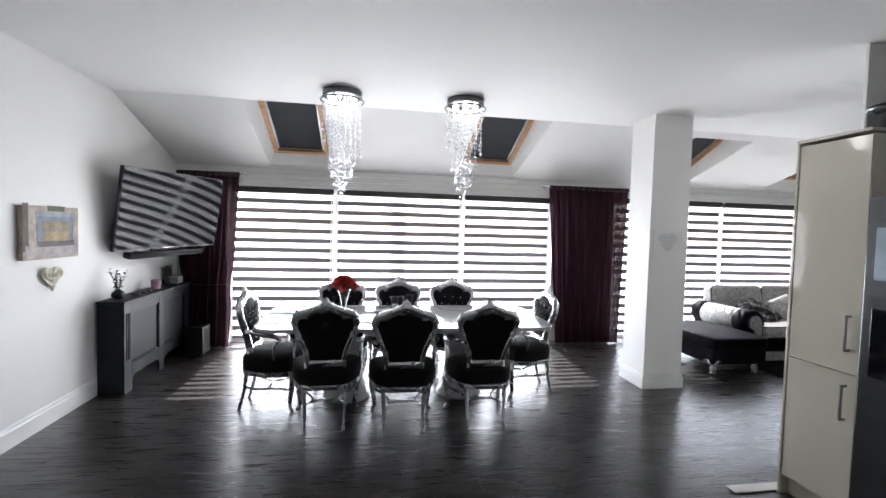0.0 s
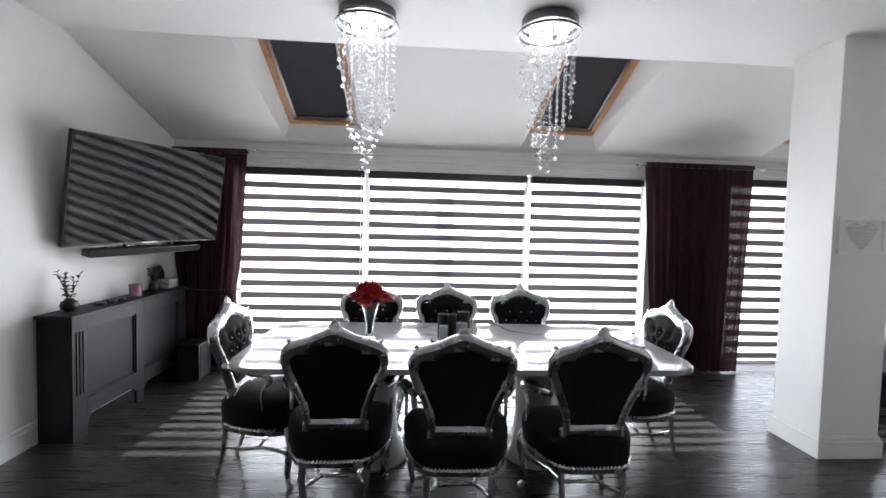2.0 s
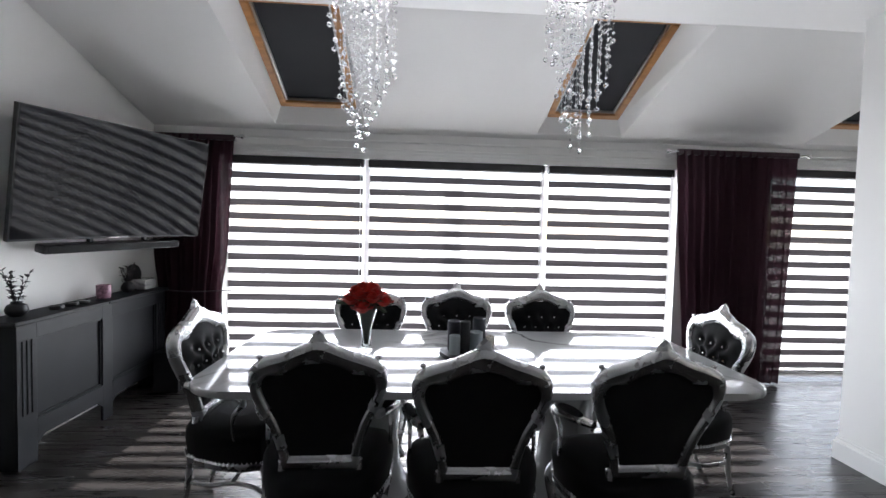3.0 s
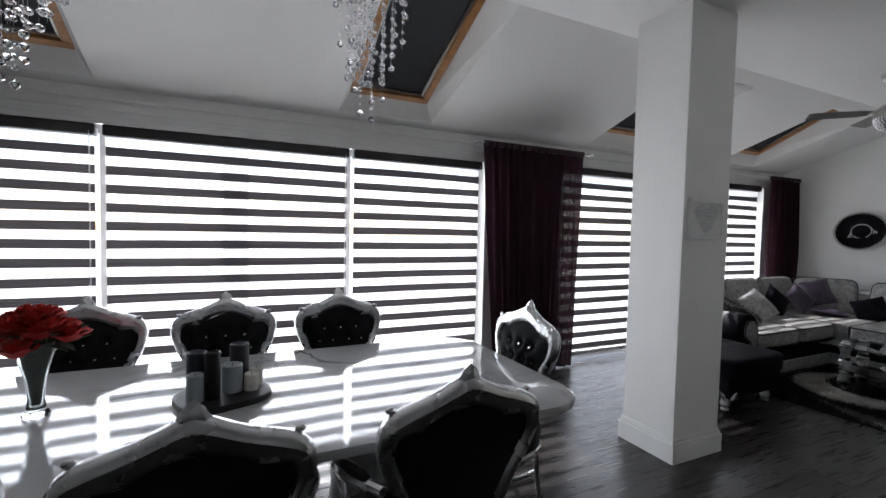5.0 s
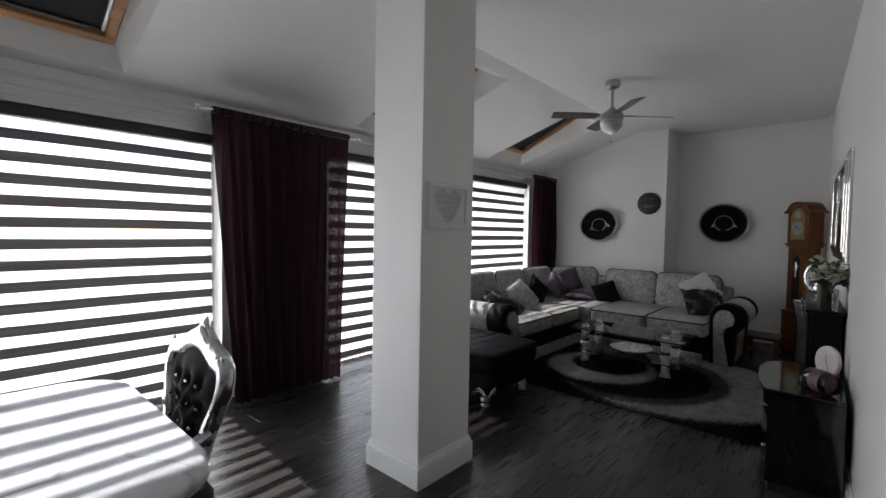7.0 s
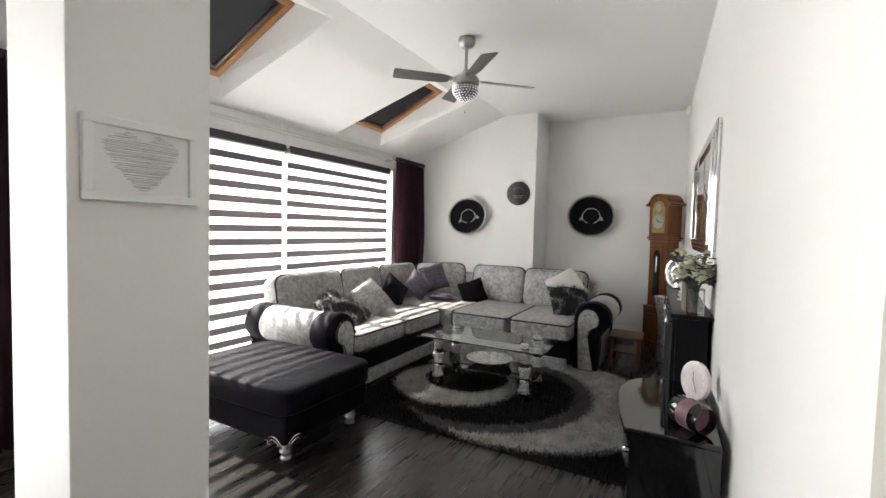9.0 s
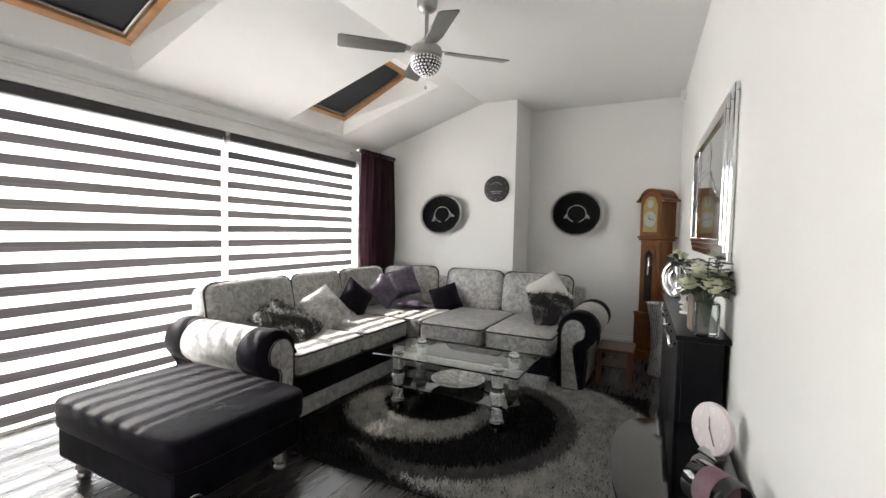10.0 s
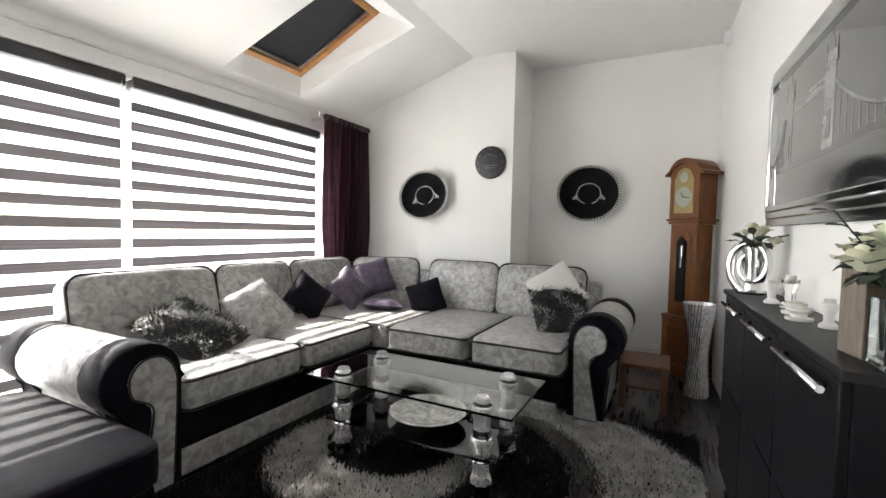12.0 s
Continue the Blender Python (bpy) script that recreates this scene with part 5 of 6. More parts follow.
def wall_clock():
    t = thing("wall_clock", on_far_wall(BREAST_X - 0.002, 4.66, 1.77), "round dark slate wall clock with pale numerals", "clock")
    dark = material("slate_clock_face", (0.020, 0.020, 0.023), 0.5, vary=0.5, scale=14)
    grey = material("pale_clock_print", (0.22, 0.21, 0.20), 0.6, vary=0.2)
    bm = bmesh.new()
    lathe(bm, [(0, 0), (0.146, 0), (0.149, 0.006), (0.147, 0.020), (0.140, 0.024), (0.0, 0.022)], 44)
    part("face", bm, dark, t)
    for k in range(12):
        a = math.pi / 6 * k
        cu = bpy.data.curves.new("numeral", "FONT")
        cu.body, cu.size, cu.align_x, cu.align_y, cu.extrude = str(12 if k == 0 else k), 0.026, "CENTER", "CENTER", 0.0006
        cu.materials.append(grey)
        o = new("numeral", cu)
        o.parent = t
        o.location = (0.122 * math.sin(a), 0.122 * math.cos(a), 0.0246)
    bm = bmesh.new()
    tube(bm, [(0.075 * math.cos(radians(150 - 6 * k)), 0.01 + 0.06 * math.sin(radians(150 - 6 * k)), 0.0245) for k in range(21)], 0.0035, 4)
    for w, y in ((0.07, -0.03), (0.05, -0.05)):
        box(bm, -w, w, y - 0.004, y + 0.004, 0.0235, 0.0245)
    part("printed_lettering", bm, grey, t, "unreadable printed lettering")
    for a, ln, w in ((55, 0.065, 0.005), (170, 0.095, 0.0035)):
        bm = bmesh.new()
        box(bm, -w, w, -0.012, ln, 0.026, 0.0275)
        part("clock_hand", bm, BLACK, t, "", Matrix.Rotation(radians(-a), 4, "Z"))


wall_clock()

CLOCK_WOOD = material("polished_mahogany", (0.15, 0.052, 0.014), 0.34, vary=0.35, scale=5, fine=40, bump=0.05, dist=0.002, stretch=(8, 8, 1), spec=0.35)
BRASS = material("polished_brass", (0.34, 0.27, 0.12), 0.32, 0.85, vary=0.1, bump=0)
DIAL = material("silvered_dial", (0.36, 0.37, 0.33), 0.5, 0.0, vary=0.1)


def longcase_clock():
    t = thing("longcase_clock", pose(8.02, 3.01, 0, 0, 0, -132) @ Matrix.Diagonal((0.94, 0.94, 1.0, 1.0)), "tall polished wooden longcase clock with an arched brass dial", "clock")
    # local: front looks along -y
    def bx(name, w, d, z0, z1, bev=0.004, mat=CLOCK_WOOD, yo=0.0):
        return part(name, boxed(-w / 2, w / 2, -d / 2 + yo, d / 2 + yo, z0, z1, bevel=bev), mat, t)
    bx("foot_plinth", 0.36, 0.25, 0, 0.09, 0.006)
    bx("base", 0.33, 0.23, 0.09, 0.46)
    bx("base_moulding", 0.35, 0.245, 0.455, 0.485, 0.01)
    bx("trunk", 0.255, 0.19, 0.485, 1.23)
    bx("trunk_moulding", 0.30, 0.22, 1.23, 1.255, 0.008)
    bx("hood_sill", 0.33, 0.235, 1.255, 1.275, 0.006)
    # hood with an arched head
    bm = bmesh.new()
    arch = [(-0.145, 1.275), (0.145, 1.275), (0.145, 1.62)] + [(0.145 * math.cos(radians(a)), 1.62 + 0.10 * math.sin(radians(a))) for a in range(15, 180, 15)] + [(-0.145, 1.62)]
    prism(bm, arch, -0.105, 0.105, "y", 0.004, 1)
    part("hood", bm, CLOCK_WOOD, t)
    bm = bmesh.new()
    cap = [(-0.19, 1.625), (-0.19, 1.645), (-0.15, 1.66)] + [(0.150 * math.cos(radians(a)), 1.645 + 0.115 * math.sin(radians(a))) for a in range(170, 5, -11)] + [(0.15, 1.66), (0.19, 1.645), (0.19, 1.625), (0.150, 1.625)] + [(0.150 * math.cos(radians(a)), 1.622 + 0.10 * math.sin(radians(a))) for a in range(10, 175, 11)] + [(-0.150, 1.625)]
    prism(bm, cap, -0.125, 0.115, "y", 0.004, 1)
    part("hood_cornice", bm, CLOCK_WOOD, t, "overhanging arched cornice")
    bm = bmesh.new()
    face = [(-0.095, 1.32), (0.095, 1.32), (0.095, 1.60)] + [(0.080 * math.cos(radians(a)), 1.605 + 0.075 * math.sin(radians(a))) for a in range(0, 181, 15)] + [(-0.095, 1.60)]
    prism(bm, face, -0.110, -0.105, "y")
    dial = part("dial_plate", bm, BRASS, t, "arched brass dial plate")
    bm = bmesh.new()
    lathe(bm, [(0, 0), (0.080, 0), (0.080, 0.003), (0.058, 0.003), (0.058, 0.0015), (0, 0.0015)], 32)
    part("chapter_ring", bm, DIAL, dial, "silvered chapter ring", Matrix.Translation((0, -0.110, 1.45)) @ Matrix.Rotation(radians(90), 4, "X"))
    bm = bmesh.new()
    lathe(bm, [(0, 0), (0.042, 0), (0.042, 0.003), (0, 0.004)], 24)
    part("moon_disc", bm, DIAL, dial, "", Matrix.Translation((0, -0.110, 1.605)) @ Matrix.Rotation(radians(90), 4, "X"))
    for a, ln in ((-40, 0.045), (100, 0.065)):
        part("clock_hand", boxed(-0.003, 0.003, -0.117, -0.115, -0.01, ln), BLACK, dial, "", Matrix.Translation((0, 0, 1.45)) @ Matrix.Rotation(radians(a), 4, "Y"))
    bm = bmesh.new()
    prism(bm, [(-0.085, 0.53), (0.085, 0.53), (0.085, 1.13), (0.045, 1.18), (0.0, 1.195), (-0.045, 1.18), (-0.085, 1.13)], -0.104, -0.094, "y", 0.003, 1)
    door = part("trunk_door", bm, CLOCK_WOOD, t)
    bm = bmesh.new()
    prism(bm, [(-0.05, 0.60), (0.05, 0.60), (0.05, 1.09), (0.0, 1.135), (-0.05, 1.09)], -0.107, -0.103, "y")
    part("door_glass", bm, BLACK_GLOSS, door, "dark glass")
    part("pendulum_weight", boxed(-0.010, 0.010, -0.111, -0.107, 0.88, 1.06, bevel=0.004), CHROME, door, "bright metal weight")
    part("base_panel", boxed(-0.11, 0.11, -0.121, -0.113, 0.15, 0.40, bevel=0.006), CLOCK_WOOD, t)


longcase_clock()
RW_TURN = math.degrees(math.atan2(RW_B[1] - RW_A[1], RW_B[0] - RW_A[0]))


def by_wall(x, out, z, turn=0):
    """A place by the south wall: x along the room, out from the wall's face."""
    return pose(x, RW_A[1] + (x - RW_A[0]) * math.tan(radians(RW_TURN)) + out, z, 0, 0, RW_TURN + turn)


sensor = thing("alarm_sensor", by_wall(7.95, 0.006, 2.66), "small white alarm sensor in the corner under the ceiling", "sensor")
part("body", boxed(-0.03, 0.03, -0.005, 0.04, -0.05, 0.05, bevel=0.012), UPVC, sensor)
part("lens", boxed(-0.02, 0.02, 0.036, 0.044, -0.035, 0.005, bevel=0.004), GLOSS, sensor)

OAK = material("reddish_wood", (0.10, 0.036, 0.016), 0.4, vary=0.3, scale=6, fine=40, bump=0.06, stretch=(1, 8, 8))
stool = thing("side_stool", pose(7.16, 3.28, 0), "low reddish wooden side stool beside the sofa", "stool")
part("top", boxed(-0.18, 0.18, -0.15, 0.15, 0.27, 0.30, bevel=0.006), OAK, stool)
for sx in (-1, 1):
    for sy in (-1, 1):
        part("leg", boxed(sx * 0.155 - 0.018, sx * 0.155 + 0.018, sy * 0.125 - 0.018, sy * 0.125 + 0.018, 0, 0.27, bevel=0.003), OAK, stool)
for sy in (-1, 1):
    part("rail", boxed(-0.138, 0.138, sy * 0.125 - 0.01, sy * 0.125 + 0.01, 0.10, 0.13, bevel=0.003), OAK, stool)
part("shelf", boxed(-0.14, 0.14, -0.115, 0.115, 0.131, 0.143), OAK, stool)

# ---- along the living room's south wall ----
BLACK_PAINT = material("black_satin_paint", (0.006, 0.006, 0.008), 0.40, vary=0.2, scale=4, fine=80, bump=0.04, dist=0.002, spec=0.16)


def shoe_cabinet():
    t = thing("shoe_cabinet", by_wall(4.98, 0.021, 0), "slim black cabinet with flap doors and long chrome handles", "cabinet")
    L, D, Hh = 1.37, 0.165, 0.872
    part("carcass", boxed(0.01, L - 0.01, 0, D - 0.02, 0.05, Hh, bevel=0.003), BLACK_PAINT, t)
    part("plinth", boxed(0.02, L - 0.02, 0.0, D - 0.035, 0, 0.05), BLACK_PAINT, t)
    part("top_board", boxed(-0.012, L + 0.01, -0.02, D + 0.008, Hh, Hh + 0.022, bevel=0.004), BLACK_PAINT, t, "black top board")
    n = 3
    for k in range(n):
        a, b = 0.012 + k * (L - 0.024) / n, 0.012 + (k + 1) * (L - 0.024) / n - 0.004
        for z0, z1 in ((0.06, 0.462), (0.468, Hh - 0.006)):
            d = part("flap_door", boxed(a, b, D - 0.02, D, z0, z1, bevel=0.004), BLACK_PAINT, t)
            bm = bmesh.new()
            tube(bm, [(a + 0.03, D + 0.022, z1 - 0.028), (b - 0.065, D + 0.022, z1 - 0.028)], 0.0085, 8)
            for x in (a + 0.07, b - 0.105):
                tube(bm, [(x, D, z1 - 0.028), (x, D + 0.022, z1 - 0.028)], 0.005, 6)
            if z0 > 0.4:
                part("bar_handle", bm, CHROME, d, "long chrome bar handle")
            else:
                bm.free()
    return t


shoe_cabinet()


def bridge_picture():
    t = thing("bridge_picture", by_wall(5.07, 0.002, 1.19), "grey glazed picture of a towered bridge in a stepped mirror frame", "picture")
    W, Hh = 1.41, 0.72
    mirror = material("mirror_glass", (0.80, 0.81, 0.81), 0.10, 1.0, vary=0.01, bump=0)
    ground = material("grey_print", (0.080, 0.080, 0.083), 0.06, vary=0.35, scale=3, fine=9, bump=0, coat=1.0, spec=0.8)
    pale = material("pale_print", (0.27, 0.27, 0.275), 0.08, vary=0.4, scale=8, fine=40, bump=0, coat=1.0)
    deep = material("dark_print", (0.035, 0.035, 0.038), 0.06, vary=0.3, bump=0, coat=1.0)
    part("print", boxed(0.09, W - 0.09, 0.0, 0.022, 0.09, Hh - 0.09), ground, t, "grey night print of a bridge")
    part("backing", boxed(0.01, W - 0.01, -0.001, 0.012, 0.01, Hh - 0.01), BLACK, t)
    for k, (o, w, y) in enumerate(((0.0, 0.034, 0.018), (0.034, 0.030, 0.028), (0.064, 0.028, 0.038))):
        a0, a1, b0, b1 = o, W - o, o, Hh - o
        for d in ((a0, a1, b0, b0 + w), (a0, a1, b1 - w, b1), (a0, a0 + w, b0 + w, b1 - w), (a1 - w, a1, b0 + w, b1 - w)):
            part("mirror_strip", boxed(d[0], d[1], 0.0, y, d[2], d[3], bevel=0.004, seg=1), mirror, t, "bevelled mirror strip", smooth=False)
    # the bridge: two towers, walkways, deck, chains; the picture reads from its far end
    bm = bmesh.new()
    for x in (0.64, 1.08):
        box(bm, x - 0.045, x + 0.045, 0.022, 0.0235, 0.24, 0.50)
        prism(bm, [(x - 0.05, 0.50), (x + 0.05, 0.50), (x + 0.028, 0.55), (x, 0.62), (x - 0.028, 0.55)], 0.022, 0.0235, "y")
        for s in (-0.045, 0.045):
            prism(bm, [(x + s - 0.010, 0.50), (x + s + 0.010, 0.50), (x + s, 0.58)], 0.0235, 0.0245, "y")
    for z in (0.44, 0.47):
        box(bm, 0.685, 1.035, 0.022, 0.0233, z, z + 0.012)
    for a, b, s in ((0.12, 0.595, 1), (1.125, 1.30, -1)):
        pts = [(a + (b - a) * k / 10, 0, 0.27 + 0.17 * ((k / 10 if s > 0 else 1 - k / 10) ** 2)) for k in range(11)]
        tube(bm, [(x, 0.0225, z) for x, _, z in pts], 0.006, 4)
        for x, _, z in pts[1:-1]:
            box(bm, x - 0.0015, x + 0.0015, 0.022, 0.023, 0.25, z)
    part("bridge_drawing", bm, pale, t, "pale drawn bridge with two towers", smooth=False)
    bm = bmesh.new()
    box(bm, 0.10, W - 0.10, 0.022, 0.0232, 0.225, 0.25)
    prism(bm, [(0.12, 0.10), (0.50, 0.10), (0.40, 0.17), (0.20, 0.16)], 0.022, 0.0232, "y")
    for x in (0.64, 1.08):
        box(bm, x - 0.02, x + 0.02, 0.0236, 0.0246, 0.27, 0.36)
    part("bridge_shadow_drawing", bm, deep, t, "dark drawn deck and water", smooth=False)
    return t


bridge_picture()


def tv_stand():
    t = thing("media_unit", by_wall(4.235, 0.03, 0), "low black gloss media unit with a bowed front", "media unit")
    top = [(0, 0), (0.73, 0), (0.73, 0.20), (0.715, 0.25), (0.68, 0.305), (0.62, 0.345), (0.54, 0.368), (0.45, 0.374), (0.30, 0.368), (0.15, 0.354), (0, 0.328)]
    body = [(x * 0.97 + 0.015, y * 0.94) for x, y in top]
    bm = bmesh.new()
    prism(bm, top, 0.528, 0.550, "z", 0.006, 2)
    part("top", bm, BLACK_GLOSS, t, "glossy black top")
    bm = bmesh.new()
    prism(bm, body, 0.05, 0.526, "z", 0.004, 1)
    part("body", bm, BLACK_GLOSS, t)
    bm = bmesh.new()
    prism(bm, [(x * 0.94 + 0.03, y * 0.9) for x, y in top], 0.0, 0.05, "z")
    part("plinth", bm, BLACK, t)
    for z in (0.22, 0.44):
        bm = bmesh.new()
        lathe(bm, [(0, 0), (0.012, 0.0), (0.015, 0.012), (0.009, 0.02), (0, 0.022)], 12)
        part("knob", bm, CHROME, t, "chrome knob", Matrix.Translation((0.06, 0.312, z)) @ Matrix.Rotation(radians(-90), 4, "X"))


tv_stand()
PINKFACE = material("pale_pink_clock_face", (0.66, 0.59, 0.60), 0.4, vary=0.04)
WHITE = material("white_glaze", (0.75, 0.74, 0.72), 0.3, vary=0.05)
mclock = thing("mantel_clock", by_wall(4.705, 0.088, 0.5505, 214) @ Matrix.Scale(0.86, 4), "round pale pink clock with white numerals on a small stand", "clock")
bm = bmesh.new()
lathe(bm, [(0, -0.014), (0.090, -0.014), (0.099, -0.010), (0.101, 0.0), (0.099, 0.012), (0.094, 0.014), (0, 0.012)], 36)
cface = part("face", bm, PINKFACE, mclock, "", Matrix.Translation((0, 0, 0.105)) @ Matrix.Rotation(radians(84), 4, "X"))
bm = bmesh.new()
prism(bm, [(-0.05, 0), (0.05, 0), (0.02, 0.03), (-0.02, 0.03)], -0.025, 0.03, "y", 0.004, 1)
part("stand", bm, NICKEL, mclock)
for k in range(12):
    a = math.pi / 6 * k
    cu = bpy.data.curves.new("numeral", "FONT")
    cu.body, cu.size, cu.align_x, cu.align_y, cu.extrude = str(12 if k == 0 else k), 0.029, "CENTER", "CENTER", 0.0006
    cu.materials.append(WHITE)
    o = new("numeral", cu)
    o.parent = cface
    o.location = (0.074 * math.sin(a), 0.074 * math.cos(a), 0.0142)
for a, ln in ((-10, 0.045), (150, 0.066)):
    part("clock_hand", boxed(-0.0016, 0.0016, -0.008, ln, 0.0145, 0.0155), BLACK, cface, "", Matrix.Rotation(radians(-a), 4, "Z"))
jar = thing("candle_jar", by_wall(4.335, 0.115, 0.5505, 40) @ Matrix.Scale(0.92, 4), "dark glass candle jar with a pink label lying on its side", "candle jar")
lay = Matrix.Translation((0, 0, 0.0625)) @ Matrix.Diagonal((1.0, 1.17, 1.17, 1.0)) @ Matrix.Rotation(radians(-90), 4, "Y")
bm = bmesh.new()
lathe(bm, [(0, -0.09), (0.046, -0.09), (0.052, -0.082), (0.052, 0.045), (0.046, 0.060), (0.044, 0.060), (0.048, 0.04), (0.048, -0.078), (0, -0.080)], 28)
part("glass", bm, BLACK_GLOSS, jar, "", lay)
bm = bmesh.new()
lathe(bm, [(0.0525, -0.042), (0.0532, -0.040), (0.0532, 0.018), (0.0525, 0.02)], 28)
part("label", bm, material("pink_paper_label", (0.16, 0.085, 0.11), 0.5, vary=0.3, scale=20), jar, "pink and violet paper label", lay)

# ---- flowers and ornaments ----
LEAF = material("green_leaf", (0.045, 0.075, 0.035), 0.5, vary=0.4, scale=20)
EUCA = material("grey_green_leaf", (0.045, 0.060, 0.045), 0.6, vary=0.4, scale=20)
ROSE_WHITE = material("ivory_petal", (0.68, 0.68, 0.52), 0.6, vary=0.12, scale=30)
ROSE_RED = material("red_petal", (0.50, 0.030, 0.022), 0.55, vary=0.35, scale=25)


def rose(bm, c, r, rnd, up=Vector((0, 0, 1))):
    """Cupped, rolled petals in four turns round a bud."""
    for ring_i, (n, rr, h, op) in enumerate(((3, 0.22, 0.62, 0.0), (4, 0.45, 0.58, 0.12), (5, 0.72, 0.46, 0.35), (6, 0.98, 0.26, 0.75))):
        for k in range(n):
            a = 2 * math.pi * (k + 0.37 * ring_i) / n + rnd.uniform(-0.15, 0.15)
            span = 2.6 * math.pi / n / 2
            rows = []
            for j in range(4):
                v = j / 3
                rad = r * rr * (0.30 + 0.85 * v ** 0.7 - 0.12 * v * v + op * 0.25 * v ** 3)
                z = r * (-0.55 + (h + 0.55) * v ** 0.8 - op * 0.22 * v ** 4)
                row = []
                for i in range(5):
                    u = i / 2 - 1
                    b = a + span * u * (0.55 + 0.45 * math.sin(math.pi * min(1, v * 0.8 + 0.1)))
                    row.append(bm.verts.new(c + Vector((math.cos(b), math.sin(b), 0)) * rad * (1 - 0.05 * u * u) + up * (z - r * 0.16 * u * u * v + r * rnd.uniform(-0.015, 0.015))))
                rows.append(row)
            for p, q in zip(rows, rows[1:]):
                for i in range(4):
                    bm.faces.new((p[i], p[i + 1], q[i + 1], q[i]))


def leaf(bm, p, d, ln, w, rnd):
    d = Vector(d).normalized()
    s = d.cross(Vector((rnd.uniform(-0.3, 0.3), rnd.uniform(-0.3, 0.3), 1))).normalized()
    n = s.cross(d)
    a = [p, p + d * ln * 0.35 + s * w + n * 0.004, p + d * ln * 0.75 + s * w * 0.7, p + d * ln - n * ln * 0.15, p + d * ln * 0.75 - s * w * 0.7, p + d * ln * 0.35 - s * w + n * 0.004]
    bm.faces.new([bm.verts.new(q) for q in a])


def bouquet(parent, z, spread, count, r, petal, leaves, seed, leaf_mat=None, leaf_len=0.07, tall=0.0, label="roses"):
    rnd = random.Random(seed)
    heads, n = [], 0
    for k in range(count):
        a, q = k * 2.39996, math.sqrt((k + 0.5) / count)
        heads.append(Vector((spread * q * math.cos(a), spread * q * math.sin(a), z + tall + 0.9 * spread * (1 - q * q) + rnd.uniform(-0.012, 0.012))))
    for h in heads:
        bm = bmesh.new()
        rose(bm, h, r * rnd.uniform(0.85, 1.1), rnd)
        fl = part("bloom", bm, petal, parent, label)
        bm = bmesh.new()
        tube(bm, [h - Vector((0, 0, r * 0.3)), (h.x * 0.4, h.y * 0.4, z - 0.02), (h.x * 0.1, h.y * 0.1, z - 0.13)], 0.0025, 5)
        part("stem", bm, LEAF, fl)
    bm = bmesh.new()
    for k in range(leaves):
        a = rnd.uniform(0, 2 * math.pi)
        q = rnd.uniform(0.2, 1.0)
        p = Vector((spread * q * math.cos(a), spread * q * math.sin(a), z + tall * rnd.uniform(0.2, 1.2) + rnd.uniform(-0.02, 0.3 * spread)))
        leaf(bm, p, (math.cos(a), math.sin(a), rnd.uniform(-0.5, 0.9)), leaf_len * rnd.uniform(0.7, 1.2), leaf_len * 0.27, rnd)
    part("leaves", bm, leaf_mat or LEAF, parent, "dark green leaves", smooth=False)


vase = thing("glass_vase", pose(0.0, 4.40, 0.7505), "flared clear glass vase of red roses on the marble table", "vase")
bm = bmesh.new()
lathe(bm, [(0, 0), (0.036, 0), (0.038, 0.006), (0.026, 0.025), (0.022, 0.06), (0.028, 0.12), (0.045, 0.19), (0.062, 0.235), (0.059, 0.235), (0.042, 0.19), (0.025, 0.12), (0.018, 0.06), (0.018, 0.035), (0, 0.03)], 28)
part("glass", bm, GLASS, vase)
bm = bmesh.new()
lathe(bm, [(0, 0.036), (0.012, 0.036), (0.015, 0.06), (0.021, 0.12), (0.036, 0.19), (0.052, 0.24), (0, 0.25)], 14)
part("stem_bundle", bm, EUCA, vase, "bundled green stems")
bouquet(vase, 0.232, 0.105, 17, 0.048, ROSE_RED, 30, 3, tall=0.015, label="red silk rose")

tray = thing("candle_tray", pose(0.545, 4.335, 0.7505, 0, 0, 20), "black slate tray with rounded corners on the table", "tray")
bm = bmesh.new()
prism(bm, rounded(0.155, 0.125, 0.09), 0, 0.022, "z", 0.005, 2)
part("slab", bm, material("black_slate", (0.012, 0.012, 0.013), 0.5, vary=0.3, bump=0.15), tray)
WAX_DARK = material("slate_blue_wax", (0.030, 0.032, 0.045), 0.5, vary=0.15)
WAX_BLACK = material("black_wax", (0.010, 0.010, 0.012), 0.4, vary=0.15)
WAX_GREY = material("pale_grey_wax", (0.38, 0.42, 0.44), 0.5, vary=0.08)
WAX_WHITE = material("ivory_wax", (0.62, 0.60, 0.54), 0.5, vary=0.06)
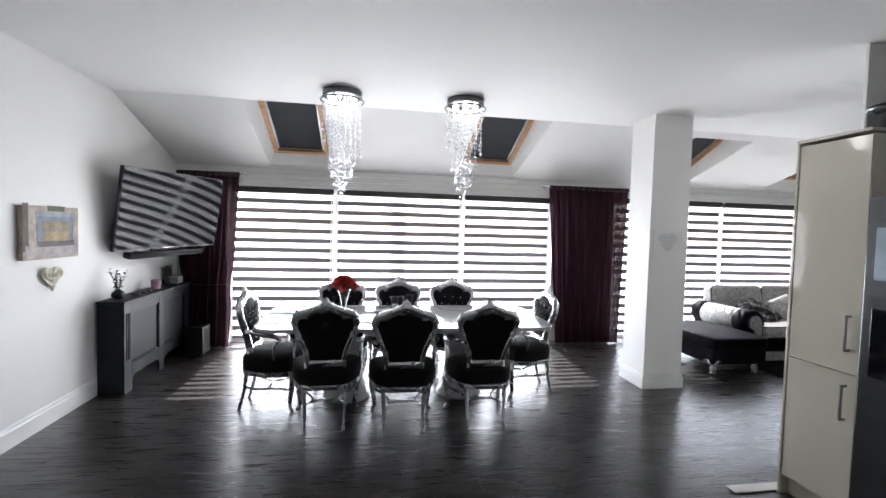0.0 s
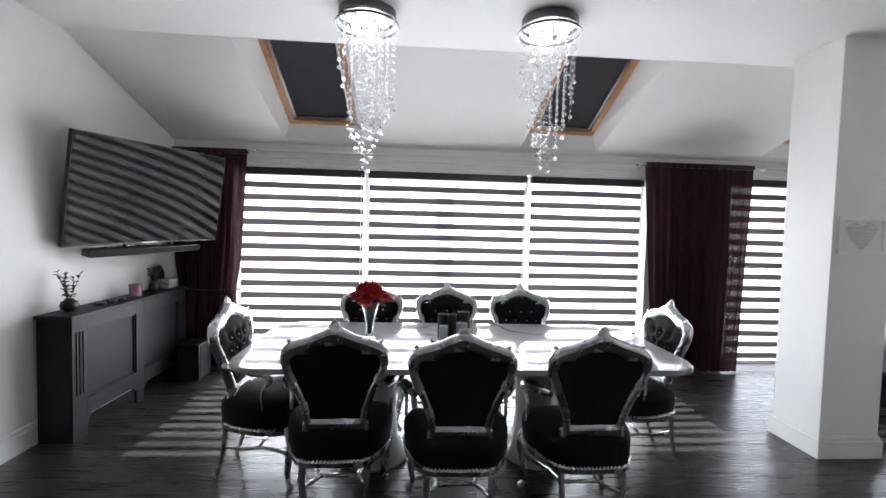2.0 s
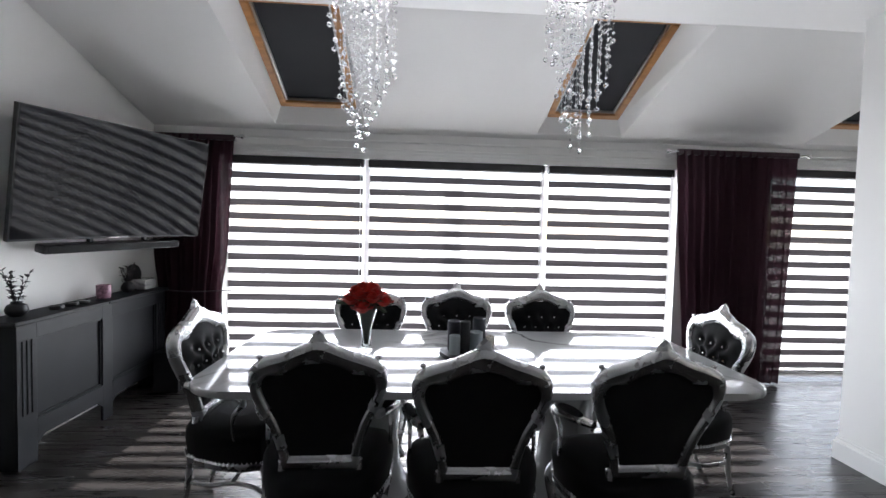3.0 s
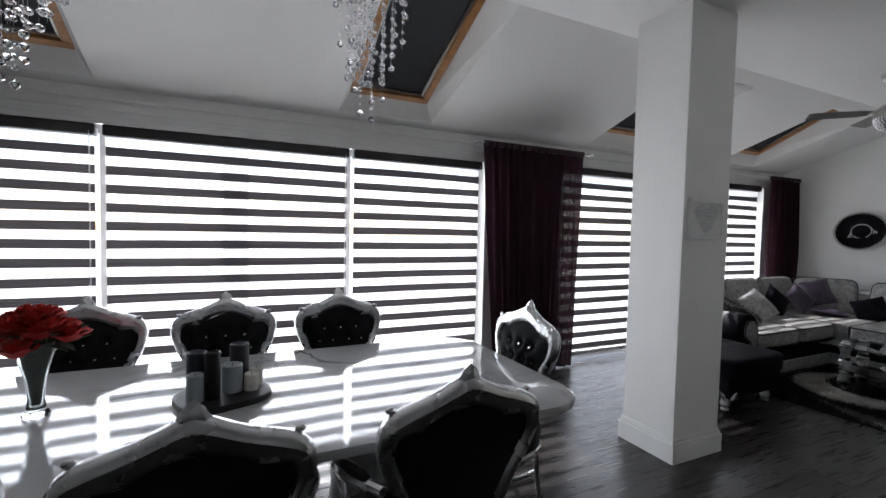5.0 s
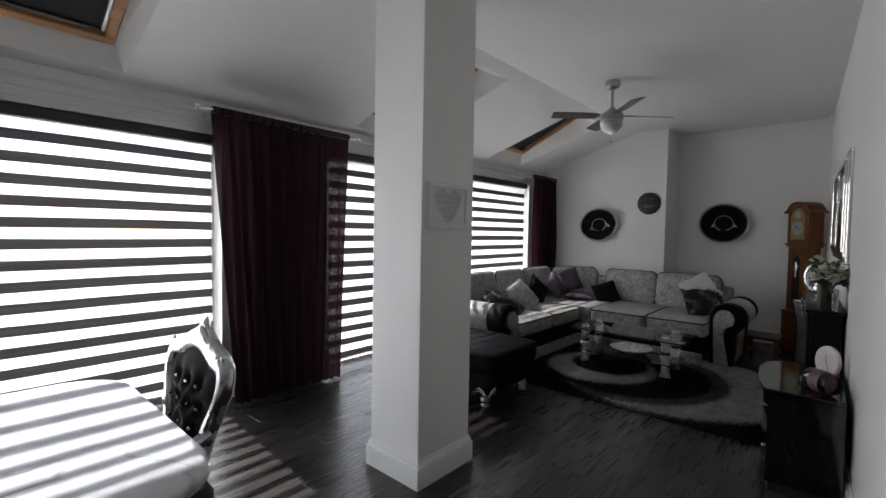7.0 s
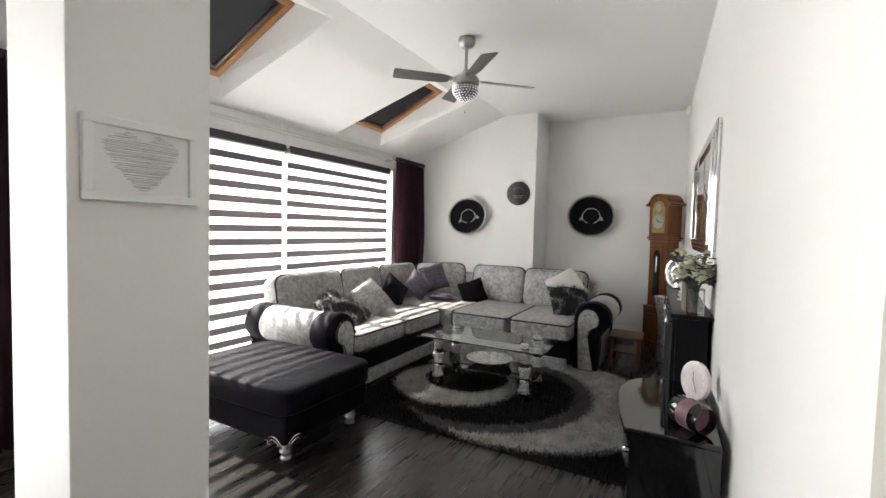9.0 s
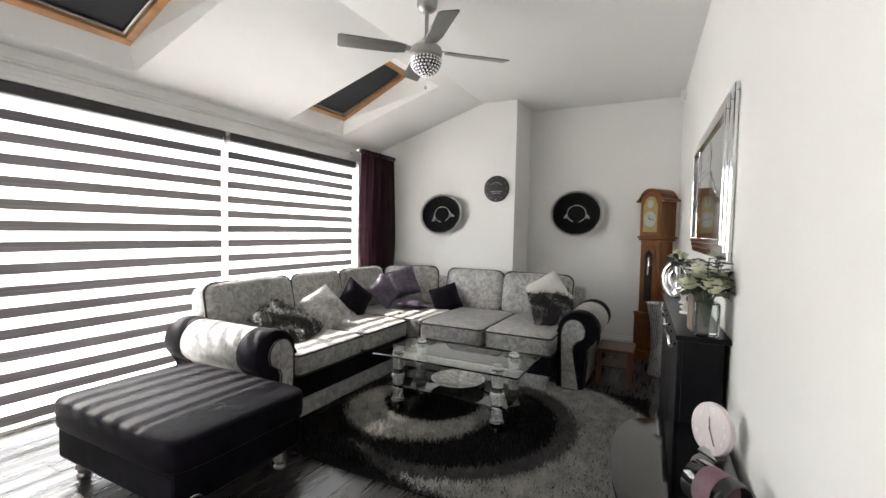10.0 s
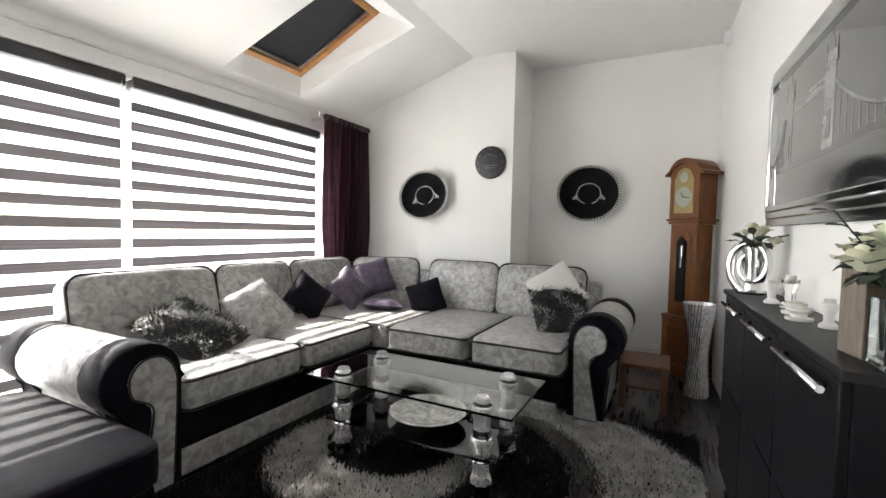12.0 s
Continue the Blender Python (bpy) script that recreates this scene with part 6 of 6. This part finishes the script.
for dx, dy, r, h, mt, lb in ((-0.075, 0.045, 0.034, 0.155, WAX_DARK, "tall slate blue pillar candle"), (-0.048, -0.030, 0.026, 0.165, WAX_BLACK, "tall slim black pillar candle"), (0.075, 0.050, 0.034, 0.160, WAX_DARK, "tall slate blue pillar candle"),
                             (-0.100, -0.020, 0.028, 0.095, WAX_GREY, "short pale grey pillar candle"), (0.030, 0.000, 0.036, 0.100, WAX_GREY, "short pale grey pillar candle"), (0.088, -0.030, 0.026, 0.062, WAX_WHITE, "small ivory pillar candle"), (0.122, 0.010, 0.024, 0.066, WAX_WHITE, "small ivory pillar candle")):
    p = Vector((0.545, 4.335, 0.773)) + Matrix.Rotation(radians(20), 3, "Z") @ Vector((dx, dy, 0))
    c = thing("pillar_candle", pose(*p), lb + " on the slate tray", "candle", "candles on the tray")
    bm = bmesh.new()
    lathe(bm, [(0, 0), (r, 0), (r, h - 0.004), (r - 0.004, h), (r * 0.7, h - 0.006), (0, h - 0.012)], 22)
    part("wax", bm, mt, c)
    bm = bmesh.new()
    tube(bm, [(0, 0, h - 0.012), (0.001, 0, h + 0.004)], 0.0012, 5)
    part("wick", bm, BLACK, c)

flowers = thing("flower_vase", by_wall(5.02, 0.085, 0.8945), "square clear glass vase of ivory roses on the black cabinet", "vase")
bm = bmesh.new()
box(bm, -0.042, 0.042, -0.042, 0.042, 0, 0.135, bevel=0.006)
box(bm, -0.036, 0.036, -0.036, 0.036, 0.012, 0.134)
part("glass", bm, GLASS, flowers)
bouquet(flowers, 0.165, 0.072, 7, 0.050, ROSE_WHITE, 70, 8, leaf_mat=EUCA, tall=0.03, leaf_len=0.066, label="ivory silk rose")
rnd = random.Random(4)
for k in range(9):
    a = rnd.uniform(0, 6.28)
    d = Vector((math.cos(a) * 0.7, math.sin(a) * 0.7, 1)).normalized()
    bm = bmesh.new()
    tube(bm, [(0, 0, 0.10), Vector((0, 0, 0.14)) + d * 0.10, Vector((0, 0, 0.14)) + d * 0.20], 0.0015, 4)
    for j in range(8):
        leaf(bm, Vector((0, 0, 0.14)) + d * (0.06 + 0.019 * j), (math.cos(a + j * 2.6), math.sin(a + j * 2.6), 0.3), 0.046, 0.017, rnd)
    part("eucalyptus_sprig", bm, EUCA, flowers, "grey-green eucalyptus sprig", smooth=False)

block = thing("wooden_sign", by_wall(5.12, 0.105, 0.8945, 8), "plain grey-brown wooden block standing on the cabinet", "ornament")
part("body", boxed(-0.045, 0.045, -0.03, 0.03, 0, 0.20, bevel=0.003), material("weathered_wood", (0.16, 0.13, 0.10), 0.7, vary=0.3, scale=8, fine=50, stretch=(8, 8, 1)), block)

swirl = thing("swirl_vase", by_wall(6.17, 0.105, 0.8945, 62), "silver ceramic swirl vase with white flowers on the cabinet", "vase")
bm = bmesh.new()
pts = []
for k in range(46):
    a = radians(-80 + 14 * k)
    r = 0.110 * (1 - k / 60)
    pts.append((0.02 + 0.8 * r * math.cos(a), 0.0, 0.125 + 1.1 * r * math.sin(a)))
tube(bm, pts, [0.020 * (1 - 0.45 * k / 46) for k in range(46)], 10, flat=1.0)
part("scroll", bm, CHROME, swirl, "coiled chrome-glazed scroll")
bm = bmesh.new()
lathe(bm, [(0, 0), (0.05, 0), (0.055, 0.01), (0.035, 0.02), (0.03, 0.05), (0.036, 0.12), (0.04, 0.20), (0.034, 0.20), (0.028, 0.12), (0, 0.1)], 20, 0.02, -0.02)
part("neck", bm, CHROME, swirl)
bouquet(swirl, 0.21, 0.065, 5, 0.030, ROSE_WHITE, 30, 9, leaf_mat=EUCA, tall=0.03, leaf_len=0.06, label="white silk flower")

for x, o, r, h, lb in ((5.92, 0.10, 0.024, 0.075, "tall white glazed candle holder"), (5.82, 0.07, 0.028, 0.10, "clear glass ornament with white candle"), (5.68, 0.09, 0.034, 0.035, "small white glass tealight holder"), (5.55, 0.11, 0.034, 0.035, "small white glass tealight holder"), (5.45, 0.07, 0.022, 0.07, "tall white glazed candle holder")):
    c = thing("candle_holder", by_wall(x, o, 0.8945), lb, "candle holder", "ornaments on the cabinet")
    bm = bmesh.new()
    lathe(bm, [(0, 0), (r, 0), (r * 1.05, 0.008), (r * 0.55, h * 0.25), (r * 0.6, h * 0.55), (r, h * 0.85), (r, h), (r * 0.85, h), (r * 0.7, h * 0.88), (0, h * 0.86)], 18)
    part("body", bm, WHITE if "white g" in lb else CRYSTAL, c)
    bm = bmesh.new()
    lathe(bm, [(0, h * 0.87), (r * 0.62, h * 0.87), (r * 0.62, h * 1.15), (0, h * 1.14)], 14)
    part("candle", bm, WAX_WHITE, c, "ivory candle")

tall = thing("floor_vase", pose(7.50, 2.955, 0), "tall silver lattice floor vase", "vase")
bm = bmesh.new()
MESHY = material("silver_lattice", (0.62, 0.62, 0.63), 0.3, 0.9, vary=0.5, scale=40, fine=120, bump=0.5, dist=0.006)
lathe(bm, [(0, 0), (0.075, 0), (0.080, 0.01), (0.070, 0.12), (0.062, 0.30), (0.075, 0.48), (0.105, 0.66), (0.100, 0.66), (0.068, 0.48), (0.055, 0.30), (0, 0.25)], 30)
vb = part("body", bm, MESHY, tall)
for k in range(30):
    a = 2 * math.pi * k / 30
    bm = bmesh.new()
    tube(bm, [(rr * 1.02 * math.cos(a + 1.1 * z), rr * 1.02 * math.sin(a + 1.1 * z), z) for rr, z in ((0.080, 0.01), (0.070, 0.12), (0.062, 0.30), (0.075, 0.48), (0.105, 0.665))], 0.003, 4)
    part("rib", bm, CHROME, vb)

# column picture
hp = thing("heart_picture", pose((3.005 + 3.335) / 2, CY0 - 0.001, 1.358), "white framed picture of a grey scribbled heart on the column", "picture")
W2, H2 = 0.165, 0.245
for d in ((-W2, W2, 0, 0.026), (-W2, W2, H2 - 0.026, H2), (-W2, -W2 + 0.026, 0.026, H2 - 0.026), (W2 - 0.026, W2, 0.026, H2 - 0.026)):
    part("frame_bar", boxed(d[0], d[1], -0.022, 0.0, d[2], d[3], bevel=0.003), GLOSS, hp)
part("paper", boxed(-W2 + 0.02, W2 - 0.02, -0.008, -0.001, 0.02, H2 - 0.02), material("white_paper", (0.78, 0.78, 0.77), 0.8, vary=0.02), hp)
rnd = random.Random(2)
PENCIL = material("grey_pencil", (0.50, 0.50, 0.51), 0.8, vary=0.2)
for k in range(46):
    z = 0.032 + 0.182 * k / 45
    v = (z - 0.032) / 0.182
    half = 0.118 * (1 - (1 - v) ** 1.7) ** 0.8 if v < 0.72 else 0.118 * math.sqrt(max(0.05, 1 - ((v - 0.62) / 0.40) ** 2))
    cuts = [(-half, half)] if v < 0.86 else [(-half, -0.022 * (v - 0.8) * 9), (0.022 * (v - 0.8) * 9, half)]
    for a, b in cuts:
        a, b = a + rnd.uniform(-0.006, 0.006), b + rnd.uniform(-0.006, 0.006)
        if b - a > 0.01:
            bm = bmesh.new()
            tube(bm, [(a, -0.0085, z + rnd.uniform(-0.003, 0.003)), ((a + b) / 2, -0.0085, z + rnd.uniform(-0.003, 0.003)), (b, -0.0085, z + rnd.uniform(-0.003, 0.003))], rnd.uniform(0.0007, 0.0014), 4)
            part("pencil_stroke", bm, PENCIL, hp, smooth=False)

# left wall canvas and heart
cv = thing("canvas_picture", pose(LEFT_X + 0.001, 3.735, 1.255), "canvas print of a blue shop front", "picture")
def paint(name, c):
    return material(name, c, 0.7, vary=0.35, scale=14, fine=60, bump=0.05)
part("canvas", boxed(0, 0.035, 0, 0.585, 0, 0.385, bevel=0.004), paint("canvas_sky_wash", (0.42, 0.36, 0.30)), cv)
for nm, d, c in (("painted_wall", (0.0, 0.05, 0.06, 0.40), (0.16, 0.12, 0.10)), ("painted_pavement", (0.02, 0.57, 0.02, 0.10), (0.40, 0.36, 0.35)), ("painted_fascia", (0.12, 0.53, 0.31, 0.345), (0.30, 0.33, 0.40)), ("painted_shopfront", (0.13, 0.52, 0.11, 0.31), (0.22, 0.25, 0.31)), ("painted_window", (0.18, 0.47, 0.13, 0.20), (0.36, 0.28, 0.16)), ("painted_window", (0.18, 0.47, 0.21, 0.275), (0.30, 0.24, 0.16)), ("painted_foliage", (0.24, 0.42, 0.35, 0.39), (0.10, 0.11, 0.07)), ("painted_flowers", (0.14, 0.53, 0.09, 0.13), (0.14, 0.13, 0.13))):
    part(nm, boxed(0.035, 0.036 + 0.0006 * len(nm) / 10 + (0.001 if "window" in nm else 0) + (0.0006 if "flowers" in nm else 0), d[0], d[1], d[2], d[3]), paint(nm, c), cv, smooth=False)
WICKER = material("pale_wicker", (0.74, 0.70, 0.58), 0.7, vary=0.15, scale=20)
wh = thing("wicker_heart", pose(LEFT_X + 0.02, 4.045, 1.02), "pale wicker heart hung under the canvas", "wall decoration")
rnd = random.Random(6)
for k in range(9):
    bm = bmesh.new()
    pts = []
    for j in range(28):
        a = 2 * math.pi * j / 28
        s = 1 - 0.09 * k + rnd.uniform(-0.02, 0.02)
        pts.append((0.006 * math.sin(5 * a + k), s * 0.0065 * 16 * math.sin(a) ** 3 * 1.0 + 0.0, 0.095 + s * 0.0062 * (13 * math.cos(a) - 5 * math.cos(2 * a) - 2 * math.cos(3 * a) - math.cos(4 * a))))
    tube(bm, pts, 0.005, 5, closed=True)
    part("wicker_strand", bm, WICKER, wh)

# on the radiator cover
TOPZ = 0.8375
tw = thing("twig_vase", pose(-2.035, 4.735, TOPZ), "small black round vase with dark twigs", "vase")
bm = bmesh.new()
lathe(bm, [(0, 0), (0.03, 0), (0.05, 0.02), (0.054, 0.04), (0.045, 0.065), (0.024, 0.078), (0.028, 0.085), (0.02, 0.085), (0, 0.07)], 22)
part("pot", bm, BLACK, tw)
rnd = random.Random(12)
TWIG = material("dark_twig", (0.05, 0.042, 0.045), 0.7, vary=0.4)
def sprigs(t, n, h, seed):
    rnd = random.Random(seed)
    for k in range(n):
        a = rnd.uniform(0, 6.28)
        bm = bmesh.new()
        pts = curve_pts([(0, 0, 0.07), (0.02 * math.cos(a), 0.02 * math.sin(a), h * 0.5), (0.06 * math.cos(a + 0.5), 0.06 * math.sin(a + 0.5), h * rnd.uniform(0.8, 1.1))], 5)
        tube(bm, pts, 0.0018, 4)
        for j in range(3, len(pts)):
            for q in range(2):
                leaf(bm, pts[j], (rnd.uniform(-1, 1), rnd.uniform(-1, 1), rnd.uniform(0, 1)), 0.032, 0.009, rnd)
        part("sprig", bm, TWIG, t, smooth=False)
sprigs(tw, 6, 0.24, 12)
tw2 = thing("twig_vase", pose(-2.04, 5.72, TOPZ), "small black vase with dark sprigs", "vase")
bm = bmesh.new()
lathe(bm, [(0, 0), (0.028, 0), (0.044, 0.02), (0.046, 0.04), (0.03, 0.075), (0.02, 0.08), (0, 0.07)], 20)
part("pot", bm, BLACK, tw2)
sprigs(tw2, 6, 0.20, 14)
for y in (4.97, 5.09, 5.19):
    d = thing("tealight_dish", pose(-2.00, y, TOPZ), "small flat black tealight dish", "candle holder", "tealights on the radiator cover")
    bm = bmesh.new()
    lathe(bm, [(0, 0), (0.036, 0), (0.042, 0.008), (0.040, 0.022), (0.032, 0.022), (0.03, 0.012), (0, 0.012)], 20)
    part("dish", bm, BLACK, d)
    bm = bmesh.new()
    lathe(bm, [(0, 0.0125), (0.02, 0.0125), (0.02, 0.020), (0, 0.019)], 14)
    part("tealight", bm, WAX_BLACK, d)
gl = thing("candle_glass", pose(-2.02, 5.42, TOPZ), "pink and violet patterned candle glass", "candle")
bm = bmesh.new()
lathe(bm, [(0, 0), (0.042, 0), (0.044, 0.005), (0.047, 0.095), (0.044, 0.095), (0.041, 0.07), (0, 0.068)], 24)
part("glass", bm, material("pink_violet_glass", (0.34, 0.19, 0.25), 0.3, vary=0.6, scale=40, fine=100), gl)
bx = thing("keepsake_box", pose(-2.03, 5.90, TOPZ), "small grey marbled box with a dark round lid behind", "box")
part("box", boxed(-0.06, 0.07, -0.08, 0.08, 0, 0.09, bevel=0.02), MARBLE, bx, "grey marbled box")
bm = bmesh.new()
lathe(bm, [(0, 0), (0.07, 0), (0.075, 0.01), (0.07, 0.03), (0, 0.03)], 26)
part("round_lid", bm, BLACK, bx, "dark round lid", Matrix.Translation((-0.085, 0.0, 0.13)) @ Matrix.Rotation(radians(80), 4, "Y"))
sub = thing("subwoofer", pose(-1.765, 5.85, 0), "black box subwoofer on the floor beside the radiator cover", "speaker")
part("cabinet", boxed(-0.10, 0.10, -0.10, 0.14, 0.012, 0.34, bevel=0.008), BLACK, sub)
part("grille", boxed(0.10, 0.106, -0.08, 0.12, 0.03, 0.32, bevel=0.003), bpy.data.materials["speaker_cloth"], sub)
for sx in (-0.07, 0.07):
    for sy in (-0.07, 0.11):
        part("rubber_foot", boxed(sx - 0.012, sx + 0.012, sy - 0.012, sy + 0.012, 0, 0.012), BLACK, sub)

# ---- kitchen corner ----
CREAM = material("cream_gloss_door", (0.66, 0.62, 0.52), 0.06, vary=0.02, scale=2, bump=0.01, dist=0.002, coat=0.6)
STEEL = material("graphite_steel", (0.10, 0.10, 0.105), 0.33, 0.9, vary=0.08, scale=2, fine=120, bump=0.02, stretch=(1, 1, 20))
UX = 2.72
unit = thing("larder_unit", pose(UX, 2.17, 0), "tall cream gloss larder unit with steel bar handles", "kitchen unit")
part("carcass", boxed(0.02, 0.60, 0.0, 0.385, 0.12, 2.10), CREAM, unit)
part("plinth", boxed(0.06, 0.58, 0.0, 0.385, 0.0, 0.12), CREAM, unit)
part("end_panel", boxed(-0.004, 0.605, 0.386, 0.402, 0.0, 2.112, bevel=0.002), CREAM, unit)
for z0, z1, h0, h1 in ((0.125, 0.848, 0.60, 0.79), (0.853, 2.095, 0.97, 1.16)):
    d = part("door", boxed(0.0, 0.02, 0.002, 0.383, z0, z1, bevel=0.002), CREAM, unit)
    bm = bmesh.new()
    box(bm, -0.035, -0.023, 0.045, 0.057, h0, h1, bevel=0.002)
    box(bm, -0.03, 0.0, 0.045, 0.057, h0, h0 + 0.012)
    box(bm, -0.03, 0.0, 0.045, 0.057, h1 - 0.012, h1)
    part("bar_handle", bm, NICKEL, d, "square steel bar handle")
part("cornice", boxed(-0.012, 0.605, 0.0, 0.40, 2.113, 2.130, bevel=0.003), CREAM, unit)
fr = thing("fridge_freezer", pose(UX - 0.03, 1.235, 0), "graphite steel fridge freezer with a water dispenser", "fridge")
part("body", boxed(0.04, 0.63, 0.0, 0.915, 0.02, 1.78, bevel=0.006), STEEL, fr)
for y0, y1 in ((0.004, 0.452), (0.460, 0.911)):
    d = part("door", boxed(-0.01, 0.045, y0, y1, 0.04, 1.775, bevel=0.012), STEEL, fr)
    hy = y1 - 0.03 if y0 < 0.1 else y0 + 0.03
    bm = bmesh.new()
    tube(bm, [(-0.012, hy, 0.55), (-0.05, hy, 0.60), (-0.05, hy, 1.45), (-0.012, hy, 1.50)], 0.011, 8)
    part("handle", bm, NICKEL, d)
part("display", boxed(-0.014, -0.009, 0.55, 0.86, 1.36, 1.62, bevel=0.002), material("pale_display", (0.45, 0.52, 0.62), 0.25, vary=0.06), fr, "pale blue display panel")
part("dispenser", boxed(-0.013, -0.008, 0.55, 0.86, 0.88, 1.22, bevel=0.003), BLACK_GLOSS, fr, "black water dispenser recess")
part("nozzle", boxed(-0.035, -0.013, 0.66, 0.74, 1.10, 1.13, bevel=0.004), CHROME, fr)
part("foot_grille", boxed(0.03, 0.5, 0.02, 0.89, 0.0, 0.03), BLACK, fr)
pan = thing("stock_pot", pose(2.98, 2.20, 2.1305), "black lidded stock pot on top of the larder unit", "pot")
bm = bmesh.new()
lathe(bm, [(0, 0), (0.155, 0), (0.165, 0.01), (0.168, 0.12), (0.174, 0.125), (0.170, 0.135), (0, 0.15)], 32)
part("pot", bm, material("black_enamel", (0.012, 0.012, 0.013), 0.25, vary=0.2), pan)
for s in (-1, 1):
    bm = bmesh.new()
    tube(bm, curve_pts([(s * 0.165, -0.05, 0.09), (s * 0.215, -0.03, 0.10), (s * 0.215, 0.03, 0.10), (s * 0.165, 0.05, 0.09)], 4), 0.006, 6)
    part("side_handle", bm, NICKEL, pan)
bm = bmesh.new()
tube(bm, curve_pts([(-0.06, 0, 0.145), (-0.04, 0, 0.185), (0.04, 0, 0.185), (0.06, 0, 0.145)], 5), 0.006, 6)
part("lid_handle", bm, NICKEL, pan)
solid("kitchen_threshold", boxed(2.44, 3.17, 2.578, 2.655, 0.004, 0.010, bevel=0.002), TILE, "pale tiled threshold beside the larder unit", "tile")


# ---- floor planks, last ----
def floor():
    base = tagged(new("floor", mesh_of("floor", boxed(LEFT_X - 1.6, FAR_X + 0.2, BACK_Y, WIN_Y + T, -0.1, -0.003), JOINT, False)), "dark wood-effect laminate plank floor", "floor", "", "structure")
    w, ln = 0.192, 1.285
    piece = mesh_of("plank", boxed(0, ln - 0.002, 0, w - 0.002, -0.01, 0.0, bevel=0.0015, seg=1), FLOOR, False)
    rest = bmesh.new()
    row, n = 0, 0
    y = BACK_Y
    while y < WIN_Y:
        x = LEFT_X - 1.6 - ln * ((row * 0.37) % 1.0)
        while x < FAR_X:
            near = y > 2.35 and -2.2 < x < 8.0
            if near and n < 300:
                o = new("plank", piece)
                o.parent = base
                o.location = (x, y, 0)
                n += 1
            else:
                box(rest, max(x, LEFT_X - 1.59), min(x + ln - 0.002, FAR_X + 0.1), y, y + w - 0.002, -0.01, 0.0)
            x += ln
        y += w
        row += 1
    p = part("planks_far", rest, FLOOR, base, smooth=False)
    p["kind"] = "stuff"


floor()
